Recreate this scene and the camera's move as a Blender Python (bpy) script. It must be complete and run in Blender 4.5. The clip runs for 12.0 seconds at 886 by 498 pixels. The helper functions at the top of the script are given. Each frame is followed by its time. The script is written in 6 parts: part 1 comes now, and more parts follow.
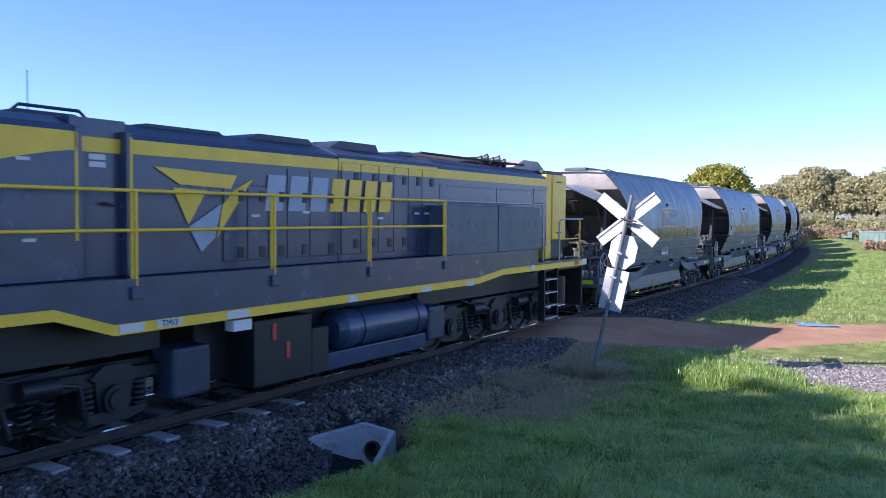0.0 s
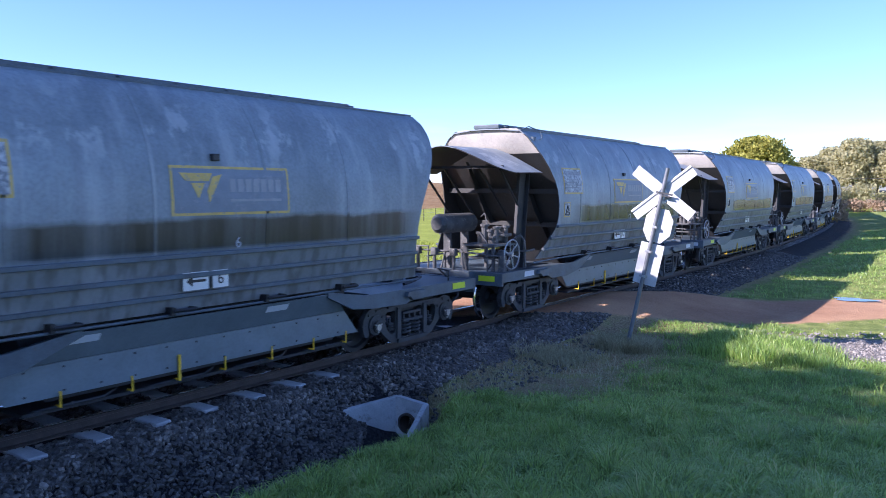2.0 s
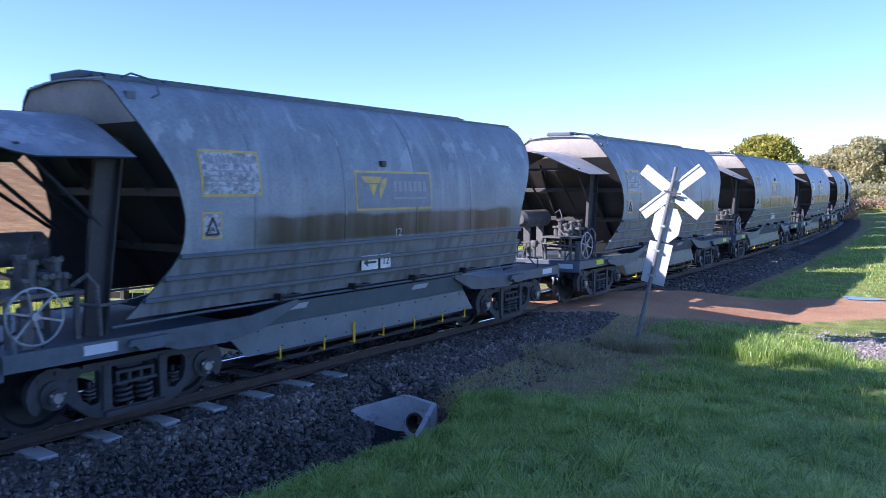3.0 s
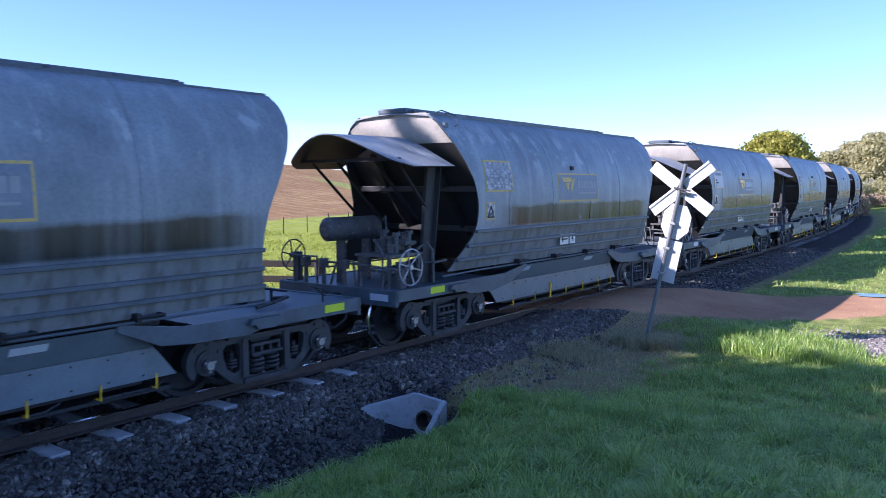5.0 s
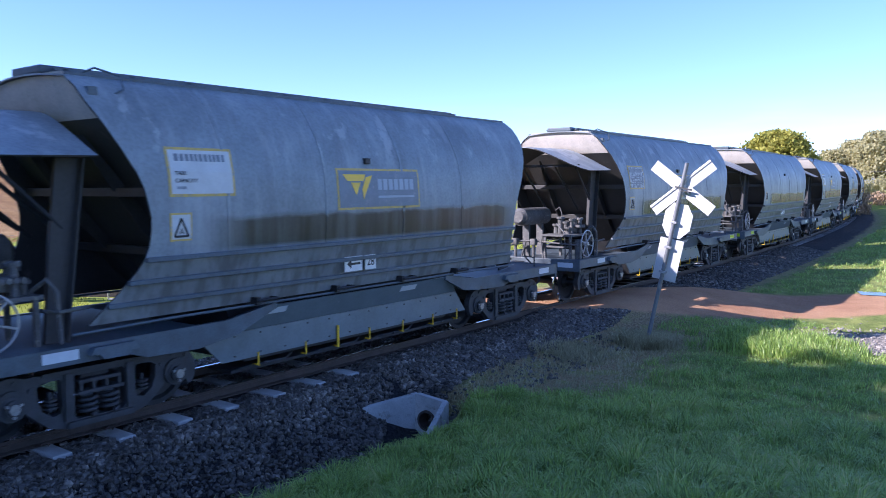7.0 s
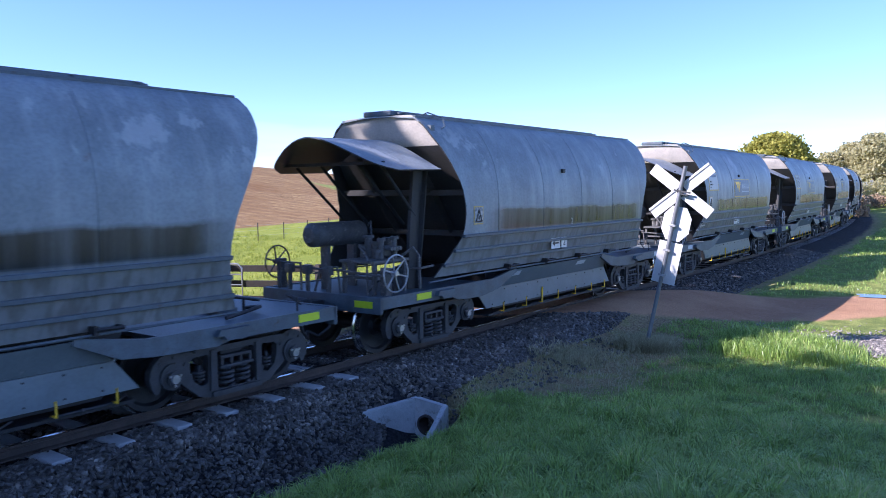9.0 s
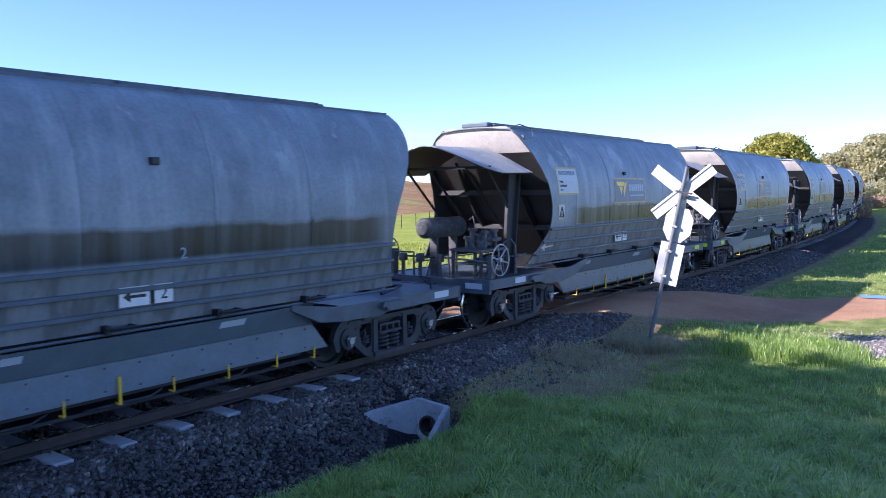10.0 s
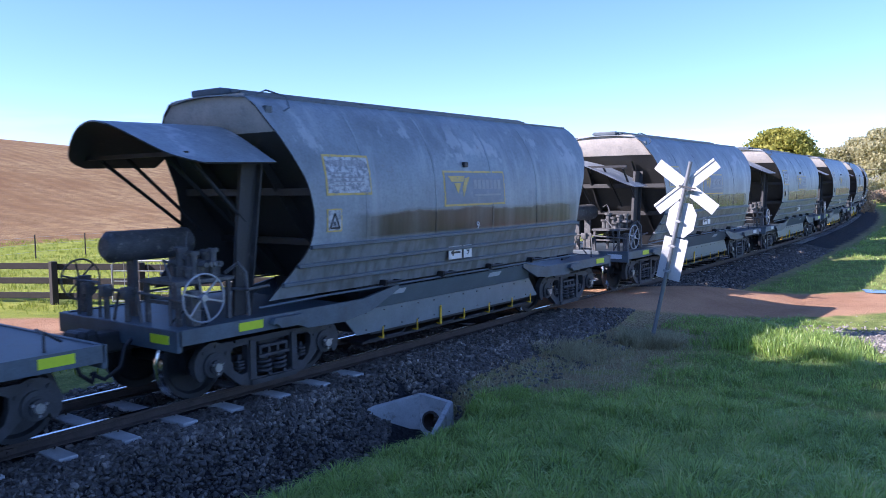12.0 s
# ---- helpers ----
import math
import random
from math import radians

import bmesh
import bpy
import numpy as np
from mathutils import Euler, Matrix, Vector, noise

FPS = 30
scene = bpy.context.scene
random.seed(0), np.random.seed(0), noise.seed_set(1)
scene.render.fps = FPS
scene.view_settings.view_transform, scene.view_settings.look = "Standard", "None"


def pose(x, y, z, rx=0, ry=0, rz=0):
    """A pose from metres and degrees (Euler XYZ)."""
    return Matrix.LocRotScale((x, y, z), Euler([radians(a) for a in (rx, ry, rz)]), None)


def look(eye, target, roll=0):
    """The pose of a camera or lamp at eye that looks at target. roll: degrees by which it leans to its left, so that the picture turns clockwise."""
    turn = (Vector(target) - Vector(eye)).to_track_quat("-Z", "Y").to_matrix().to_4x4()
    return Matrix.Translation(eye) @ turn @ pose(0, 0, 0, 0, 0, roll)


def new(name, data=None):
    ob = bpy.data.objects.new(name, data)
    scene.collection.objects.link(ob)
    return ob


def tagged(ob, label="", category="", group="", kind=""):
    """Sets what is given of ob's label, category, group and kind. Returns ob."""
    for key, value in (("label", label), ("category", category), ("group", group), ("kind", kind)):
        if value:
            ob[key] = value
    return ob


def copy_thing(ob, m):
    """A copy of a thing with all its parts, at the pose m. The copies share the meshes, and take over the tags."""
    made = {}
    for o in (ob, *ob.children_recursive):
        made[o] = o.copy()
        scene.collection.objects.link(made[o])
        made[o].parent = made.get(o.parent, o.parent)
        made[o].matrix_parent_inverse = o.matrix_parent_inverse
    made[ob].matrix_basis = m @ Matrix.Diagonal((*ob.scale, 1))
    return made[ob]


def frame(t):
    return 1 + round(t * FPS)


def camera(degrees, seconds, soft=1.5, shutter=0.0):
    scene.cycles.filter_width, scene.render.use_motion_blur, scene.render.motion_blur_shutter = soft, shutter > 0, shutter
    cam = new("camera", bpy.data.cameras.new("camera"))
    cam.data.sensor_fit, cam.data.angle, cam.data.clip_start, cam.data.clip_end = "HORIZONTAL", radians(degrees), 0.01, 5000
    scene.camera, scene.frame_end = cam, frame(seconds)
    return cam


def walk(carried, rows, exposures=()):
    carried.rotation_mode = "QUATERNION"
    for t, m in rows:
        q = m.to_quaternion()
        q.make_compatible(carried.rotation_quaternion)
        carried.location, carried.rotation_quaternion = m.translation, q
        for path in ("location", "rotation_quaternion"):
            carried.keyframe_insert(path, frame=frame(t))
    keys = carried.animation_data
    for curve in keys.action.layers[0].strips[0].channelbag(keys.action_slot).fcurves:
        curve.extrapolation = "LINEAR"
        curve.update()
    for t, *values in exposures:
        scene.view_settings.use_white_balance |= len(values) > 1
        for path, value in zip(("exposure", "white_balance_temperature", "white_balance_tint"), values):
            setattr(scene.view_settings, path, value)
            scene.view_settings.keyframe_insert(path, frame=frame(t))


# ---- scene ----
cam = camera(58.16, 12.0, soft=0.85, shutter=0.12)
EYE = (8.69, 0.0, 2.505)
LOOKS = [(0.0, 87.508, -0.464, 32.973), (0.5, 86.838, -0.454, 33.579), (1.0, 86.482, -0.445, 34.032), (1.5, 86.044, -0.401, 34.656),
         (2.0, 85.632, -0.273, 35.344), (2.5, 85.617, -0.207, 35.623), (3.0, 85.605, -0.102, 35.890), (5.0, 85.456, 0.130, 36.525),
         (5.5, 85.390, 0.182, 36.636), (6.0, 85.401, 0.227, 36.689), (6.5, 85.435, 0.294, 36.662), (7.0, 85.442, 0.309, 36.607),
         (9.0, 85.726, 0.538, 36.521), (9.5, 85.741, 0.570, 36.531), (10.0, 85.802, 0.574, 36.639), (10.5, 85.821, 0.697, 36.768),
         (11.0, 85.779, 0.661, 36.778), (11.5, 85.561, 0.696, 36.857), (12.0, 85.476, 0.691, 36.842)]
walk(cam, [(t, pose(*EYE, rx, ry, rz)) for t, rx, ry, rz in LOOKS], [(0.0, 0.93, 5080, 29), (1.0, 1.12, 5080, 29), (12.0, 1.12, 5080, 29)])

# ---- light ----
SUN_WAY = Vector((4.32, 5.35, -4.15)).normalized()
world = bpy.data.worlds.new("sky")
scene.world = world
world.use_nodes = True
wn = world.node_tree.nodes
sky = wn.new("ShaderNodeTexSky")
sky.sky_type, sky.sun_disc = "NISHITA", False
sky.sun_elevation = math.asin(-SUN_WAY.z)
sky.sun_rotation = math.atan2(-SUN_WAY.x, -SUN_WAY.y)
sky.air_density, sky.dust_density, sky.ozone_density = 0.9, 0.1, 2.5
sky.altitude = 900
wn["Background"].inputs["Strength"].default_value = 0.106
wl = world.node_tree.links
where, parts_of, cloud = wn.new("ShaderNodeTexCoord"), wn.new("ShaderNodeSeparateXYZ"), wn.new("ShaderNodeTexNoise")
stretch, low, thick, both = wn.new("ShaderNodeMapping"), wn.new("ShaderNodeMapRange"), wn.new("ShaderNodeMapRange"), wn.new("ShaderNodeMath")
blend = wn.new("ShaderNodeMixRGB")
stretch.inputs["Scale"].default_value = (1.0, 1.0, 9.0)
cloud.inputs["Scale"].default_value, cloud.inputs["Detail"].default_value, cloud.inputs["Roughness"].default_value = 5.0, 7, 0.55
low.inputs["From Min"].default_value, low.inputs["From Max"].default_value, low.inputs["To Min"].default_value, low.inputs["To Max"].default_value = 0.03, 0.10, 0.65, 0.0
thick.inputs["From Min"].default_value, thick.inputs["From Max"].default_value = 0.47, 0.62
both.operation = "MULTIPLY"
blend.inputs["Color2"].default_value = (5.2, 5.6, 6.2, 1)
wl.new(where.outputs["Generated"], parts_of.inputs[0])
wl.new(where.outputs["Generated"], stretch.inputs["Vector"])
wl.new(stretch.outputs[0], cloud.inputs["Vector"])
wl.new(parts_of.outputs["Z"], low.inputs["Value"])
wl.new(cloud.outputs["Fac"], thick.inputs["Value"])
wl.new(low.outputs[0], both.inputs[0])
wl.new(thick.outputs[0], both.inputs[1])
wl.new(both.outputs[0], blend.inputs["Fac"])
wl.new(sky.outputs[0], blend.inputs["Color1"])
wl.new(blend.outputs[0], wn["Background"].inputs["Color"])
sun = new("sun", bpy.data.lights.new("sun", "SUN"))
sun.data.energy, sun.data.angle, sun.data.color = 5.0, radians(0.5), (1.0, 0.85, 0.64)
sun.matrix_world = look(-SUN_WAY * 50, (0, 0, 0))

# ---- track and travel ----
BEND, RADIUS = 18.0, 375.0      # the line runs straight along y, then bends left
PITCH, SPEED, START = 11.75, 8.95, 19.12   # wagon spacing, metres a second, first wagon's leading axle at 0 s


def along(s, side=0.0):
    """Point of the line at arc length s, moved to its right by side, and the heading in radians."""
    if s < BEND:
        return Vector((side, s, 0)), 0.0
    a = (s - BEND) / RADIUS
    return Vector((-RADIUS + (RADIUS + side) * math.cos(a), BEND + (RADIUS + side) * math.sin(a), 0)), a


def on_line(s, first, second):
    """Pose of a vehicle whose origin is at s; first and second are its bogie centres."""
    p, _ = along(s + first)
    q, _ = along(s + second)
    a = math.atan2(-(q - p).x, (q - p).y)
    way = Vector((-math.sin(a), math.cos(a), 0))
    return Matrix.Translation(p - way * first) @ Matrix.Rotation(a, 4, "Z")


# ---- materials ----
def material(name, color, rough=0.6, metal=0.0, vary=0.25, scale=3.0, fine=40.0, bump=0.15, other=None, amount=0.5, bump_size=0.01, coords="Object"):
    """Two scales of variation over a base colour; other: a second colour in blotches."""
    m = bpy.data.materials.new(name)
    m.use_nodes = True
    nt = m.node_tree
    N, Lk = nt.nodes, nt.links
    b = N["Principled BSDF"]
    b.inputs["Metallic"].default_value = metal
    tc = N.new("ShaderNodeTexCoord")
    oi = N.new("ShaderNodeObjectInfo")
    off = N.new("ShaderNodeVectorMath")
    off.operation = "MULTIPLY_ADD"
    off.inputs[1].default_value = (37.0, 37.0, 37.0)
    Lk.new(oi.outputs["Random"], off.inputs[0])
    Lk.new(tc.outputs[coords], off.inputs[2])
    n1 = N.new("ShaderNodeTexNoise")
    n1.inputs["Scale"].default_value, n1.inputs["Detail"].default_value, n1.inputs["Roughness"].default_value = scale, 6, 0.62
    n2 = N.new("ShaderNodeTexNoise")
    n2.inputs["Scale"].default_value, n2.inputs["Detail"].default_value = fine, 4
    for n in (n1, n2):
        Lk.new(off.outputs[0], n.inputs["Vector"])
    r = N.new("ShaderNodeValToRGB")
    c = Vector(color)
    r.color_ramp.elements[0].position, r.color_ramp.elements[1].position = 0.3, 0.72
    r.color_ramp.elements[0].color = (*(c * (1 - vary)), 1)
    r.color_ramp.elements[1].color = (*(c * (1 + vary)), 1)
    Lk.new(n1.outputs["Fac"], r.inputs["Fac"])
    last = r.outputs["Color"]
    if other:
        r2 = N.new("ShaderNodeValToRGB")
        r2.color_ramp.elements[0].position, r2.color_ramp.elements[1].position = 1 - amount - 0.06, 1 - amount + 0.06
        n3 = N.new("ShaderNodeTexNoise")
        n3.inputs["Scale"].default_value, n3.inputs["Detail"].default_value, n3.inputs["Roughness"].default_value = scale * 2.3, 8, 0.7
        Lk.new(off.outputs[0], n3.inputs["Vector"])
        Lk.new(n3.outputs["Fac"], r2.inputs["Fac"])
        mx = N.new("ShaderNodeMixRGB")
        mx.inputs["Color2"].default_value = (*other, 1)
        Lk.new(r2.outputs["Color"], mx.inputs["Fac"])
        Lk.new(last, mx.inputs["Color1"])
        last = mx.outputs["Color"]
    m2 = N.new("ShaderNodeMixRGB")
    m2.blend_type = "MULTIPLY"
    m2.inputs["Fac"].default_value = min(1.0, vary * 1.6)
    r3 = N.new("ShaderNodeValToRGB")
    r3.color_ramp.elements[0].position, r3.color_ramp.elements[1].position = 0.3, 0.6
    r3.color_ramp.elements[0].color = (0.55, 0.55, 0.55, 1)
    Lk.new(n2.outputs["Fac"], r3.inputs["Fac"])
    Lk.new(last, m2.inputs["Color1"])
    Lk.new(r3.outputs["Color"], m2.inputs["Color2"])
    Lk.new(m2.outputs["Color"], b.inputs["Base Color"])
    mr = N.new("ShaderNodeMapRange")
    mr.inputs["To Min"].default_value, mr.inputs["To Max"].default_value = max(0.04, rough - 0.14), min(1, rough + 0.14)
    Lk.new(n1.outputs["Fac"], mr.inputs["Value"])
    Lk.new(mr.outputs[0], b.inputs["Roughness"])
    if bump:
        bp = N.new("ShaderNodeBump")
        bp.inputs["Strength"].default_value, bp.inputs["Distance"].default_value = bump, bump_size
        Lk.new(n2.outputs["Fac"], bp.inputs["Height"])
        Lk.new(bp.outputs[0], b.inputs["Normal"])
    return m


DUSTY = material("cement_dusted_steel", (0.12, 0.12, 0.118), 0.6, 0.0, 0.35, 5, 60, 0.2, (0.32, 0.3, 0.26), 0.38)
STEEL_DARK = material("dark_grimy_steel", (0.03, 0.032, 0.036), 0.55, 0.2, 0.35, 4, 60, 0.2, (0.075, 0.058, 0.045), 0.27)
FRAME_GREY = material("grey_frame_paint", (0.095, 0.122, 0.145), 0.5, 0.0, 0.3, 3, 50, 0.15, (0.09, 0.085, 0.08), 0.35)
CAST = material("cast_bogie_steel", (0.062, 0.064, 0.068), 0.65, 0.1, 0.35, 5, 60, 0.25, (0.07, 0.055, 0.045), 0.35)
RUST = material("rail_rust", (0.085, 0.064, 0.052), 0.75, 0.2, 0.3, 6, 60, 0.3)
SHINE = material("polished_running_steel", (0.62, 0.62, 0.62), 0.18, 1.0, 0.08, 5, 80, 0.03)
HUB = material("bare_hub_steel", (0.45, 0.45, 0.47), 0.35, 0.7, 0.2, 20, 90, 0.1)
CONCRETE = material("grey_concrete", (0.5, 0.49, 0.46), 0.9, 0, 0.18, 4, 70, 0.3, (0.25, 0.23, 0.2), 0.3)
CULVERT = material("stained_culvert_concrete", (0.5, 0.5, 0.48), 0.9, 0, 0.22, 2.5, 60, 0.2, (0.26, 0.25, 0.22), 0.4)
WHITE = material("white_plate_paint", (0.78, 0.77, 0.73), 0.5, 0, 0.08, 8, 60, 0.05, (0.55, 0.52, 0.46), 0.22)
BLACK = material("black_paint", (0.02, 0.02, 0.022), 0.5, 0, 0.3, 6, 60, 0.1)
YELLOW = material("yellow_paint", (0.94, 0.6, 0.03), 0.4, 0, 0.1, 3, 50, 0.06, (0.45, 0.3, 0.06), 0.2)
LIME = material("lime_reflector", (0.62, 0.75, 0.02), 0.35, 0, 0.05, 20, 90, 0.02)
SILVER = material("white_reflector", (0.62, 0.66, 0.7), 0.35, 0, 0.06, 20, 90, 0.02)
ZINC = material("galvanised_steel", (0.42, 0.43, 0.44), 0.45, 0.6, 0.2, 12, 80, 0.1)
SIGN_BACK = material("sign_back_paint", (0.56, 0.56, 0.54), 0.55, 0.0, 0.08, 5, 60, 0.04, (0.6, 0.6, 0.57), 0.25)
CAST_POST = material("weathered_post_steel", (0.2, 0.21, 0.22), 0.5, 0.3, 0.2, 8, 60, 0.1)
WOOD = material("weathered_wood", (0.04, 0.034, 0.03), 0.85, 0, 0.3, 5, 60, 0.4)
BARK = material("bark", (0.16, 0.125, 0.1), 0.9, 0, 0.3, 5, 30, 0.5)
LOCO_GREY = material("loco_charcoal_paint", (0.06, 0.08, 0.132), 0.24, 0, 0.16, 2, 40, 0.05, (0.036, 0.04, 0.052), 0.22)
LOCO_BLACK = material("loco_black_grime", (0.014, 0.0145, 0.016), 0.5, 0, 0.3, 3, 50, 0.15)
LOCO_ROOF = material("loco_roof_grime", (0.04, 0.054, 0.085), 0.5, 0, 0.3, 3, 40, 0.1, (0.04, 0.04, 0.04), 0.4)
LETTER = material("pale_grey_lettering", (0.4, 0.44, 0.5), 0.45, 0, 0.08, 6, 60, 0.02)
RED = material("red_paint", (0.5, 0.06, 0.04), 0.5, 0, 0.15, 6, 60, 0.05)
LABEL = material("label_plate", (0.7, 0.68, 0.66), 0.5, 0, 0.06, 20, 90, 0.02)


# ---- mesh helpers ----
def part(name, bm, mat, parent=None, label="", smooth=False):
    """Links a bmesh as one mesh object under a thing or a part."""
    me = bpy.data.meshes.new(name)
    bmesh.ops.recalc_face_normals(bm, faces=bm.faces)
    if smooth:
        for f in bm.faces:
            f.smooth = True
    bm.to_mesh(me)
    bm.free()
    if mat:
        me.materials.append(mat)
    if smooth:
        me.set_sharp_from_angle(angle=radians(38))
    ob = new(name, me)
    ob.parent = parent
    if label:
        ob["label"] = label
    return ob


def empty(name, parent=None, m=None):
    ob = new(name)
    ob.parent = parent
    if m is not None:
        ob.matrix_basis = m
    return ob


def box(bm, x0, x1, y0, y1, z0, z1, bevel=0.0, m=None):
    t = Matrix.Translation(((x0 + x1) / 2, (y0 + y1) / 2, (z0 + z1) / 2)) @ Matrix.Diagonal((abs(x1 - x0), abs(y1 - y0), abs(z1 - z0), 1))
    got = bmesh.ops.create_cube(bm, size=1, matrix=(m @ t) if m is not None else t)
    if bevel:
        edges = list({e for v in got["verts"] for e in v.link_edges})
        bmesh.ops.bevel(bm, geom=edges, offset=bevel, segments=2, affect="EDGES", profile=0.5)
    return bm


def rod(bm, a, b, r, seg=10, r2=None):
    a, b = Vector(a), Vector(b)
    d = b - a
    m = Matrix.Translation((a + b) / 2) @ d.to_track_quat("Z", "Y").to_matrix().to_4x4()
    bmesh.ops.create_cone(bm, cap_ends=True, segments=seg, radius1=r, radius2=r if r2 is None else r2, depth=d.length, matrix=m)
    return bm


def pipe(bm, points, r, seg=7):
    """A bent tube along points."""
    pts = [Vector(p) for p in points]
    rings = []
    for i, p in enumerate(pts):
        d = (pts[min(i + 1, len(pts) - 1)] - pts[max(i - 1, 0)]).normalized()
        u = d.orthogonal().normalized() if not rings else (last - d * last.dot(d)).normalized()
        last = u
        v = d.cross(u)
        rings.append([bm.verts.new(p + r * (u * math.cos(k * math.tau / seg) + v * math.sin(k * math.tau / seg))) for k in range(seg)])
    for a, b in zip(rings, rings[1:]):
        for k in range(seg):
            bm.faces.new((a[k], a[(k + 1) % seg], b[(k + 1) % seg], b[k]))
    bm.faces.new(rings[0])
    bm.faces.new(rings[-1])
    return bm


def slab(bm, outline, x0, x1, at=None):
    """A plate: an outline of (y, z) thickened from x0 to x1; at(x, y, z) may move its corners."""
    at = at or (lambda x, y, z: (x, y, z))
    a = [bm.verts.new(at(x0, y, z)) for y, z in outline]
    b = [bm.verts.new(at(x1, y, z)) for y, z in outline]
    n = len(a)
    bm.faces.new(a)
    bm.faces.new(b[::-1])
    for i in range(n):
        bm.faces.new((a[i], b[i], b[(i + 1) % n], a[(i + 1) % n]))
    return bm


def ring(bm, center, axis, radius, r, seg=24, tube=8):
    c, axis = Vector(center), Vector(axis).normalized()
    u = axis.orthogonal().normalized()
    v = axis.cross(u)
    rows = []
    for i in range(seg):
        a = math.tau * i / seg
        d = u * math.cos(a) + v * math.sin(a)
        rows.append([bm.verts.new(c + d * (radius + r * math.cos(k * math.tau / tube)) + axis * r * math.sin(k * math.tau / tube)) for k in range(tube)])
    for i in range(seg):
        for k in range(tube):
            bm.faces.new((rows[i][k], rows[(i + 1) % seg][k], rows[(i + 1) % seg][(k + 1) % tube], rows[i][(k + 1) % tube]))
    return bm


def spring(bm, x, y, z0, z1, radius, r, turns=4):
    n = turns * 10
    pts = [(x + radius * math.cos(math.tau * turns * i / n), y + radius * math.sin(math.tau * turns * i / n), z0 + (z1 - z0) * i / n) for i in range(n + 1)]
    return pipe(bm, pts, r, 6)


def lerp_table(table, z):
    """Linear reading of a short falling table of (key, value)."""
    for (a, p), (b, q) in zip(table, table[1:]):
        if a >= z >= b:
            return p + (q - p) * (a - z) / (a - b)
    return table[0][1] if z > table[0][0] else table[-1][1]


def writing(name, text, size, m, mat, parent, label=""):
    """Flat text of the built-in font as a mesh, centred, lying in the pose's xy plane."""
    cu = bpy.data.curves.new(name, "FONT")
    cu.body, cu.size, cu.extrude, cu.align_x, cu.align_y = text, size, 0.002, "CENTER", "CENTER"
    tmp = bpy.data.objects.new(name, cu)
    scene.collection.objects.link(tmp)
    bpy.context.view_layer.update()
    me = bpy.data.meshes.new_from_object(tmp.evaluated_get(bpy.context.evaluated_depsgraph_get()))
    bpy.data.objects.remove(tmp)
    me.materials.clear()
    me.materials.append(mat)
    ob = new(name, me)
    ob.parent, ob.matrix_basis = parent, m
    if label:
        ob["label"] = label
    return ob


FACING = Matrix(((0, 0, 1, 0), (1, 0, 0, 0), (0, 1, 0, 0), (0, 0, 0, 1)))   # text plane turned to face +x


# ---- ground ----
def smooth(a):
    a = np.clip(a, 0, 1)
    return a * a * (3 - 2 * a)


def side_of_line(x, y):
    return x + np.maximum(0, y - BEND) ** 2 / (2 * RADIUS)


def road_offset(x, y):
    """Distance from the middle of the dirt road that crosses the line."""
    return (x - 0.85) * 0.70 - (y - 16.6) * 0.714


def ground_z(x, y):
    x, y = np.asarray(x, float), np.asarray(y, float)
    u = side_of_line(x, y)
    au = np.abs(u)
    z = -0.38 + 0.05 * np.sin(x * 0.9 + 1.3) * np.sin(y * 0.7) + 0.0 * x
    # ditch beside the near track
    ditch = np.exp(-((u - 2.3) / 0.74) ** 2) * smooth((9.25 - y) / 0.85)
    z = z - 0.72 * ditch
    # hollow scoured at the culvert's mouth
    z = z - 0.1 * np.exp(-((x - 2.2) / 0.3) ** 2 - ((y - 8.25) / 0.25) ** 2)
    # soil packed against the culvert's outer wing
    z = z + 0.42 * np.exp(-((x - 2.95) / 0.3) ** 2 - ((y - 8.35) / 0.5) ** 2)
    # bank under the camera
    z = z + 1.32 * smooth((12.5 - y) / 13.0) * smooth((x - 1.9) / 6.2)
    # low mounds beyond the road
    z = z + 0.35 * smooth((y - 24) / 8) * np.exp(-((u - 6.5) / 2.6) ** 2) * (0.7 + 0.3 * np.sin(y * 0.55))
    # ballast shoulder
    bed = np.where(y < 8.5, -0.185, -0.15)
    wide = np.where(u > 0, 1.4 - 0.55 * smooth((10.0 - y) / 1.5) - 0.4 * np.exp(-((y - 8.1) / 0.8) ** 2), 1.4)
    fall = smooth((au - 1.12) / wide)
    z = np.where(au < 2.6, bed * (1 - fall) + z * fall, z)
    # dirt road climbs over the line
    r = 1 - smooth((np.abs(road_offset(x, y)) - 1.5) / 1.0)
    near = 1 - smooth((au - 1.3) / 3.0)
    z = z * (1 - r * near) + (-0.06) * r * near
    # ploughed hill beyond the line
    rise = smooth((-x - 26) / 115)
    z = z + 12.2 * rise * (1 - 0.0055 * np.clip(y - 55, -60, 120)) * (1 - smooth((y - 140) / 200))
    return z


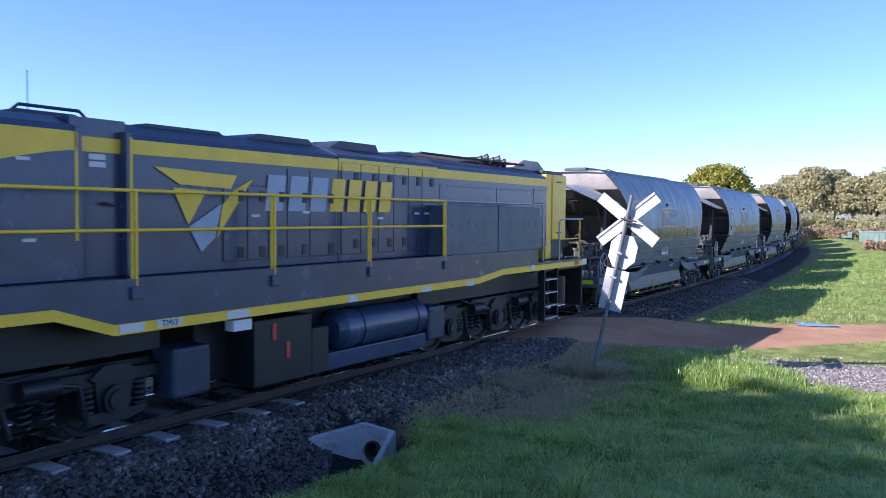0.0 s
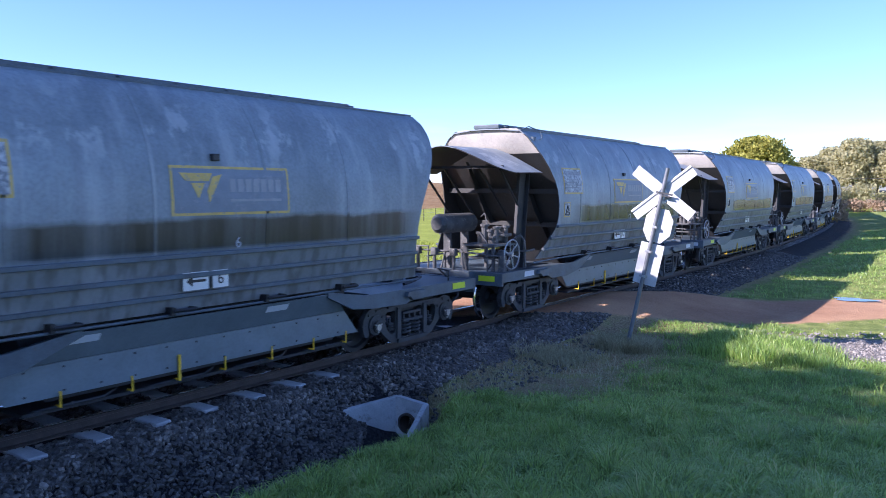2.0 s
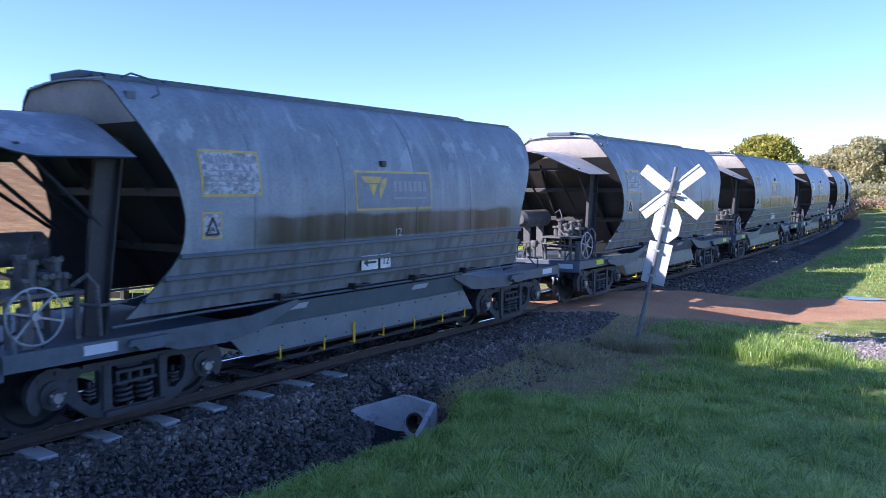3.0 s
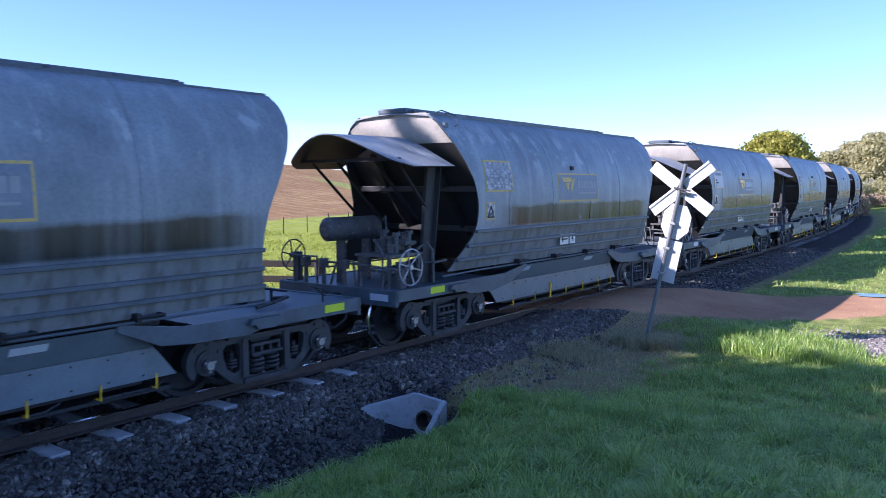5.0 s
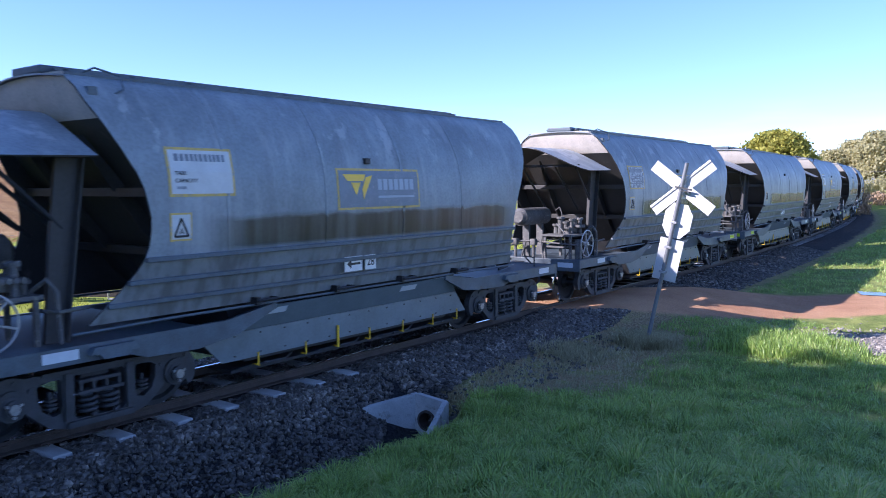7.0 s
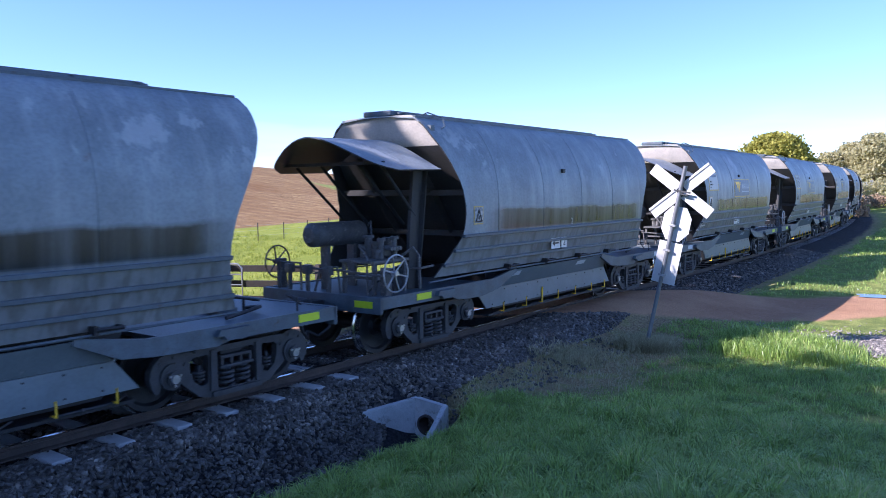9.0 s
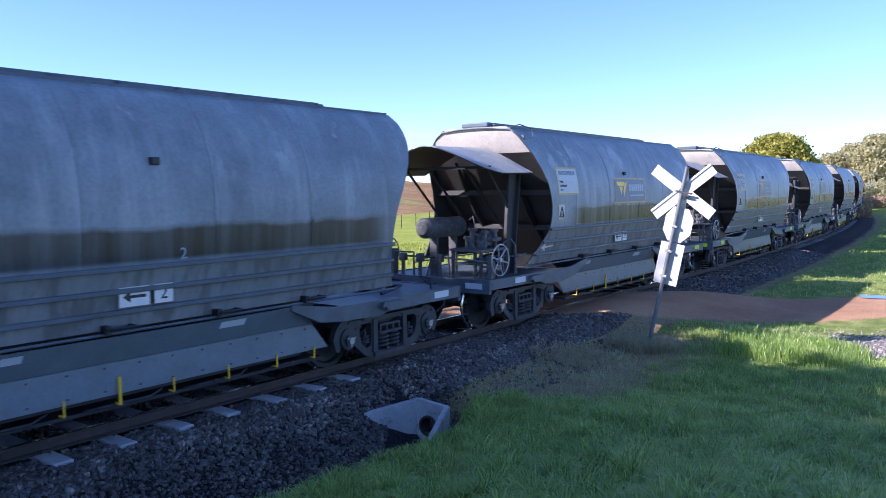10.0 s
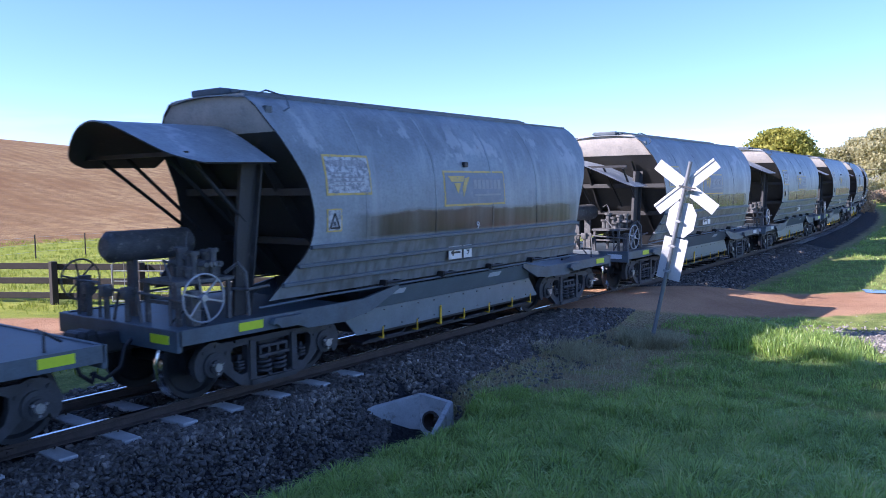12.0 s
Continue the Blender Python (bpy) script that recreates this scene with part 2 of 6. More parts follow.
def ground_sheet():
    xs = np.unique(np.concatenate([np.linspace(-1500, -160, 14), np.linspace(-160, -30, 40), np.linspace(-30, -4, 30), np.linspace(-4, 13, 120), np.linspace(13, 40, 20), np.linspace(40, 1500, 14)]))
    ys = np.unique(np.concatenate([np.linspace(-1500, -40, 12), np.linspace(-40, 0, 20), np.linspace(0, 32, 200), np.linspace(32, 160, 90), np.linspace(160, 2500, 20)]))
    X, Y = np.meshgrid(xs, ys)
    Z = ground_z(X, Y)
    n, k = len(xs), len(ys)
    idx = np.arange(n * k).reshape(k, n)
    quads = np.stack([idx[:-1, :-1], idx[:-1, 1:], idx[1:, 1:], idx[1:, :-1]], -1).reshape(-1, 4)
    me = bpy.data.meshes.new("ground")
    me.from_pydata(np.stack([X, Y, Z], -1).reshape(-1, 3).tolist(), [], quads.tolist())
    me.polygons.foreach_set("use_smooth", [True] * len(quads))
    return me


def ground_material():
    m = bpy.data.materials.new("ground_cover")
    m.use_nodes = True
    nt = m.node_tree
    N, Lk = nt.nodes, nt.links
    b = N["Principled BSDF"]
    b.inputs["Roughness"].default_value = 0.95
    b.inputs["Specular IOR Level"].default_value = 0.2
    geo = N.new("ShaderNodeNewGeometry")
    sep = N.new("ShaderNodeSeparateXYZ")
    Lk.new(geo.outputs["Position"], sep.inputs[0])

    def val(op, a, c=None, clamp=False):
        n = N.new("ShaderNodeMath")
        n.operation, n.use_clamp = op, clamp
        for i, v in enumerate((a, c)):
            if v is None:
                continue
            if isinstance(v, (int, float)):
                n.inputs[i].default_value = v
            else:
                Lk.new(v, n.inputs[i])
        return n.outputs[0]

    def noise_of(scale, detail=6, rough=0.6):
        n = N.new("ShaderNodeTexNoise")
        n.inputs["Scale"].default_value, n.inputs["Detail"].default_value, n.inputs["Roughness"].default_value = scale, detail, rough
        Lk.new(geo.outputs["Position"], n.inputs["Vector"])
        return n.outputs["Fac"]

    def ramp(fac, *stops):
        r = N.new("ShaderNodeValToRGB")
        e = r.color_ramp.elements
        while len(e) < len(stops):
            e.new(0.5)
        for s, (p, c) in zip(e, stops):
            s.position, s.color = p, (*c, 1)
        Lk.new(fac, r.inputs["Fac"])
        return r.outputs["Color"]

    def mix(fac, a, c):
        n = N.new("ShaderNodeMixRGB")
        Lk.new(fac, n.inputs["Fac"])
        Lk.new(a, n.inputs["Color1"])
        Lk.new(c, n.inputs["Color2"])
        return n.outputs["Color"]

    x, y = sep.outputs["X"], sep.outputs["Y"]
    big, mid, fine = noise_of(0.35), noise_of(2.2), noise_of(28)
    bend = val("MULTIPLY", val("POWER", val("MAXIMUM", val("SUBTRACT", y, BEND), 0.0), 2.0), 1 / (2 * RADIUS))
    u = val("ADD", x, bend)
    ragged = val("ADD", val("MULTIPLY", val("SUBTRACT", mid, 0.5), 1.6), val("MULTIPLY", val("SUBTRACT", fine, 0.5), 0.5))
    grass = mix(val("MULTIPLY", val("SUBTRACT", mid, 0.42), 5, True), ramp(fine, (0.3, (0.1, 0.13, 0.03)), (0.7, (0.28, 0.34, 0.08))), ramp(fine, (0.3, (0.2, 0.24, 0.05)), (0.7, (0.46, 0.48, 0.14))))
    dry = mix(val("MULTIPLY", val("SUBTRACT", mid, 0.47), 6, True), ramp(fine, (0.33, (0.16, 0.115, 0.06)), (0.67, (0.48, 0.37, 0.2))), ramp(fine, (0.3, (0.17, 0.18, 0.05)), (0.7, (0.42, 0.4, 0.15))))
    stones = ramp(fine, (0.3, (0.012, 0.012, 0.014)), (0.7, (0.06, 0.058, 0.06)))
    soil = mix(val("MULTIPLY", val("SUBTRACT", noise_of(0.11, 8, 0.7), 0.35), 3.2, True), ramp(fine, (0.3, (0.15, 0.08, 0.03)), (0.7, (0.38, 0.22, 0.085))), ramp(noise_of(0.7, 12, 0.95), (0.4, (0.15, 0.085, 0.035)), (0.6, (0.6, 0.42, 0.19))))
    road = mix(mid, ramp(fine, (0.3, (0.33, 0.165, 0.085)), (0.7, (0.72, 0.43, 0.24))), ramp(big, (0.4, (0.36, 0.19, 0.1)), (0.6, (0.64, 0.4, 0.22))))
    gravel = ramp(fine, (0.3, (0.14, 0.12, 0.1)), (0.7, (0.42, 0.38, 0.33)))
    paddock = mix(val("MULTIPLY", val("SUBTRACT", mid, 0.4), 4, True), ramp(fine, (0.3, (0.16, 0.21, 0.025)), (0.7, (0.36, 0.4, 0.055))), ramp(big, (0.35, (0.27, 0.32, 0.04)), (0.65, (0.45, 0.45, 0.08))))
    col = mix(val("MULTIPLY", val("SUBTRACT", -4.0, x), 1.0, True), grass, paddock)
    # dry patches towards the ballast
    near_bed = val("MULTIPLY", val("SUBTRACT", val("SUBTRACT", val("ADD", 4.3, val("MULTIPLY", ragged, 2.0)), val("MULTIPLY", val("SUBTRACT", y, 18.0, True), 1.3)), val("ABSOLUTE", u)), 1.6, True)
    near_bed = val("MULTIPLY", near_bed, val("MULTIPLY", val("SUBTRACT", y, 8.2), 1.0, True))
    col = mix(near_bed, col, dry)
    bed = val("MULTIPLY", val("SUBTRACT", val("ADD", val("ADD", 2.35, val("SUBTRACT", val("MULTIPLY", val("MULTIPLY", val("SUBTRACT", y, 18.0), 0.3, True), 0.4), val("MULTIPLY", val("SUBTRACT", y, 8.7, True), 0.4))), val("MULTIPLY", ragged, 0.5)), val("ABSOLUTE", u)), 4.0, True)
    col = mix(bed, col, stones)
    # gravel apron at the side of the road
    ax, ay = val("SUBTRACT", x, 7.6), val("SUBTRACT", y, 16.4)
    apron = val("SQRT", val("ADD", val("MULTIPLY", val("MULTIPLY", ax, ax), 0.35), val("MULTIPLY", ay, ay)))
    col = mix(val("MULTIPLY", val("SUBTRACT", val("ADD", 1.3, val("MULTIPLY", ragged, 0.8)), apron), 3.0, True), col, gravel)
    off = val("ABSOLUTE", val("SUBTRACT", val("MULTIPLY", val("SUBTRACT", x, 0.85), 0.70), val("MULTIPLY", val("SUBTRACT", y, 16.6), 0.714)))
    col = mix(val("MULTIPLY", val("SUBTRACT", val("ADD", 1.75, val("MULTIPLY", ragged, 0.35)), off), 4.0, True), col, road)
    # ploughed field
    edge = val("SUBTRACT", val("MULTIPLY", x, -1.0), val("MULTIPLY", y, 0.2))
    col = mix(val("MULTIPLY", val("SUBTRACT", edge, 28.6), 2.0, True), col, soil)
    wav0 = N.new("ShaderNodeTexWave")
    wav0.bands_direction = "Y"
    wav0.inputs["Scale"].default_value, wav0.inputs["Distortion"].default_value, wav0.inputs["Detail"].default_value, wav0.inputs["Detail Scale"].default_value = 0.16, 7.0, 5, 0.5
    Lk.new(geo.outputs["Position"], wav0.inputs["Vector"])
    furrow = val("MULTIPLY", val("MULTIPLY", val("SUBTRACT", edge, 28.6), 2.0, True), val("MULTIPLY", wav0.outputs["Fac"], 0.22))
    dark = N.new("ShaderNodeRGB")
    dark.outputs[0].default_value = (0.11, 0.055, 0.038, 1)
    col = mix(furrow, col, dark.outputs[0])
    # strip of pasture left in the field
    px, py = val("SUBTRACT", x, -62.0), val("SUBTRACT", y, 78.0)
    pasture = val("ADD", val("MULTIPLY", val("ABSOLUTE", val("ADD", val("MULTIPLY", px, 0.25), val("MULTIPLY", py, 0.97))), 0.28), val("MULTIPLY", val("ABSOLUTE", px), 0.06))
    col = mix(val("MULTIPLY", val("SUBTRACT", val("ADD", 1.0, val("MULTIPLY", ragged, 0.3)), pasture), 4.0, True), col, grass)
    Lk.new(col, b.inputs["Base Color"])
    wav = N.new("ShaderNodeTexWave")
    wav.inputs["Scale"].default_value, wav.inputs["Distortion"].default_value, wav.inputs["Detail"].default_value = 0.8, 3.0, 3
    Lk.new(geo.outputs["Position"], wav.inputs["Vector"])
    bp = N.new("ShaderNodeBump")
    bp.inputs["Strength"].default_value, bp.inputs["Distance"].default_value = 0.8, 0.05
    Lk.new(val("ADD", val("MULTIPLY", fine, 1.6), val("MULTIPLY", mid, 0.8)), bp.inputs["Height"])
    Lk.new(bp.outputs[0], b.inputs["Normal"])
    return m


ground = new("ground", ground_sheet())
ground.data.materials.append(ground_material())
tagged(ground, "rolling ground of grass, dirt road, ballast and ploughed soil", "ground", kind="structure")


# ---- railway line ----
def rail_bar(side):
    bm = bmesh.new()
    prof = [(-0.055, -0.14), (0.055, -0.14), (0.055, -0.128), (0.012, -0.11), (0.01, -0.045), (0.033, -0.035), (0.033, -0.004), (0.026, 0.0), (-0.026, 0.0), (-0.033, -0.004), (-0.033, -0.035), (-0.01, -0.045), (-0.012, -0.11), (-0.055, -0.128)]
    rows = []
    for s in np.concatenate([[-60, 0], np.arange(4, 18, 7), np.arange(18, 150, 3)]):
        p, a = along(float(s), side)
        rows.append([bm.verts.new(p + Vector((math.cos(a) * q, math.sin(a) * q, z))) for q, z in prof])
    n = len(prof)
    for a, b in zip(rows, rows[1:]):
        for k in range(n):
            f = bm.faces.new((a[k], a[(k + 1) % n], b[(k + 1) % n], b[k]))
            f.material_index = 1 if k in (7, 6, 8) else 0
    bm.faces.new(rows[0])
    bm.faces.new(rows[-1])
    ob = part("rail", bm, RUST)
    ob.data.materials.append(SHINE)
    return tagged(ob, "rusty steel rail with a polished running head on sleepers", "rail", "rails of the line", "structure")


for side in (0.567, -0.567):
    rail_bar(side)


# ---- hopper wagons ----
# half-profile of the barrel: (height, half-width), top down
HALF = [(3.70, 0.0), (3.69, 0.35), (3.645, 0.79), (3.52, 0.95), (3.37, 1.07), (3.15, 1.21), (2.92, 1.31), (2.65, 1.375), (2.35, 1.40), (2.05, 1.40), (1.76, 1.385), (1.53, 1.32), (1.31, 1.255), (1.13, 1.205)]
FRONT_EDGE = [(3.70, 0.74), (3.655, 0.77), (3.37, 0.83), (2.92, 1.04), (2.55, 1.24), (2.19, 1.32), (1.95, 1.31), (1.71, 1.22), (1.44, 1.0), (1.13, 0.70)]
REAR_EDGE = [(3.70, 9.08), (3.655, 9.06), (3.45, 9.08), (3.25, 9.05), (3.0, 8.93), (2.74, 8.78), (2.26, 8.52), (1.95, 8.43), (1.72, 8.41), (1.44, 8.48), (1.13, 8.60)]


def half_width(z):
    return lerp_table([(a, b) for a, b in HALF], z)


def barrel_patch(bm, y0, y1, z0, z1, off, side=1, ny=6, nz=6):
    """A thin curved plate that lies off metres outside the barrel."""
    rows = []
    for d in (off, off - 0.01):
        grid = []
        for i in range(nz + 1):
            z = z0 + (z1 - z0) * i / nz
            grid.append([bm.verts.new((side * (half_width(z) + d), y0 + (y1 - y0) * j / ny, z)) for j in range(ny + 1)])
        rows.append(grid)
    for grid in rows[:1]:
        for i in range(nz):
            for j in range(ny):
                bm.faces.new((grid[i][j], grid[i][j + 1], grid[i + 1][j + 1], grid[i + 1][j]))
    g, h = rows
    rim = [(0, j) for j in range(ny)] + [(i, ny) for i in range(nz)] + [(nz, j) for j in range(ny, 0, -1)] + [(i, 0) for i in range(nz, 0, -1)]
    for (i, j), (k, l) in zip(rim, rim[1:] + rim[:1]):
        bm.faces.new((g[i][j], g[k][l], h[k][l], h[i][j]))
    return bm


def barrel_material():
    """Dusty grey paint with pale cement stains above, dark band with painted reflection below, streaks."""
    m = material("dusty_hopper_paint", (0.262, 0.297, 0.318), 0.45, 0.0, 0.26, 1.1, 26, 0.04)
    nt = m.node_tree
    N, Lk = nt.nodes, nt.links
    b = N["Principled BSDF"]
    base = b.inputs["Base Color"].links[0].from_socket
    tc, oi = N.new("ShaderNodeTexCoord"), N.new("ShaderNodeObjectInfo")
    off = N.new("ShaderNodeVectorMath")
    off.operation = "MULTIPLY_ADD"
    off.inputs[1].default_value = (91.0, 53.0, 0.0)
    Lk.new(oi.outputs["Random"], off.inputs[0])
    Lk.new(tc.outputs["Object"], off.inputs[2])
    sep = N.new("ShaderNodeSeparateXYZ")
    Lk.new(tc.outputs["Object"], sep.inputs[0])

    def noise_of(scale, stretch=(1, 1, 1), detail=8, rough=0.65):
        mp = N.new("ShaderNodeMapping")
        mp.inputs["Scale"].default_value = stretch
        Lk.new(off.outputs[0], mp.inputs["Vector"])
        n = N.new("ShaderNodeTexNoise")
        n.inputs["Scale"].default_value, n.inputs["Detail"].default_value, n.inputs["Roughness"].default_value = scale, detail, rough
        Lk.new(mp.outputs[0], n.inputs["Vector"])
        return n.outputs["Fac"]

    def rng(v, a, c, lo=0.0, hi=1.0):
        n = N.new("ShaderNodeMapRange")
        n.inputs["From Min"].default_value, n.inputs["From Max"].default_value = a, c
        n.inputs["To Min"].default_value, n.inputs["To Max"].default_value = lo, hi
        Lk.new(v, n.inputs["Value"])
        return n.outputs[0]

    def mul(a, c):
        n = N.new("ShaderNodeMath")
        n.operation = "MULTIPLY"
        Lk.new(a, n.inputs[0])
        if isinstance(c, float):
            n.inputs[1].default_value = c
        else:
            Lk.new(c, n.inputs[1])
        return n.outputs[0]

    def mix(fac, a, color):
        n = N.new("ShaderNodeMixRGB")
        Lk.new(fac, n.inputs["Fac"])
        Lk.new(a, n.inputs["Color1"])
        n.inputs["Color2"].default_value = (*color, 1)
        return n.outputs["Color"]

    z, y = sep.outputs["Z"], sep.outputs["Y"]
    wob = noise_of(0.8, (1, 1, 0.4))
    # vertical streaks of washed cement
    streak = noise_of(2.4, (1, 1.6, 0.12), 5, 0.55)
    col = mix(mul(rng(streak, 0.52, 0.72), 0.38), base, (0.52, 0.53, 0.54))
    dark_streak = noise_of(3.3, (1, 1.5, 0.1), 5, 0.6)
    col = mix(mul(rng(dark_streak, 0.55, 0.75), 0.4), col, (0.15, 0.155, 0.165))
    # crusted cement splashes on the shoulders
    crust = noise_of(1.9, (1, 1, 0.75), 10, 0.62)
    high = mul(rng(z, 2.55, 3.0), rng(z, 3.6, 3.3))
    col = mix(mul(mul(rng(crust, 0.57, 0.62), high), 0.45), col, (0.56, 0.57, 0.57))
    # dark band along the lower barrel, partly painted ground reflection, with an uneven upper edge
    add = N.new("ShaderNodeMath")
    add.operation = "MULTIPLY_ADD"
    add.inputs[1].default_value = 0.22
    Lk.new(wob, add.inputs[0])
    Lk.new(z, add.inputs[2])
    band = mul(mul(rng(add.outputs[0], 2.31, 2.235), rng(z, 1.76, 1.84)), mul(rng(y, 1.9, 2.6), rng(y, 8.5, 7.9)))
    col = mix(mul(band, rng(streak, 0.38, 0.7, 0.96, 0.7)), col, (0.02, 0.021, 0.023))
    # smeared dust and grime on the stepped hopper sides
    low = rng(z, 1.75, 1.7)
    col = mix(mul(low, 0.5), col, (0.2, 0.2, 0.195))
    dash = noise_of(5.0, (1, 1.3, 0.4), 3, 0.5)
    col = mix(mul(mul(rng(dash, 0.46, 0.62), low), 0.6), col, (0.1, 0.092, 0.085))
    rust = noise_of(1.3, (1, 1, 1), 9, 0.7)
    col = mix(mul(rng(rust, 0.66, 0.72), 0.45), col, (0.17, 0.09, 0.055))
    Lk.new(col, b.inputs["Base Color"])
    # matt dust above, paint rubbed glossy in the dark band
    Lk.new(rng(band, 0.0, 0.8, 0.44, 0.24), b.inputs["Roughness"])
    b.inputs["Specular IOR Level"].default_value = 0.42
    return m


BARREL = barrel_material()
CEMENT_SUNLIT = material("cement_crust_and_sunlit_sheet", (0.46, 0.42, 0.36), 0.7, 0, 0.2, 2, 30, 0.12, (0.3, 0.29, 0.27), 0.35)
# end sheet colour, darkened for the shade in the hollow ends
SLOPE_SHADE = material("end_sheet_and_shade", (0.046, 0.045, 0.044), 0.6, 0, 0.25, 2, 30, 0.12, (0.085, 0.08, 0.072), 0.35)
PLATE = material("worn_data_plate", (0.55, 0.56, 0.56), 0.55, 0, 0.12, 6, 50, 0.04, (0.22, 0.23, 0.25), 0.5)
PLATE_CLEAN = material("pale_data_plate", (0.62, 0.63, 0.62), 0.55, 0, 0.08, 6, 50, 0.03)
BADGE = material("worn_badge_panel", (0.22, 0.245, 0.28), 0.5, 0, 0.15, 5, 50, 0.04, (0.33, 0.33, 0.34), 0.38)
BORDER = material("worn_yellow_border", (0.66, 0.47, 0.12), 0.55, 0, 0.15, 8, 60, 0.04, (0.3, 0.3, 0.28), 0.4)
SKIRT = material("chute_panel_paint", (0.18, 0.218, 0.245), 0.38, 0.05, 0.15, 2.5, 30, 0.06, (0.5, 0.5, 0.49), 0.27)
FAINT = material("faded_marking", (0.33, 0.33, 0.34), 0.55, 0, 0.12, 8, 60, 0.02)


def barrel_mesh():
    """The barrel with its roof, stepped lower sides and hollow ends, sheet metal 20 mm thick."""
    bm = bmesh.new()
    prof = [(h, w) for h, w in HALF]
    line = [(-w, z) for z, w in prof[::-1]] + [(w, z) for z, w in prof[1:]]
    fine = []
    for (x0, z0), (x1, z1) in zip(line, line[1:]):
        n = 2
        fine += [(x0 + (x1 - x0) * i / n, z0 + (z1 - z0) * i / n) for i in range(n)]
    fine.append(line[-1])
    steps = 14
    grid = []
    for x, z in fine:
        a, b = lerp_table(FRONT_EDGE, z), lerp_table(REAR_EDGE, z)
        grid.append([bm.verts.new((x, a + (b - a) * j / steps, z)) for j in range(steps + 1)])
    for p, q in zip(grid, grid[1:]):
        for j in range(steps):
            bm.faces.new((p[j], p[j + 1], q[j + 1], q[j]))
    bmesh.ops.recalc_face_normals(bm, faces=bm.faces)
    if sum(f.normal.z for f in bm.faces if f.calc_center_median().z > 3.6) < 0:
        bmesh.ops.reverse_faces(bm, faces=bm.faces)
    return bm


def solid(bm, depth):
    """Gives a sheet thickness inward."""
    bm.normal_update()
    made = bmesh.ops.solidify(bm, geom=list(bm.faces), thickness=depth)
    return bm


def plate(bm, outer, holes, x0, x1):
    """A plate of (y, z) outline with holes through it, from x0 to x1."""
    loops = [outer, *holes]
    sides = []
    for x in (x0, x1):
        rings = [[bm.verts.new((x, y, z)) for y, z in loop] for loop in loops]
        edges = [bm.edges.new((r[i], r[(i + 1) % len(r)])) for r in rings for i in range(len(r))]
        bmesh.ops.triangle_fill(bm, use_beauty=True, use_dissolve=False, edges=edges, normal=(1, 0, 0))
        sides.append(rings)
    for p, q in zip(*sides):
        for i in range(len(p)):
            j = (i + 1) % len(p)
            bm.faces.new((p[i], p[j], q[j], q[i]))
    return bm


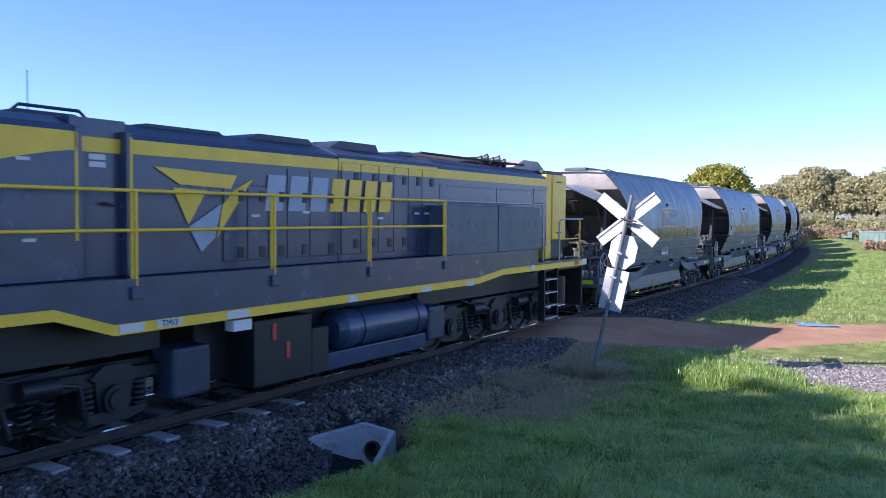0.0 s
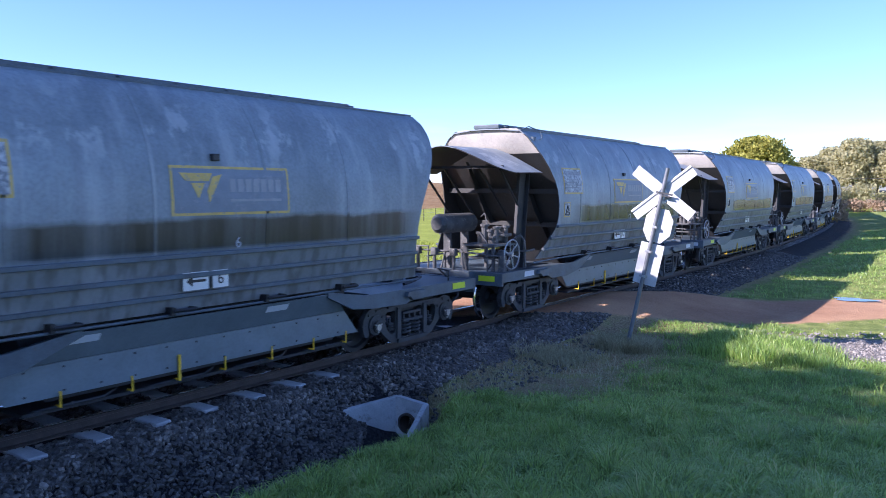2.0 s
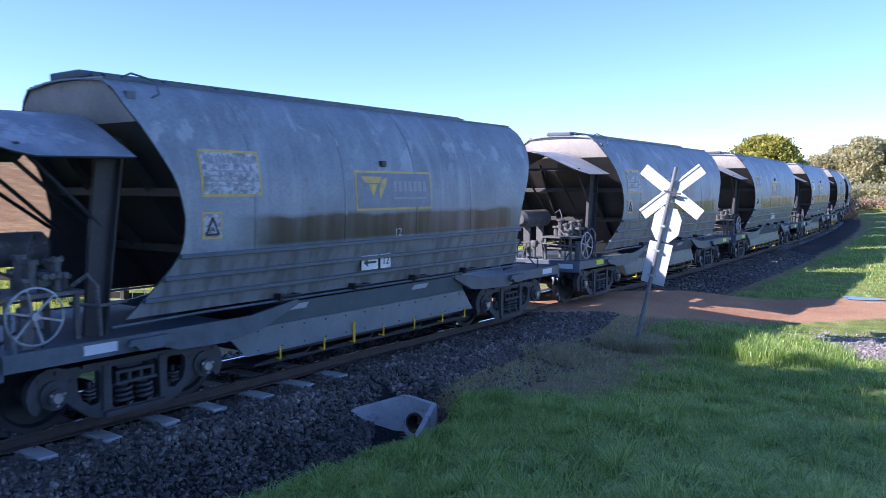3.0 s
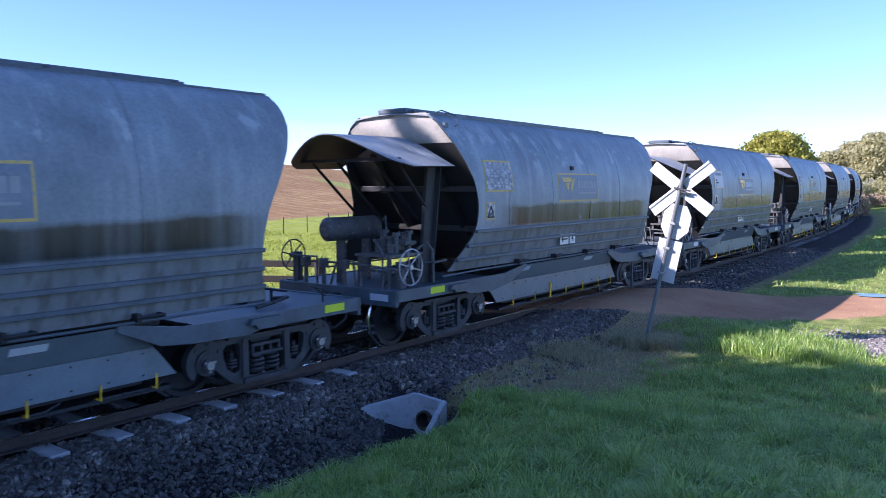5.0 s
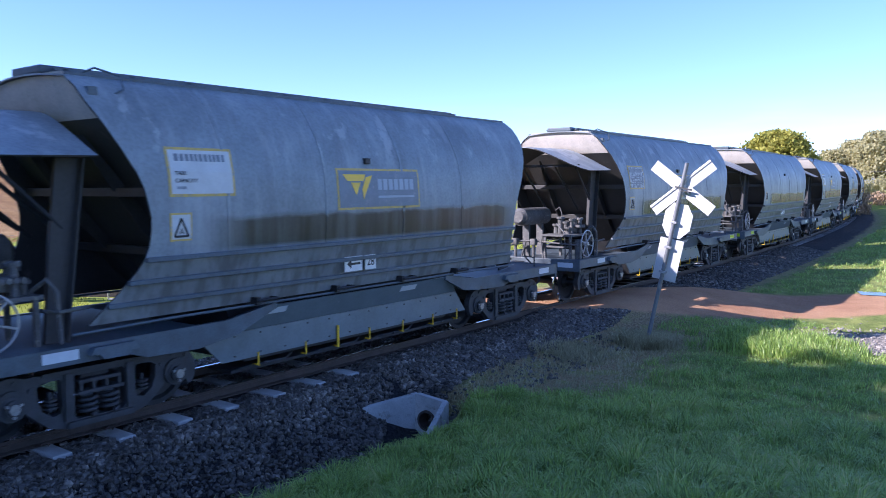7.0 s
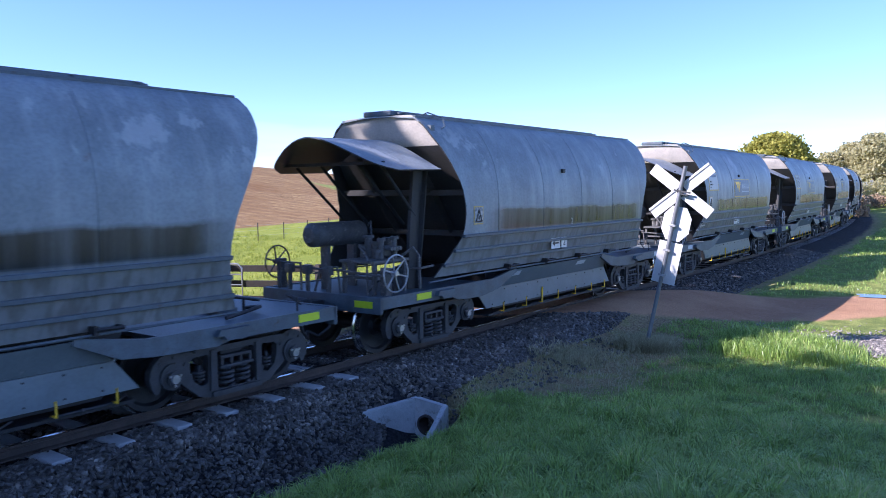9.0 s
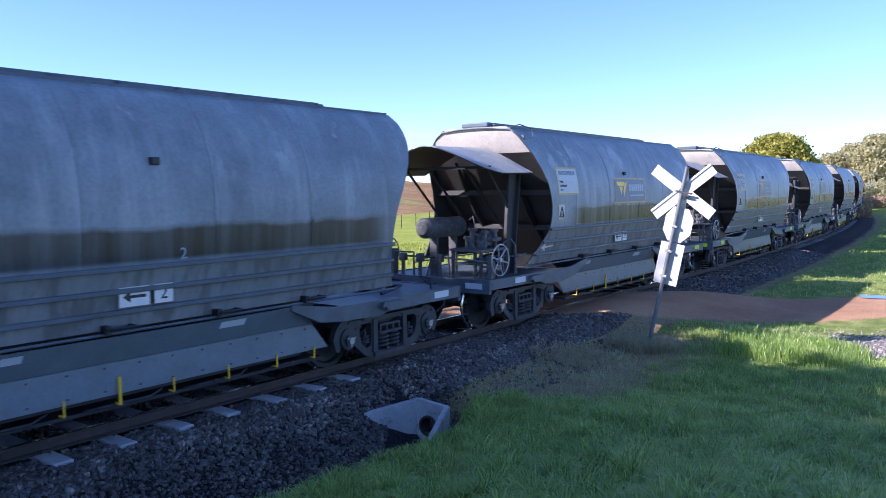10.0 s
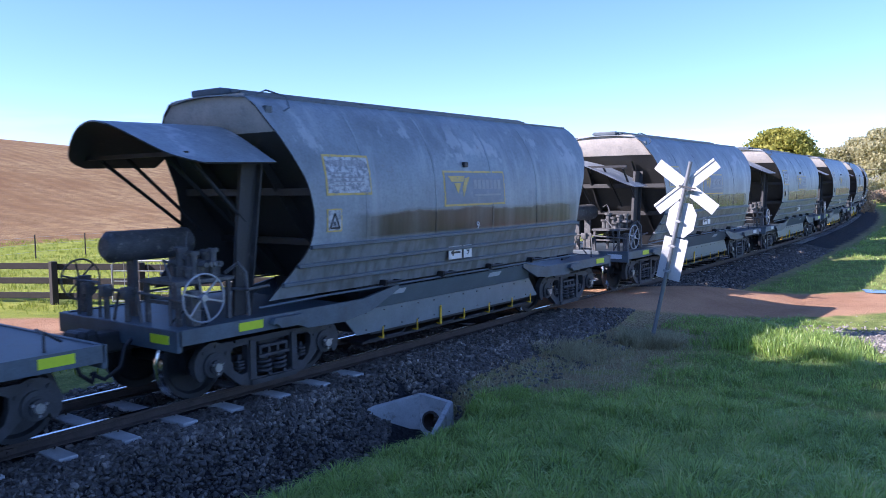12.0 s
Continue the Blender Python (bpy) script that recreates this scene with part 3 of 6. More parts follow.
def bogie(parent, y):
    """Three-piece freight bogie with its two wheelsets."""
    b = empty("bogie", parent, Matrix.Translation((0, y, 0)))
    for s in (1, -1):
        bm = bmesh.new()
        x0, x1 = s * 0.93, s * 1.03
        half = 0.895
        # cast frame: round pedestals over the axles, a window each side, the spring opening between
        right = [(0.0, 0.7), (0.34, 0.7), (0.52, 0.675), (0.68, 0.69)]
        right += [(0.895 + 0.27 * math.cos(radians(q)), 0.455 + 0.265 * math.sin(radians(q))) for q in (120, 100, 80, 60, 40, 20, 0, -20, -38)]
        right += [(1.06, 0.28), (1.0, 0.4), (0.79, 0.4), (0.75, 0.33), (0.66, 0.25), (0.52, 0.14), (0.36, 0.105), (0.0, 0.105)]
        outer = right + [(-y, z) for y, z in right[-2:0:-1]]
        window = [(0.42, 0.615), (0.6, 0.61), (0.65, 0.57), (0.645, 0.45), (0.6, 0.33), (0.5, 0.255), (0.42, 0.27), (0.4, 0.33), (0.4, 0.58)]
        opening = [(-0.26, 0.625), (0.26, 0.625), (0.285, 0.6), (0.285, 0.22), (0.24, 0.18), (-0.24, 0.18), (-0.285, 0.22), (-0.285, 0.6)]
        plate(bm, outer, (window, [(-y, z) for y, z in window[::-1]], opening), x0, x1)
        for c in (-1, 1):
            rim = [(c * half + 0.15 * math.cos(radians(q)), 0.45 + 0.15 * math.sin(radians(q))) for q in range(0, 360, 18)]
            slab(bm, rim, x1 - s * 0.01, x1 + s * 0.028)
            slab(bm, [(c * 0.29, 0.66), (c * 0.375, 0.66), (c * 0.385, 0.18), (c * 0.29, 0.18)], x1 - s * 0.01, x1 + s * 0.03)
            for q in (50, 100, 150):
                rod(bm, (x1 - s * 0.01, c * (half + 0.21 * math.cos(radians(q))), 0.455 + 0.21 * math.sin(radians(q))), (x1 + s * 0.014, c * (half + 0.21 * math.cos(radians(q))), 0.455 + 0.21 * math.sin(radians(q))), 0.024, 8)
            rod(bm, (s * 0.99, c * 0.5, 0.3), (s * 0.99, c * 0.5, 0.5), 0.022, 8)
            for z in (0.33, 0.37, 0.41):
                rod(bm, (s * 0.99, c * 0.5, z), (s * 0.99, c * 0.5, z + 0.022), 0.065, 12)
        slab(bm, [(-0.36, 0.165), (0.36, 0.165), (0.36, 0.105), (-0.36, 0.105)], x1 - s * 0.01, x1 + s * 0.035)
        slab(bm, [(-0.6, 0.7), (0.6, 0.7), (0.6, 0.665), (-0.6, 0.665)], x1 - s * 0.01, x1 + s * 0.03)
        part("side_frame", bm, CAST, b, "cast steel bogie side frame")
        bm = bmesh.new()
        for c in (-0.12, 0.12):
            spring(bm, s * 0.99, c, 0.2, 0.42, 0.085, 0.021)
        part("spring", bm, CAST, b, "coil spring nest", True)
        bm = bmesh.new()
        box(bm, s * 0.84, s * 1.07, -0.25, 0.25, 0.42, 0.46, 0.01)
        box(bm, s * 0.84, s * 1.05, -0.23, 0.23, 0.53, 0.57, 0.01)
        for c in (-0.21, -0.07, 0.07, 0.21):
            box(bm, s * 0.9, s * 1.05, c - 0.015, c + 0.015, 0.45, 0.54)
        part("bolster_end", bm, CAST, b)
        for c in (-1, 1):
            bm = bmesh.new()
            rod(bm, (s * 0.9, c * half, 0.43), (s * 1.065, c * half, 0.43), 0.115, 18)
            rod(bm, (s * 1.07, c * half, 0.43), (s * 1.10, c * half, 0.43), 0.085, 18)
            part("axle_box", bm, CAST, b, "", True)
            bm = bmesh.new()
            rod(bm, (s * 1.09, c * half, 0.43), (s * 1.125, c * half, 0.43), 0.052, 12)
            for k in range(3):
                a = k * math.tau / 3 + 0.5
                rod(bm, (s * 1.09, c * half + 0.075 * math.cos(a), 0.43 + 0.075 * math.sin(a)), (s * 1.115, c * half + 0.075 * math.cos(a), 0.43 + 0.075 * math.sin(a)), 0.016, 6)
            part("hub_cap", bm, HUB, b, "bare steel hub cap with three bolts")
    bm = bmesh.new()
    box(bm, -0.95, 0.95, -0.16, 0.16, 0.5, 0.68, 0.02)
    part("bolster", bm, STEEL_DARK, b)
    for c in (-1, 1):
        bm = bmesh.new()
        box(bm, -0.8, 0.8, c * 0.40 - 0.04, c * 0.40 + 0.04, 0.36, 0.46)
        for s in (1, -1):
            box(bm, s * 0.5, s * 0.64, c * 0.40 - 0.05, c * 0.40 + 0.07 * c, 0.3, 0.54)
        part("brake_beam", bm, STEEL_DARK, b)
        wheelset(b, c * 0.895)
    return b


def wheelset(parent, y, r=0.43):
    ws = empty("wheelset", parent, Matrix.Translation((0, y, r)))
    bm = bmesh.new()
    rod(bm, (-0.95, 0, 0), (0.95, 0, 0), 0.075, 12)
    part("axle", bm, STEEL_DARK, ws, "", True)
    for s in (1, -1):
        bm = bmesh.new()
        prof = [(0.52, 0.10), (0.54, 0.16), (0.55, r - 0.09), (0.51, r - 0.06), (0.51, r + 0.028), (0.535, r + 0.028), (0.548, r + 0.002), (0.64, r - 0.004), (0.64, r - 0.06), (0.60, r - 0.09), (0.585, 0.16), (0.66, 0.13), (0.66, 0.10)]
        seg = 36
        rows = [[bm.verts.new((s * px, pr * math.cos(k * math.tau / seg), pr * math.sin(k * math.tau / seg))) for px, pr in prof] for k in range(seg)]
        n = len(prof)
        for k in range(seg):
            a, c = rows[k], rows[(k + 1) % seg]
            for i in range(n):
                f = bm.faces.new((a[i], a[(i + 1) % n], c[(i + 1) % n], c[i]))
                f.material_index = 1 if i in (4, 5, 6) else 0
        w = part("wheel", bm, STEEL_DARK, ws, "dark steel wheel with a bright tread", True)
        w.data.materials.append(SHINE)
    return ws


def handwheel(parent, x, y, z, r, axis, mat, label):
    bm = bmesh.new()
    ax = Vector(axis)
    c = Vector((x, y, z))
    ring(bm, c, ax, r, 0.0125, 32, 7)
    u = Vector((0, 0, 1)) if abs(ax.z) < 0.5 else Vector((0, 1, 0))
    v = ax.cross(u)
    rod(bm, c - ax * 0.07, c + ax * 0.02, 0.04, 10)
    hw = part("handwheel", bm, mat, parent, label, True)
    for k in range(6):
        a = k * math.tau / 6 + 0.26
        bm = bmesh.new()
        rod(bm, c - ax * 0.03, c + (u * math.cos(a) + v * math.sin(a)) * r, 0.013, 6)
        part("spoke", bm, mat, hw)
    return hw


def chute_x(z):
    """Half-width of the chute plates at height z."""
    return 1.05 + max(0.0, z - 0.757) * 0.649


def wagon_base():
    w = empty("hopper_wagon")
    # barrel
    bm = barrel_mesh()
    solid(bm, 0.02)
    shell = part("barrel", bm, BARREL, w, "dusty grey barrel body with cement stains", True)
    # inner faces take the dark material: shade inside the barrel put into colour
    shell.data.materials.append(SLOPE_SHADE)
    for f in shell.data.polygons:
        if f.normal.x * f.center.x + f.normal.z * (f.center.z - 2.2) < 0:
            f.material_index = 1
    # closing end sheets: upright top panel, then a slope running in under the hopper
    for end, edge, deep in ((1, FRONT_EDGE, 2.7), (-1, REAR_EDGE, 6.6)):
        y0 = lerp_table(edge, 3.6) + end * 0.03
        y1 = lerp_table(edge, 3.2) + end * 0.04
        for label, name, mat, spots in (("pale upright end panel under the roof", "end_panel", CEMENT_SUNLIT, ((y0, 3.69), (y0, 3.64), (y0 + end * 0.01, 3.45), (y1, 3.2))), ("dark sloping end sheet of the hopper", "slope_sheet", SLOPE_SHADE, ((y1, 3.2), (y1 + end * 0.1, 3.1), ((y1 + deep) / 2, 2.1), (deep, 1.14)))):
            bm = bmesh.new()
            rows = []
            for y, z in spots:
                hw = half_width(min(z, 3.66)) - 0.021 if z < 3.66 else 0.7
                rows.append([bm.verts.new((hw * k / 4, y, z + (0.0 if z < 3.66 else 0.012 * (1 - (k / 4) ** 2)))) for k in range(-4, 5)])
            for a, b in zip(rows, rows[1:]):
                for k in range(8):
                    bm.faces.new((a[k], a[k + 1], b[k + 1], b[k]))
            part(name, bm, mat, w, label, True)
        bm = bmesh.new()
        for z, y in ((2.45, (y1 + deep) / 2 - end * 0.36), (1.75, (y1 + deep) / 2 + end * 0.24)):
            box(bm, -1.33, 1.33, y - 0.04 - end * 0.05, y + 0.04 - end * 0.05, z - 0.05, z + 0.05, 0.008)
        for x in (-0.62, 0.62):
            slab(bm, [(y1 + end * 0.1, 3.05), (y1 + end * 0.0, 3.05), ((y1 + deep) / 2 - end * 0.14, 2.02), (deep - end * 0.1, 1.14), (deep, 1.14)], x - 0.02, x + 0.02)
        part("end_stiffener", bm, SLOPE_SHADE, w)
    # seam bands round the barrel
    for y in (2.3, 3.85, 5.4, 6.85):
        for s in (1, -1):
            bm = bmesh.new()
            barrel_patch(bm, y - 0.022, y + 0.022, 1.78, 3.62, 0.006, s, 1, 16)
            part("seam_band", bm, BARREL, w, "", True)
    # roof gutter and walkway
    for s in (1, -1):
        bm = bmesh.new()
        box(bm, s * 0.735, s * 0.79, 0.80, 9.02, 3.635, 3.675, 0.006)
        part("gutter", bm, FRAME_GREY, w)
        # stepped ledges on the lower sides
        for z in (1.76, 1.53, 1.31):
            a, b = lerp_table(FRONT_EDGE, z), lerp_table(REAR_EDGE, z)
            x = s * half_width(z)
            bm = bmesh.new()
            box(bm, x - s * 0.01, x + s * 0.05, a, b, z - 0.03, z + 0.022, 0.008)
            part("ledge", bm, FRAME_GREY, w, "horizontal stiffening ledge")
        # train pipe and brackets along the lower edge
        bm = bmesh.new()
        pipe(bm, [(s * 1.27, 0.5, 1.08), (s * 1.27, 1.6, 1.1), (s * 1.27, 8.6, 1.1)], 0.016)
        part("pipe", bm, FRAME_GREY, w, "", True)
        for y in (2.9, 4.25, 5.6, 6.95):
            bm = bmesh.new()
            pipe(bm, [(s * 1.22, y - 0.14, 1.15), (s * 1.33, y - 0.14, 1.15), (s * 1.34, y + 0.14, 1.15), (s * 1.22, y + 0.14, 1.15)], 0.022)
            box(bm, s * 1.2, s * 1.33, y - 0.17, y - 0.12, 1.1, 1.19)
            part("grab_bracket", bm, BLACK, w, "black bracket", False)
        # chute panel: an upright lower plate under a plate that leans outward
        bm = bmesh.new()
        slab(bm, [(2.08, 0.757), (2.42, 0.416), (7.42, 0.416), (7.14, 0.757)], s * 1.03, s * 1.05)
        part("chute_panel", bm, SKIRT, w, "upright lower chute panel with cement splashes")
        bm = bmesh.new()
        slab(bm, [(2.09, 0.762), (7.13, 0.762), (6.75, 1.06), (2.95, 1.06)], 0.0, -0.02, lambda x, y, z, s=s: (s * (chute_x(z) + x), y, z))
        part("chute_plate", bm, SKIRT, w, "upper chute plate leaning outward")
        bm = bmesh.new()
        for i in range(12):
            for z in (0.47, 0.71):
                y = 2.6 + i * 0.4
                rod(bm, (s * 1.048, y, z), (s * 1.06, y, z), 0.011, 6)
        tagged(part("rivet", bm, STEEL_DARK, w, "rivet heads on the chute panel"), kind="stuff")
        # side sill, with gussets towards the middle
        bm = bmesh.new()
        slab(bm, [(-0.6, 0.965), (2.35, 0.965), (3.1, 1.09), (3.1, 1.02), (2.5, 0.78), (1.95, 0.70), (1.3, 0.72), (1.1, 0.79), (-0.6, 0.79)], s * 1.2, s * 1.255)
        part("side_sill", bm, FRAME_GREY, w, "grey side sill with tapered gussets")
        bm = bmesh.new()
        slab(bm, [(10.22, 0.965), (7.4, 0.965), (6.6, 1.09), (6.6, 1.02), (7.1, 0.8), (7.5, 0.76), (8.3, 0.74), (8.5, 0.79), (10.22, 0.79)], s * 1.2, s * 1.255)
        part("side_sill", bm, FRAME_GREY, w, "grey side sill with tapered gussets")
        for y0 in (0.85, 8.45):
            bm = bmesh.new()
            slab(bm, [(y0 - 0.16, 0.93), (y0 + 0.28, 0.93), (y0 + 0.34, 0.85), (y0 + 0.24, 0.85), (y0 + 0.2, 0.8), (y0 - 0.06, 0.8), (y0 - 0.12, 0.86), (y0 - 0.2, 0.86)], s * 1.255, s * 1.33)
            part("jacking_pad", bm, FRAME_GREY, w)
        # discharge gear under the chute
        bm = bmesh.new()
        box(bm, s * 0.55, s * 0.98, 2.6, 7.4, 0.25, 0.285)
        for y in (2.7, 4.0, 5.2, 6.4):
            pipe(bm, [(s * 0.9, y, 0.27), (s * 1.0, y + 0.15, 0.3), (s * 1.0, y + 0.75, 0.3), (s * 0.9, y + 0.95, 0.33)], 0.016)
            rod(bm, (s * 0.8, y + 0.4, 0.24), (s * 1.03, y + 0.4, 0.31), 0.02)
        part("discharge_gear", bm, STEEL_DARK, w, "dark discharge rods and pans")
        for y, h in ((2.95, 0.17), (3.75, 0.17), (4.35, 0.3), (5.0, 0.17), (5.75, 0.17), (6.5, 0.17), (7.15, 0.17)):
            bm = bmesh.new()
            x = s * 1.07
            pipe(bm, [(x, y, 0.3), (x, y, 0.3 + h * 0.85), (x + s * 0.01, y - 0.01, 0.3 + h)], 0.010 if h < 0.2 else 0.017, 6)
            rod(bm, (s * 0.98, y, 0.31), (x, y, 0.31), 0.012, 6)
            part("release_lever", bm, YELLOW, w, "yellow release lever")
    bm = bmesh.new()
    for s in (1, -1):
        box(bm, s * 0.24, s * 0.28, 0.9, 8.1, 3.76, 3.79)
        box(bm, s * 0.34, s * 0.38, 0.9, 8.1, 3.73, 3.76)
    for i in range(10):
        box(bm, -0.38, 0.38, 1.0 + i * 0.77, 1.05 + i * 0.77, 3.68, 3.765)
    part("roof_walkway", bm, FRAME_GREY, w, "roof walkway rails over the filling hatches")
    for i in range(3):
        bm = bmesh.new()
        box(bm, -0.26, 0.26, 1.7 + i * 2.2, 3.0 + i * 2.2, 3.69, 3.745, 0.02)
        part("roof_hatch", bm, FRAME_GREY, w)
    bm = bmesh.new()
    box(bm, -0.3, 0.3, 0.78, 1.05, 3.7, 3.79, 0.02)
    part("hatch_gear", bm, FRAME_GREY, w, "latch box at the roof's end")
    bm = bmesh.new()
    pipe(bm, [(0.72, 1.0, 3.68), (0.8, 1.1, 3.74), (0.95, 1.3, 3.66), (1.0, 1.3, 3.52), (0.98, 1.2, 3.46)], 0.012)
    box(bm, 0.9, 1.02, 0.9, 1.0, 3.4, 3.52)
    part("roof_handle", bm, FRAME_GREY, w)
    bm = bmesh.new()
    box(bm, half_width(2.84) - 0.02, half_width(2.84) + 0.05, 4.62, 4.72, 2.8, 2.88, 0.01)
    part("lamp_bracket", bm, BLACK, w, "small black bracket")
    # hood over the front platform
    bm = bmesh.new()
    n, cols = 28, 5
    grid = []
    for i in range(n + 1):
        x = -1.26 + 2.52 * i / n
        far = abs(x / 1.26)
        z = 2.80 + 0.50 * (0.7 * (1 - far ** 1.7) + 0.15 * (1 + math.cos(math.pi * far)))
        front = -0.8 + 0.40 * far ** 2 + 0.2 * max(0.0, (far - 0.8) / 0.2) ** 2
        grid.append([bm.verts.new((x, front + (0.84 - front) * j / cols, z + 0.02 * j / cols)) for j in range(cols + 1)])
    for a, b in zip(grid, grid[1:]):
        for j in range(cols):
            bm.faces.new((a[j], b[j], b[j + 1], a[j + 1]))
    solid(bm, 0.018)
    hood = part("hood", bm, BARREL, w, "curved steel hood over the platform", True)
    # downward faces take the dark material, painting the shade under the hood
    hood.data.materials.append(SLOPE_SHADE)
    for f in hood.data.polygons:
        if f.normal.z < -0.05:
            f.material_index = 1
    bm = bmesh.new()
    box(bm, -1.05, 1.05, -0.3, -0.25, 2.88, 2.93)
    part("hood_beam", bm, STEEL_DARK, w)
    for s in (1, -1):
        bm = bmesh.new()
        slab(bm, [(0.42, 0.96), (0.62, 0.96), (0.72, 1.9), (0.86, 2.8), (0.60, 2.8), (0.5, 1.9)], s * 0.84, s * 0.9)
        slab(bm, [(0.60, 0.96), (0.62, 0.96), (0.86, 2.8), (0.84, 2.8)], s * 0.76, s * 0.98)
        if s > 0:
            part("end_column", bm, SLOPE_SHADE, w, "dark folded steel column")
        else:
            bm.free()
        bm = bmesh.new()
        rod(bm, (s * 0.9, -0.15, 2.86), (s * 0.88, 0.64, 2.1) if s > 0 else (-1.2, 1.2, 2.0), 0.025, 8)
        rod(bm, (s * 0.4, -0.15, 2.92), (s * 0.4, 0.95, 1.95), 0.025, 8)
        part("hood_strut", bm, STEEL_DARK, w)
    # platforms
    for y0, y1, end in ((-0.6, 2.0, -1), (7.6, 10.22, 1)):
        bm = bmesh.new()
        box(bm, -1.2, 1.2, y0, y1, 0.9, 0.95)
        part("deck", bm, FRAME_GREY, w, "steel end platform")
        ye = y0 if end < 0 else y1
        bm = bmesh.new()
        box(bm, -1.255, 1.255, ye - 0.03, ye + 0.03, 0.72, 0.965, 0.01)
        part("headstock", bm, FRAME_GREY, w)
        bm = bmesh.new()
        box(bm, -0.13, 0.13, ye - 0.35, ye + 0.35, 0.62, 0.86, 0.03)
        box(bm, -0.17, 0.17, ye + end * 0.3, ye + end * 0.45, 0.58, 0.92, 0.05)
        part("coupler", bm, STEEL_DARK, w, "knuckle coupler")
        bm = bmesh.new()
        pipe(bm, [(0.35, ye, 0.8), (0.37, ye + end * 0.12, 0.72), (0.4, ye + end * 0.2, 0.5), (0.33, ye + end * 0.36, 0.38), (0.22, ye + end * 0.46, 0.45)], 0.024)
        part("brake_hose", bm, BLACK, w, "", True)
        bm = bmesh.new()
        pipe(bm, [(1.05, ye - end * 0.5, 0.95), (1.05, ye - end * 0.5, 1.12), (0.8, ye - end * 0.45, 1.14), (0.8, ye - end * 0.2, 0.98)], 0.014)
        part("grab_iron", bm, STEEL_DARK, w)
    bm = bmesh.new()
    box(bm, -0.2, 0.2, 0.0, 9.7, 0.62, 0.9)
    part("centre_sill", bm, STEEL_DARK, w)
    # hopper pockets hidden behind the chute panels
    bm = bmesh.new()
    slab(bm, [(2.6, 1.13), (2.9, 0.33), (7.1, 0.33), (7.4, 1.13)], -0.86, 0.86)
    part("hopper_pocket", bm, STEEL_DARK, w)
    # front platform fittings
    bm = bmesh.new()
    rod(bm, (-0.25, -0.50, 1.82), (-0.25, 0.58, 1.82), 0.19, 24)
    rod(bm, (-0.25, -0.57, 1.82), (-0.25, -0.495, 1.82), 0.12, 24, 0.19)
    rod(bm, (-0.25, 0.575, 1.82), (-0.25, 0.65, 1.82), 0.19, 24, 0.12)
    part("air_tank", bm, DUSTY, w, "dark cylindrical air reservoir", True)
    for y in (-0.2, 0.4):
        bm = bmesh.new()
        box(bm, -0.33, -0.17, y - 0.03, y + 0.03, 0.95, 1.66)
        ring(bm, (-0.25, y, 1.82), (0, 1, 0), 0.175, 0.012, 20, 5)
        part("tank_stand", bm, DUSTY, w)
    bm = bmesh.new()
    box(bm, 0.25, 0.95, -0.42, 0.4, 1.42, 1.46)
    for x in (0.3, 0.9):
        for y in (-0.36, 0.34):
            box(bm, x - 0.025, x + 0.025, y - 0.025, y + 0.025, 0.95, 1.42)
    box(bm, 0.28, 0.92, -0.38, -0.34, 1.18, 1.22)
    part("valve_stand", bm, DUSTY, w, "dark steel valve bench")
    rnd = random.Random(5)
    for i in range(9):
        x, y = 0.38 + 0.5 * rnd.random(), -0.1 + 0.42 * rnd.random()
        h, r = 0.1 + 0.22 * rnd.random(), 0.035 + 0.03 * rnd.random()
        bm = bmesh.new()
        rod(bm, (x, y, 1.46), (x, y, 1.465 + h), r, 10)
        rod(bm, (x, y, 1.46 + h), (x, y, 1.5 + h), r + 0.03, 10)
        for q in range(4):
            rod(bm, (x + (r + 0.015) * math.cos(q * 1.57), y + (r + 0.015) * math.sin(q * 1.57), 1.49 + h), (x + (r + 0.015) * math.cos(q * 1.57), y + (r + 0.015) * math.sin(q * 1.57), 1.515 + h), 0.009, 6)
        part("brake_valve", bm, DUSTY, w)
    bm = bmesh.new()
    box(bm, 0.42, 0.8, 0.0, 0.22, 1.5, 1.66, 0.02)
    part("valve_block", bm, DUSTY, w)
    for i in range(4):
        bm = bmesh.new()
        rod(bm, (0.36, 0.02 + i * 0.07, 1.62), (0.9, 0.02 + i * 0.07, 1.62), 0.028, 8)
        rod(bm, (0.88, 0.02 + i * 0.07, 1.62), (0.93, 0.02 + i * 0.07, 1.62), 0.034, 6)
        part("valve_port", bm, DUSTY, w)
    bm = bmesh.new()
    pipe(bm, [(0.5, -0.1, 1.6), (0.55, -0.3, 1.68), (0.75, -0.35, 1.5), (0.8, -0.4, 1.2), (0.8, -0.4, 0.95)], 0.016)
    pipe(bm, [(0.9, 0.3, 1.5), (1.05, 0.38, 1.62), (1.1, 0.45, 1.5), (1.1, 0.48, 0.98)], 0.024)
    pipe(bm, [(-0.9, -0.45, 1.3), (0.3, -0.45, 1.3), (1.1, -0.42, 1.25)], 0.018)
    pipe(bm, [(-1.0, -0.5, 0.95), (-1.0, -0.5, 1.38), (-0.5, -0.5, 1.38), (-0.5, -0.5, 0.95)], 0.02)
    pipe(bm, [(-0.2, -0.5, 0.95), (-0.1, -0.48, 1.3), (0.25, -0.46, 1.35), (0.3, -0.45, 0.95)], 0.02)
    pipe(bm, [(0.2, 0.3, 1.95), (0.35, 0.2, 2.02), (0.45, 0.1, 1.9), (0.5, 0.05, 1.7)], 0.012)
    for x in (-0.75, -0.35, 0.1):
        rod(bm, (x, -0.5, 0.95), (x, -0.5, 1.25), 0.035, 8)
        box(bm, x - 0.06, x + 0.06, -0.56, -0.44, 1.22, 1.36, 0.01)
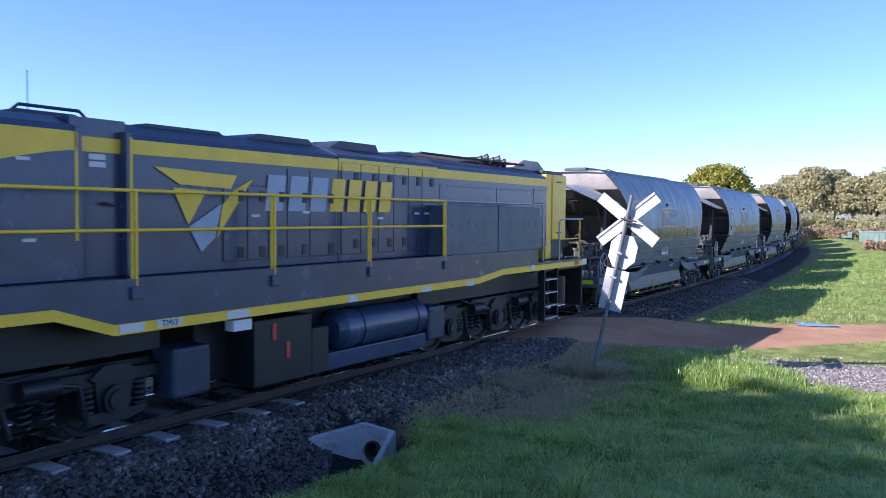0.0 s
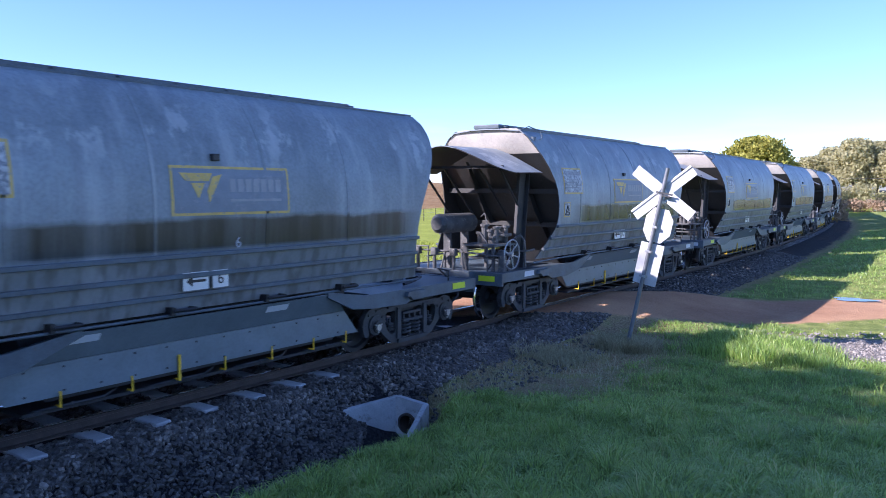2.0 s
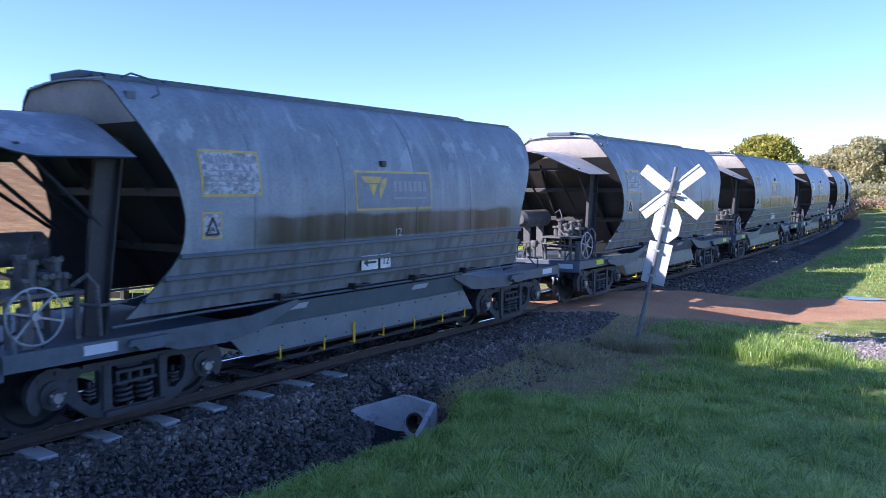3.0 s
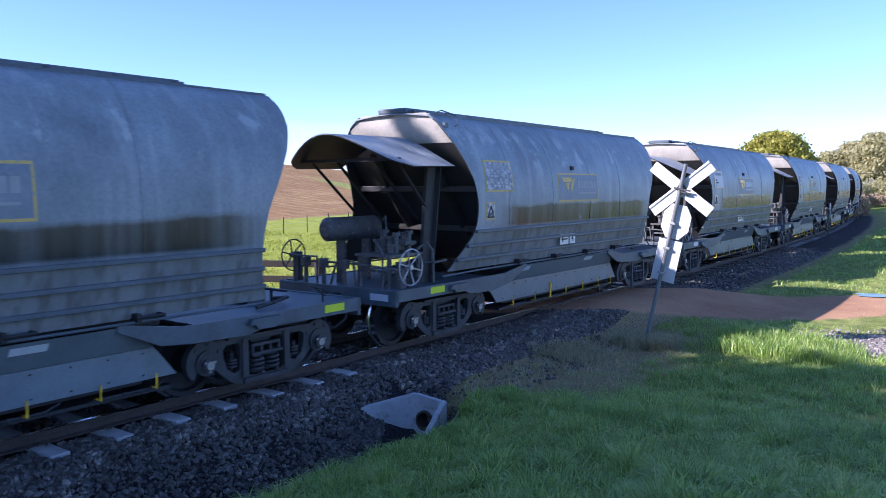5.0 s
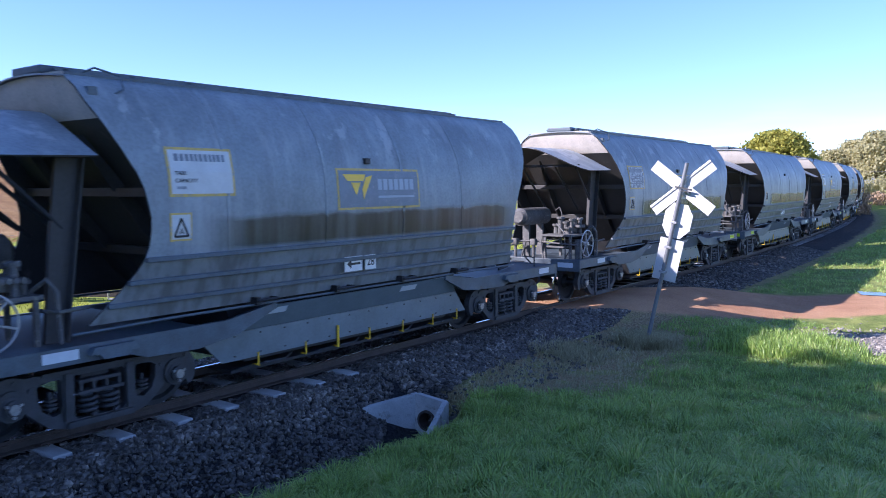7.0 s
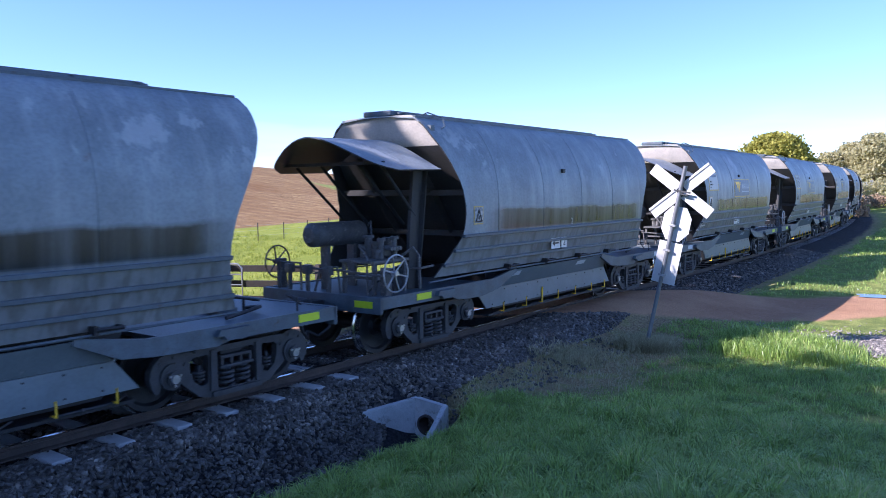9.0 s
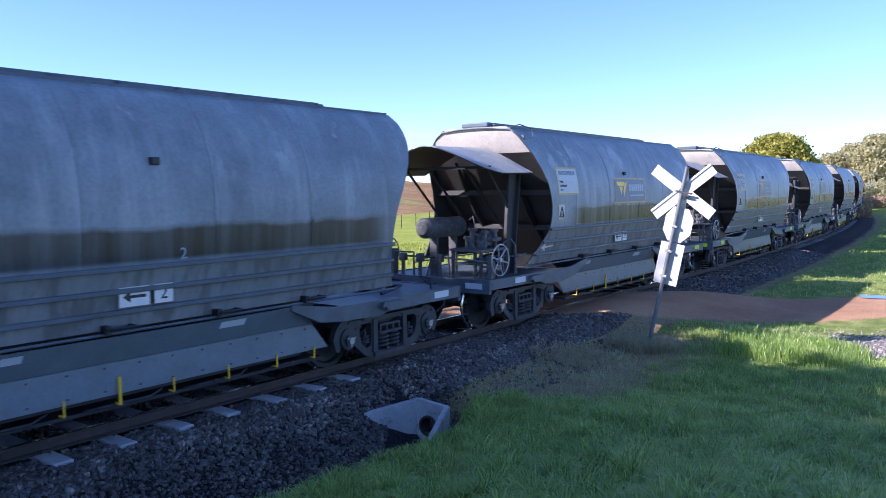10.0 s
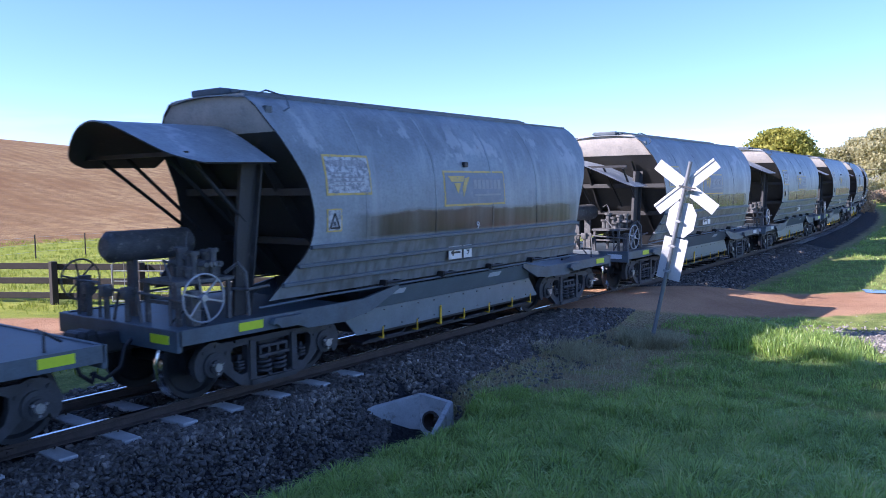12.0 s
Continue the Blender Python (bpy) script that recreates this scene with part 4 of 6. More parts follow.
    part("pipework", bm, DUSTY, w, "bent air pipes and cocks", True)
    handwheel(w, 1.24, -0.26, 1.287, 0.273, (1, 0, 0), ZINC, "pale six-spoked handbrake wheel")
    bm = bmesh.new()
    rod(bm, (0.9, -0.26, 1.287), (1.2, -0.26, 1.287), 0.025, 8)
    box(bm, 0.98, 1.1, -0.32, -0.2, 0.95, 1.36, 0.01)
    part("handbrake_post", bm, DUSTY, w)
    handwheel(w, -1.2, -0.35, 1.36, 0.26, (1, 0, 0), DUSTY, "dark handwheel on the far side")
    bm = bmesh.new()
    box(bm, -1.16, -1.04, -0.41, -0.29, 0.95, 1.42, 0.01)
    part("handbrake_post", bm, DUSTY, w)
    bm = bmesh.new()
    pipe(bm, [(0.75, 0.35, 1.3), (1.15, 0.45, 1.3), (1.15, 0.75, 1.32)], 0.02)
    part("hose_pipe", bm, DUSTY, w, "", True)
    # rear platform fittings
    bm = bmesh.new()
    rod(bm, (0.5, 9.3, 0.95), (0.5, 9.3, 1.12), 0.02)
    rod(bm, (0.2, 9.3, 1.12), (0.8, 9.3, 1.12), 0.016)
    pipe(bm, [(0.9, 8.7, 0.98), (0.9, 9.0, 1.02), (0.7, 9.4, 1.02), (0.4, 9.4, 0.98)], 0.025)
    part("cut_out_cock", bm, STEEL_DARK, w)
    bm = bmesh.new()
    box(bm, -0.5, 0.5, 8.9, 9.2, 0.95, 1.02, 0.01)
    part("deck_box", bm, FRAME_GREY, w)
    for y in (0.895, 8.725):
        bogie(w, y)
    return w


def markings(w, k):
    """Plates, stickers and painted figures that set one wagon apart."""
    digits = {0: "6", 1: "12", 3: "4", 4: "28", 6: "2", 7: "23", 8: "9"}
    worn = k not in (4, 7)
    rnd = random.Random(100 + k)
    bare = k == 6
    if not bare:
        bm = bmesh.new()
        barrel_patch(bm, 1.54, 2.40, 2.40, 2.93, 0.006)
        part("plate_border", bm, BORDER, w, "faded yellow border")
        bm = bmesh.new()
        barrel_patch(bm, 1.57, 2.37, 2.43, 2.90, 0.010)
        part("data_plate", bm, PLATE if worn else PLATE_CLEAN, w, "peeling white data plate" if worn else "pale data plate with small lettering")
        bm = bmesh.new()
        rows = [(2.78, 0.08, 0.66)] + [(2.68 - i * 0.055, 0.02, 0.35 + 0.3 * rnd.random()) for i in range(4)] if worn else [(2.78, 0.08, 0.66), (2.48, 0.03, 0.12)]
        for z, h, length in rows:
            y = 1.64
            while y < 1.64 + length:
                d = 0.05 + 0.02 * rnd.random() if h > 0.05 else 0.03
                barrel_patch(bm, y, y + d * 0.7, z, z + h, 0.0125, 1, 1, 1)
                y += d
        part("lettering", bm, BADGE if not worn else FAINT, w, "illegible lettering")["kind"] = "stuff"
        bm = bmesh.new()
        barrel_patch(bm, 4.05, 5.76, 2.19, 2.74, 0.006)
        part("badge_border", bm, BORDER, w, "faded yellow border")
        bm = bmesh.new()
        barrel_patch(bm, 4.08, 5.73, 2.22, 2.71, 0.010)
        part("badge_panel", bm, BADGE, w, "worn company badge panel")
        bm = bmesh.new()
        for tri in (((4.16, 2.66), (4.60, 2.66), (4.55, 2.57), (4.24, 2.57)), ((4.60, 2.62), (4.73, 2.65), (4.54, 2.33), (4.52, 2.46)), ((4.31, 2.55), (4.49, 2.55), (4.40, 2.38), (4.37, 2.43))):
            slab(bm, tri, 0.0, 0.003, lambda x, y, z: (half_width(z) + 0.012 + x, y, z))
        part("badge", bm, YELLOW if not worn else BORDER, w, "yellow arrow-shaped badge")
        for i in range(7):
            bm = bmesh.new()
            y = 4.84 + i * 0.116
            barrel_patch(bm, y, y + 0.085, 2.45, 2.6, 0.0125, 1, 1, 2)
            part("badge_bar", bm, LETTER if not worn else FAINT, w, "pale lettering bar")
        bm = bmesh.new()
        barrel_patch(bm, 4.84, 5.62, 2.34, 2.37, 0.0125, 1, 2, 1)
        part("badge_underline", bm, LETTER if not worn else FAINT, w, "pale thin bar")
    bm = bmesh.new()
    barrel_patch(bm, 1.53, 1.80, 1.93, 2.23, 0.006)
    part("sticker_border", bm, BORDER, w, "yellow sticker border")
    bm = bmesh.new()
    barrel_patch(bm, 1.55, 1.78, 1.95, 2.21, 0.010)
    part("sticker", bm, PLATE_CLEAN if not worn else PLATE, w, "pale sticker with a warning triangle")
    bm = bmesh.new()
    for a, b in (((1.58, 1.98), (1.665, 2.17)), ((1.665, 2.17), (1.75, 1.98)), ((1.75, 1.98), (1.58, 1.98))):
        rod(bm, (half_width(a[1]) + 0.012, *a), (half_width(b[1]) + 0.012, *b), 0.012, 6)
    part("triangle", bm, BLACK, w, "black warning triangle")
    writing("letter", "A", 0.09, Matrix.Translation((half_width(2.03) + 0.0125, 1.665, 2.03)) @ FACING, BLACK, w, "small black letter A")
    if not worn:
        for text, z in (("TARE", 2.65), ("CAPACITY", 2.57)):
            lean = Matrix.Rotation(math.atan2(half_width(z - 0.05) - half_width(z + 0.05), 0.1), 4, "Y")
            writing("plate_word", text, 0.06, Matrix.Translation((half_width(z) + 0.013, 1.69 if text == "TARE" else 1.76, z)) @ lean.inverted() @ FACING, BLACK, w, "black lettering " + text)
    if k == 7:
        bm = bmesh.new()
        slab(bm, [(1.06, 1.42), (1.22, 1.5), (1.2, 1.44), (1.52, 1.45), (1.52, 1.425), (1.2, 1.405), (1.24, 1.35)], 0.004, 0.007, lambda x, y, z: (half_width(z) + x, y, z))
        part("chalk_arrow", bm, LABEL, w, "white painted arrow")
    # arrow plate and figure plate on the ledges
    for y0, y1 in ((4.22, 4.56), (4.62, 4.84)):
        bm = bmesh.new()
        box(bm, 1.335, 1.345, y0, y1, 1.36, 1.56)
        part("number_plate", bm, WHITE, w, "small white plate")
    bm = bmesh.new()
    slab(bm, [(4.26, 1.46), (4.34, 1.52), (4.34, 1.475), (4.52, 1.475), (4.52, 1.445), (4.34, 1.445), (4.34, 1.40)], 1.346, 1.35)
    part("arrow", bm, BLACK, w, "black arrow")
    if k in digits:
        writing("figure", digits[k], 0.19 if len(digits[k]) == 1 else 0.15, Matrix.Translation((1.347, 4.73, 1.46)) @ FACING, BLACK, w, "black figure " + digits[k])
        if k in (4, 7):
            return lower_marks(w, k)
        writing("figure", digits[k], 0.17, Matrix.Translation((half_width(1.9) + 0.008, 4.95, 1.86)) @ FACING, LETTER, w, "pale painted figure " + digits[k])
    lower_marks(w, k)


def lower_marks(w, k):
    """Stickers on the chute panel and reflector strips."""
    for y, z in ((2.95, 0.98), (5.55, 0.98)):
        bm = bmesh.new()
        slab(bm, [(y, z - 0.04), (y + 0.36, z - 0.04), (y + 0.36, z + 0.04), (y, z + 0.04)], 0.003, 0.007, lambda x, yy, zz: (chute_x(zz) + x, yy, zz))
        part("chute_sticker", bm, SILVER, w, "pale sticker")
    lime_front = k not in (1, 4, 7, 5, 10, 13)
    lime_rear = k not in (1, 6, 4, 9, 12)
    for y, lime, label in ((0.2, lime_front, ""), (9.55, lime_rear, "")):
        bm = bmesh.new()
        box(bm, 1.256, 1.262, y, y + 0.36, 0.835, 0.935)
        part("reflector", bm, LIME if lime else SILVER, w, "lime reflector strip" if lime else "white reflector strip")
    bm = bmesh.new()
    box(bm, 0.75, 1.1, -0.637, -0.631, 0.80, 0.90)
    part("reflector", bm, LIME if k in (0, 6, 8, 1) else SILVER, w, "end reflector strip")


WAGON_WORDS = {0: "grey cement hopper wagon with peeling panels and worn paint", 1: "grey cement hopper wagon with pale crust along its shoulder", 4: "grey cement hopper wagon with a clean badge panel",
               6: "grey cement hopper wagon with pale streaks and no panels", 7: "grey cement hopper wagon with clean data plate", 9: "grey cement hopper wagon with a bent hood"}
wagons = []
first = wagon_base()
for k in range(17):
    w = first if k == 0 else copy_thing(first, Matrix.Identity(4))
    wagons.append(w)
    tagged(w, WAGON_WORDS.get(k, "dusty grey cement hopper wagon with hooded front platform"), "wagon", "wagons of the train")
for k, w in enumerate(wagons):
    markings(w, k)
    if k == 9:
        for c in w.children:
            if c.name.startswith("hood") and "strut" not in c.name and "beam" not in c.name:
                c.matrix_basis = Matrix.Translation((0.1, 0.2, 2.8)) @ Matrix.Rotation(radians(20), 4, "Y") @ Matrix.Diagonal((0.85, 0.8, 0.22, 1)) @ Matrix.Translation((0, 0, -2.8))


# ---- locomotive ----
def loco_bogie(parent, y):
    b = empty("bogie", parent, Matrix.Translation((0, y, 0)))
    for s in (1, -1):
        bm = bmesh.new()
        slab(bm, [(-2.5, 0.78), (-1.1, 0.80), (-0.9, 0.9), (0.9, 0.9), (1.1, 0.80), (2.5, 0.78), (2.5, 0.66), (1.2, 0.64), (0.9, 0.6), (-0.9, 0.6), (-1.2, 0.64), (-2.5, 0.66)], s * 0.92, s * 1.04)
        for c in (-1.73, 0, 1.73):
            slab(bm, [(c - 0.24, 0.7), (c - 0.17, 0.3), (c + 0.17, 0.3), (c + 0.24, 0.7)], s * 0.9, s * 1.06)
        part("side_frame", bm, LOCO_BLACK, b, "dark cast side frame of the three-axle bogie")
        for c in (-1.73, 0, 1.73):
            bm = bmesh.new()
            rod(bm, (s * 0.95, c, 0.48), (s * 1.12, c, 0.48), 0.16, 18)
            rod(bm, (s * 1.12, c, 0.48), (s * 1.15, c, 0.48), 0.11, 18)
            part("axle_box", bm, STEEL_DARK, b, "", True)
        for c in (-1.73, 0, 1.73):
            bm = bmesh.new()
            slab(bm, [(c - 0.42, 0.36), (c + 0.42, 0.36), (c + 0.36, 0.3), (c + 0.18, 0.24), (c - 0.18, 0.24), (c - 0.36, 0.3)], s * 0.96, s * 1.08)
            for q in (-0.32, 0.32):
                for z in (0.37, 0.43, 0.49, 0.55, 0.61):
                    rod(bm, (s * 1.02, c + q, z), (s * 1.02, c + q, z + 0.035), 0.085, 14)
            slab(bm, [(c - 0.3, 0.74), (c - 0.14, 0.86), (c + 0.14, 0.86), (c + 0.3, 0.74), (c + 0.22, 0.68), (c - 0.22, 0.68)], s * 1.04, s * 1.09)
            part("spring_seat", bm, STEEL_DARK, b, "axle box wings with coil springs")
        for c in (-0.86, 0.86):
            bm = bmesh.new()
            spring(bm, s * 1.0, c - 0.12, 0.36, 0.62, 0.075, 0.02)
            spring(bm, s * 1.0, c + 0.12, 0.36, 0.62, 0.075, 0.02)
            part("spring", bm, LOCO_BLACK, b, "coil springs", True)
            bm = bmesh.new()
            rod(bm, (s * 1.1, c - 0.2, 0.74), (s * 1.1, c + 0.2, 0.74), 0.1, 14)
            pipe(bm, [(s * 1.1, c + 0.2, 0.74), (s * 1.12, c + 0.42, 0.7), (s * 1.12, c + 0.5, 0.3), (s * 1.05, c + 0.44, 0.2)], 0.03)
            pipe(bm, [(s * 1.12, c - 0.6, 0.95), (s * 1.13, c - 0.3, 0.86), (s * 1.13, c + 0.3, 0.92)], 0.014)
            rod(bm, (s * 1.06, c - 0.28, 0.3), (s * 1.06, c - 0.4, 0.72), 0.04, 10)
            part("brake_cylinder", bm, LOCO_BLACK, b, "brake cylinder and rigging", True)
    bm = bmesh.new()
    box(bm, -0.9, 0.9, -2.3, 2.3, 0.6, 0.85)
    part("bogie_frame", bm, LOCO_BLACK, b)
    for c in (-1.73, 0, 1.73):
        wheelset(b, c, 0.48)
    return b


def locomotive():
    lo = empty("locomotive")
    NOSE = -20.4
    # underframe with a deep side sill, raised over the bogies
    low = [(-1.81, 1.36), (-5.75, 1.36), (-6.7, 1.25), (-14.1, 1.22), (-14.75, 1.44), (NOSE, 1.44)]
    top = [(NOSE, 1.80), (-4.25, 1.80), (-4.25, 1.52), (-1.81, 1.52)]
    for s in (1, -1):
        bm = bmesh.new()
        slab(bm, top + low, s * 1.30, s * 1.40)
        part("side_sill", bm, LOCO_GREY, lo, "deep charcoal side sill")
        bm = bmesh.new()
        slab(bm, low + [(y, z + 0.115) for y, z in low[::-1]], s * 1.402, s * 1.408)
        part("sill_stripe", bm, YELLOW, lo, "yellow stripe along the sill")
        for y, width in ((-14.05, 0.3), (-10.35, 0.2), (-7.1, 0.25), (-12.6, 0.35), (-8.5, 0.25), (-4.6, 0.15)):
            bm = bmesh.new()
            z = 1.24 if y < -6.7 else 1.40
            box(bm, s * 1.41, s * 1.416, y, y + width, z, z + 0.085)
            part("sill_plate", bm, LABEL, lo, "small white plate")
    writing("sill_lettering", "TM/3", 0.1, Matrix.Translation((1.4175, -13.42, 1.285)) @ FACING, BLACK, lo, "small black lettering TM/3")
    bm = bmesh.new()
    box(bm, 1.41, 1.414, -13.58, -13.26, 1.245, 1.33)
    part("sill_plate", bm, LABEL, lo, "small white plate")
    bm = bmesh.new()
    box(bm, -1.3, 1.3, NOSE, -4.25, 1.5, 1.79)
    box(bm, -1.3, 1.3, -4.25, -1.81, 1.3, 1.51)
    part("underframe", bm, LOCO_BLACK, lo)
    bm = bmesh.new()
    box(bm, -0.82, 0.82, -12.6, -7.9, 0.36, 1.5, 0.04)
    part("belly_tank", bm, LOCO_BLACK, lo, "black tank between the bogies")
    for y in (-15.6, -5.37):
        bm = bmesh.new()
        box(bm, -0.95, 0.95, y - 2.6, y + 2.4, 0.93, 1.5)
        part("bolster", bm, LOCO_BLACK, lo)
    # long hood in sections: (rear, front, half width, side height)
    for y1, y0, hw, h, name in ((-3.02, -7.44, 0.98, 3.36, "rear_hood"), (-7.45, -10.10, 1.0, 3.38, "engine_hood"), (-10.14, -13.6, 1.02, 3.36, "engine_hood"), (-14.26, NOSE + 3.3, 1.02, 3.40, "front_hood")):
        bm = bmesh.new()
        prof = [(-hw, 1.8), (-hw, h - 0.08), (-hw + 0.05, h), (-0.6, 3.51), (0.6, 3.51), (hw - 0.05, h), (hw, h - 0.08), (hw, 1.8)]
        a = [bm.verts.new((x, y0, z)) for x, z in prof]
        b = [bm.verts.new((x, y1, z)) for x, z in prof]
        bm.faces.new(a)
        bm.faces.new(b)
        for i in range(len(a)):
            f = bm.faces.new((a[i], b[i], b[(i + 1) % len(a)], a[(i + 1) % len(a)]))
            f.material_index = 1 if i in (2, 3, 4) else 0
        ob = part(name, bm, LOCO_GREY, lo, "charcoal hood section")
        ob.data.materials.append(LOCO_ROOF)
        for s in (1, -1):
            bm = bmesh.new()
            if name == "front_hood":
                n = 12
                lowline = [(y1 - 0.0 + (y0 - y1) * i / n, 3.14 - 0.75 * (i / n) ** 1.3) for i in range(n + 1)]
                slab(bm, lowline + [(y0, 3.33), (y1, 3.33)], s * (hw + 0.002), s * (hw + 0.006))
            else:
                box(bm, s * (hw + 0.002), s * (hw + 0.006), y0, y1, 3.14, h - 0.06)
            part("hood_band", bm, YELLOW, lo, "yellow band under the roof edge")
    # recessed doorway
    bm = bmesh.new()
    box(bm, -0.9, 0.9, -14.26, -13.6, 1.8, 3.5)
    part("doorway", bm, LOCO_GREY, lo, "recessed doorway")
    for s in (1, -1):
        bm = bmesh.new()
        box(bm, s * 0.9, s * 0.91, -14.2, -13.66, 3.14, 3.3)
        part("doorway_band", bm, YELLOW, lo)
        bm = bmesh.new()
        box(bm, s * 0.9, s * 1.02, -14.27, -14.19, 1.8, 3.38, 0.01)
        box(bm, s * 0.9, s * 1.02, -13.67, -13.6, 1.8, 3.38, 0.01)
        part("door_post", bm, LOCO_GREY, lo)
        bm = bmesh.new()
        pipe(bm, [(s * 0.93, -13.95, 2.58), (s * 0.97, -13.9, 2.6), (s * 0.97, -13.75, 2.56)], 0.014)
        part("door_handle", bm, BLACK, lo)
    # hood doors with latches
    for s in (1, -1):
        # black sheets behind the doors paint the shade in their gaps, bright edges of the doorway
        for a, b, x, top in ((-12.33, -10.19, 1.021, 2.86), (-10.06, -7.54, 1.001, 3.27)):
            bm = bmesh.new()
            box(bm, s * x, s * (x + 0.003), a, b, 1.89, top)
            part("door_recess", bm, BLACK, lo, "black sheet giving the shade in the gaps between hood doors")
        for y in (-14.262, -13.612):
            bm = bmesh.new()
            box(bm, s * 1.021, s * 1.026, y - 0.016, y + 0.016, 2.2, 3.32)
            part("post_edge", bm, YELLOW, lo, "worn yellow edge of the doorway")
        edges = [-12.32, -11.92, -11.55, -11.2, -10.75, -10.2]
        for a, b in zip(edges, edges[1:]):
            bm = bmesh.new()
            box(bm, s * 1.02, s * 1.034, a + 0.01, b - 0.01, 1.9, 2.85 if b < -11 else 3.1, 0.004)
            d = part("hood_door", bm, LOCO_GREY, lo)
            for z in (2.0, 2.72):
                bm = bmesh.new()
                box(bm, s * 1.035, s * 1.045, b - 0.16, b - 0.06, z - 0.07, z + 0.07, 0.004)
                part("latch", bm, BLACK, d, "black door latch")
        edges = [-10.05, -9.6, -9.15, -8.75, -8.35, -7.95, -7.55]
        for a, b in zip(edges, edges[1:]):
            bm = bmesh.new()
            box(bm, s * 1.0, s * 1.014, a + 0.01, b - 0.01, 1.9, 3.26, 0.004)
            d = part("hood_door", bm, LOCO_GREY, lo)
            bm = bmesh.new()
            box(bm, s * 1.0155, s * 1.0175, a + 0.011, b - 0.011, 3.14, 3.255)
            part("door_band", bm, YELLOW, d)
            for z in (2.05, 3.05):
                bm = bmesh.new()
                box(bm, s * 1.015, s * 1.026, b - 0.16, b - 0.06, z - 0.07, z + 0.07, 0.004)
                part("latch", bm, BLACK, d, "black door latch")
        # badge and bars standing for the painted name
        def flat(points, mat, label, x):
            bm = bmesh.new()
            slab(bm, points, s * x, s * (x + 0.004))
            part("livery_shape", bm, mat, lo, label)
        flat([(-13.33, 3.02), (-12.10, 2.97), (-12.2, 2.80), (-12.98, 2.83)], YELLOW, "yellow badge bar", 1.037)
        flat([(-13.08, 2.79), (-12.58, 2.77), (-12.85, 2.36)], YELLOW, "yellow badge wedge", 1.037)
        flat([(-11.83, 2.94), (-12.15, 2.78), (-12.33, 2.60), (-12.42, 2.2)], YELLOW, "yellow badge wedge", 1.037)
        flat([(-12.85, 2.33), (-12.34, 2.62), (-12.45, 2.2), (-12.66, 2.03)], LETTER, "pale badge wedge", 1.037)
        for i in range(3):
            y = -11.62 + i * 0.43
            flat([(y + 0.07, 3.01), (y + 0.40, 3.01), (y + 0.33, 2.53), (y, 2.53)], LETTER, "pale lettering block", 1.037)
        for i in range(4):
            y = -10.33 + i * 0.385
            flat([(y + 0.06, 3.01), (y + 0.35, 3.01), (y + 0.28, 2.53), (y - 0.01, 2.53)], YELLOW, "yellow lettering block", 1.037)
        for y, z in ((-14.05, 2.98), (-14.05, 3.06)):
            bm = bmesh.new()
            box(bm, s * 0.911, s * 0.915, y, y + 0.2, z, z + 0.06)
            part("label", bm, LABEL, lo, "small warning label")
        for y, z in ((-11.85, 2.45), (-10.9, 2.5), (-9.5, 2.5), (-9.2, 2.42), (-8.2, 2.5), (-7.9, 2.5), (-14.9, 3.0), (-14.85, 2.2)):
            bm = bmesh.new()
            box(bm, s * 1.038, s * 1.041, y, y + 0.14, z, z + 0.035)
            part("label", bm, LABEL, lo, "small label")
        # riveted panels, vents and doors of the rear hood
        for a, b, z0, z1 in ((-7.35, -5.35, 2.62, 3.05), (-5.3, -3.75, 2.62, 3.05), (-3.68, -3.06, 1.9, 3.08)):
            bm = bmesh.new()
            box(bm, s * 0.98, s * 0.99, a, b, z0, z1, 0.004)
            d = part("hood_panel", bm, LOCO_GREY, lo)
            bm = bmesh.new()
            n = int((b - a) / 0.16)
            for i in range(n):
                for z in (z0 + 0.04, z1 - 0.04):
                    rod(bm, (s * 0.988, a + 0.08 + i * 0.16, z), (s * 0.998, a + 0.08 + i * 0.16, z), 0.013, 6)
            part("rivet", bm, BLACK, d)
        for z in (2.0, 2.2, 2.4, 2.75):
            bm = bmesh.new()
            for i in range(4):
                box(bm, s * 0.99, s * 1.0, -3.6 + i * 0.12, -3.52 + i * 0.12, z, z + 0.025)
            part("vent", bm, BLACK, lo, "louvre slots")
        # side box behind the handrail
        for a, b in ((-7.74, -5.93), (-5.9, -4.12)):
            bm = bmesh.new()
            box(bm, s * 1.0, s * 1.375, a, b, 1.80, 2.66, 0.012)
            d = part("side_locker", bm, FRAME_GREY, lo, "worn grey side locker")
            bm = bmesh.new()
            for i in range(6):
                for z in (2.3, 2.36, 1.95):
                    rod(bm, (s * 1.37, a + 0.2 + i * 0.27, z), (s * 1.382, a + 0.2 + i * 0.27, z), 0.012, 6)
            part("bolt", bm, STEEL_DARK, d)
        # handrails
        for i, y in enumerate((-19.9, -17.9, -15.85, -13.82, -11.79, -9.82, -7.78)):
            bm = bmesh.new()
            rod(bm, (s * 1.38, y, 1.7), (s * 1.38, y, 2.73), 0.022, 10)
            rod(bm, (s * 1.38, y - 0.05, 1.7), (s * 1.38, y - 0.05, 2.7), 0.016, 8)
            st = part("stanchion", bm, YELLOW, lo, "yellow handrail post", True)
            bm = bmesh.new()
            box(bm, s * 1.36, s * 1.44, y - 0.09, y + 0.06, 1.58, 1.72, 0.012)
            part("socket", bm, LOCO_GREY, st)
        for z in (2.73, 2.31):
            bm = bmesh.new()
            rod(bm, (s * 1.38, -19.9, z), (s * 1.38, -7.78, z), 0.02, 10)
            part("handrail", bm, YELLOW, lo, "yellow handrail", True)
        bm = bmesh.new()
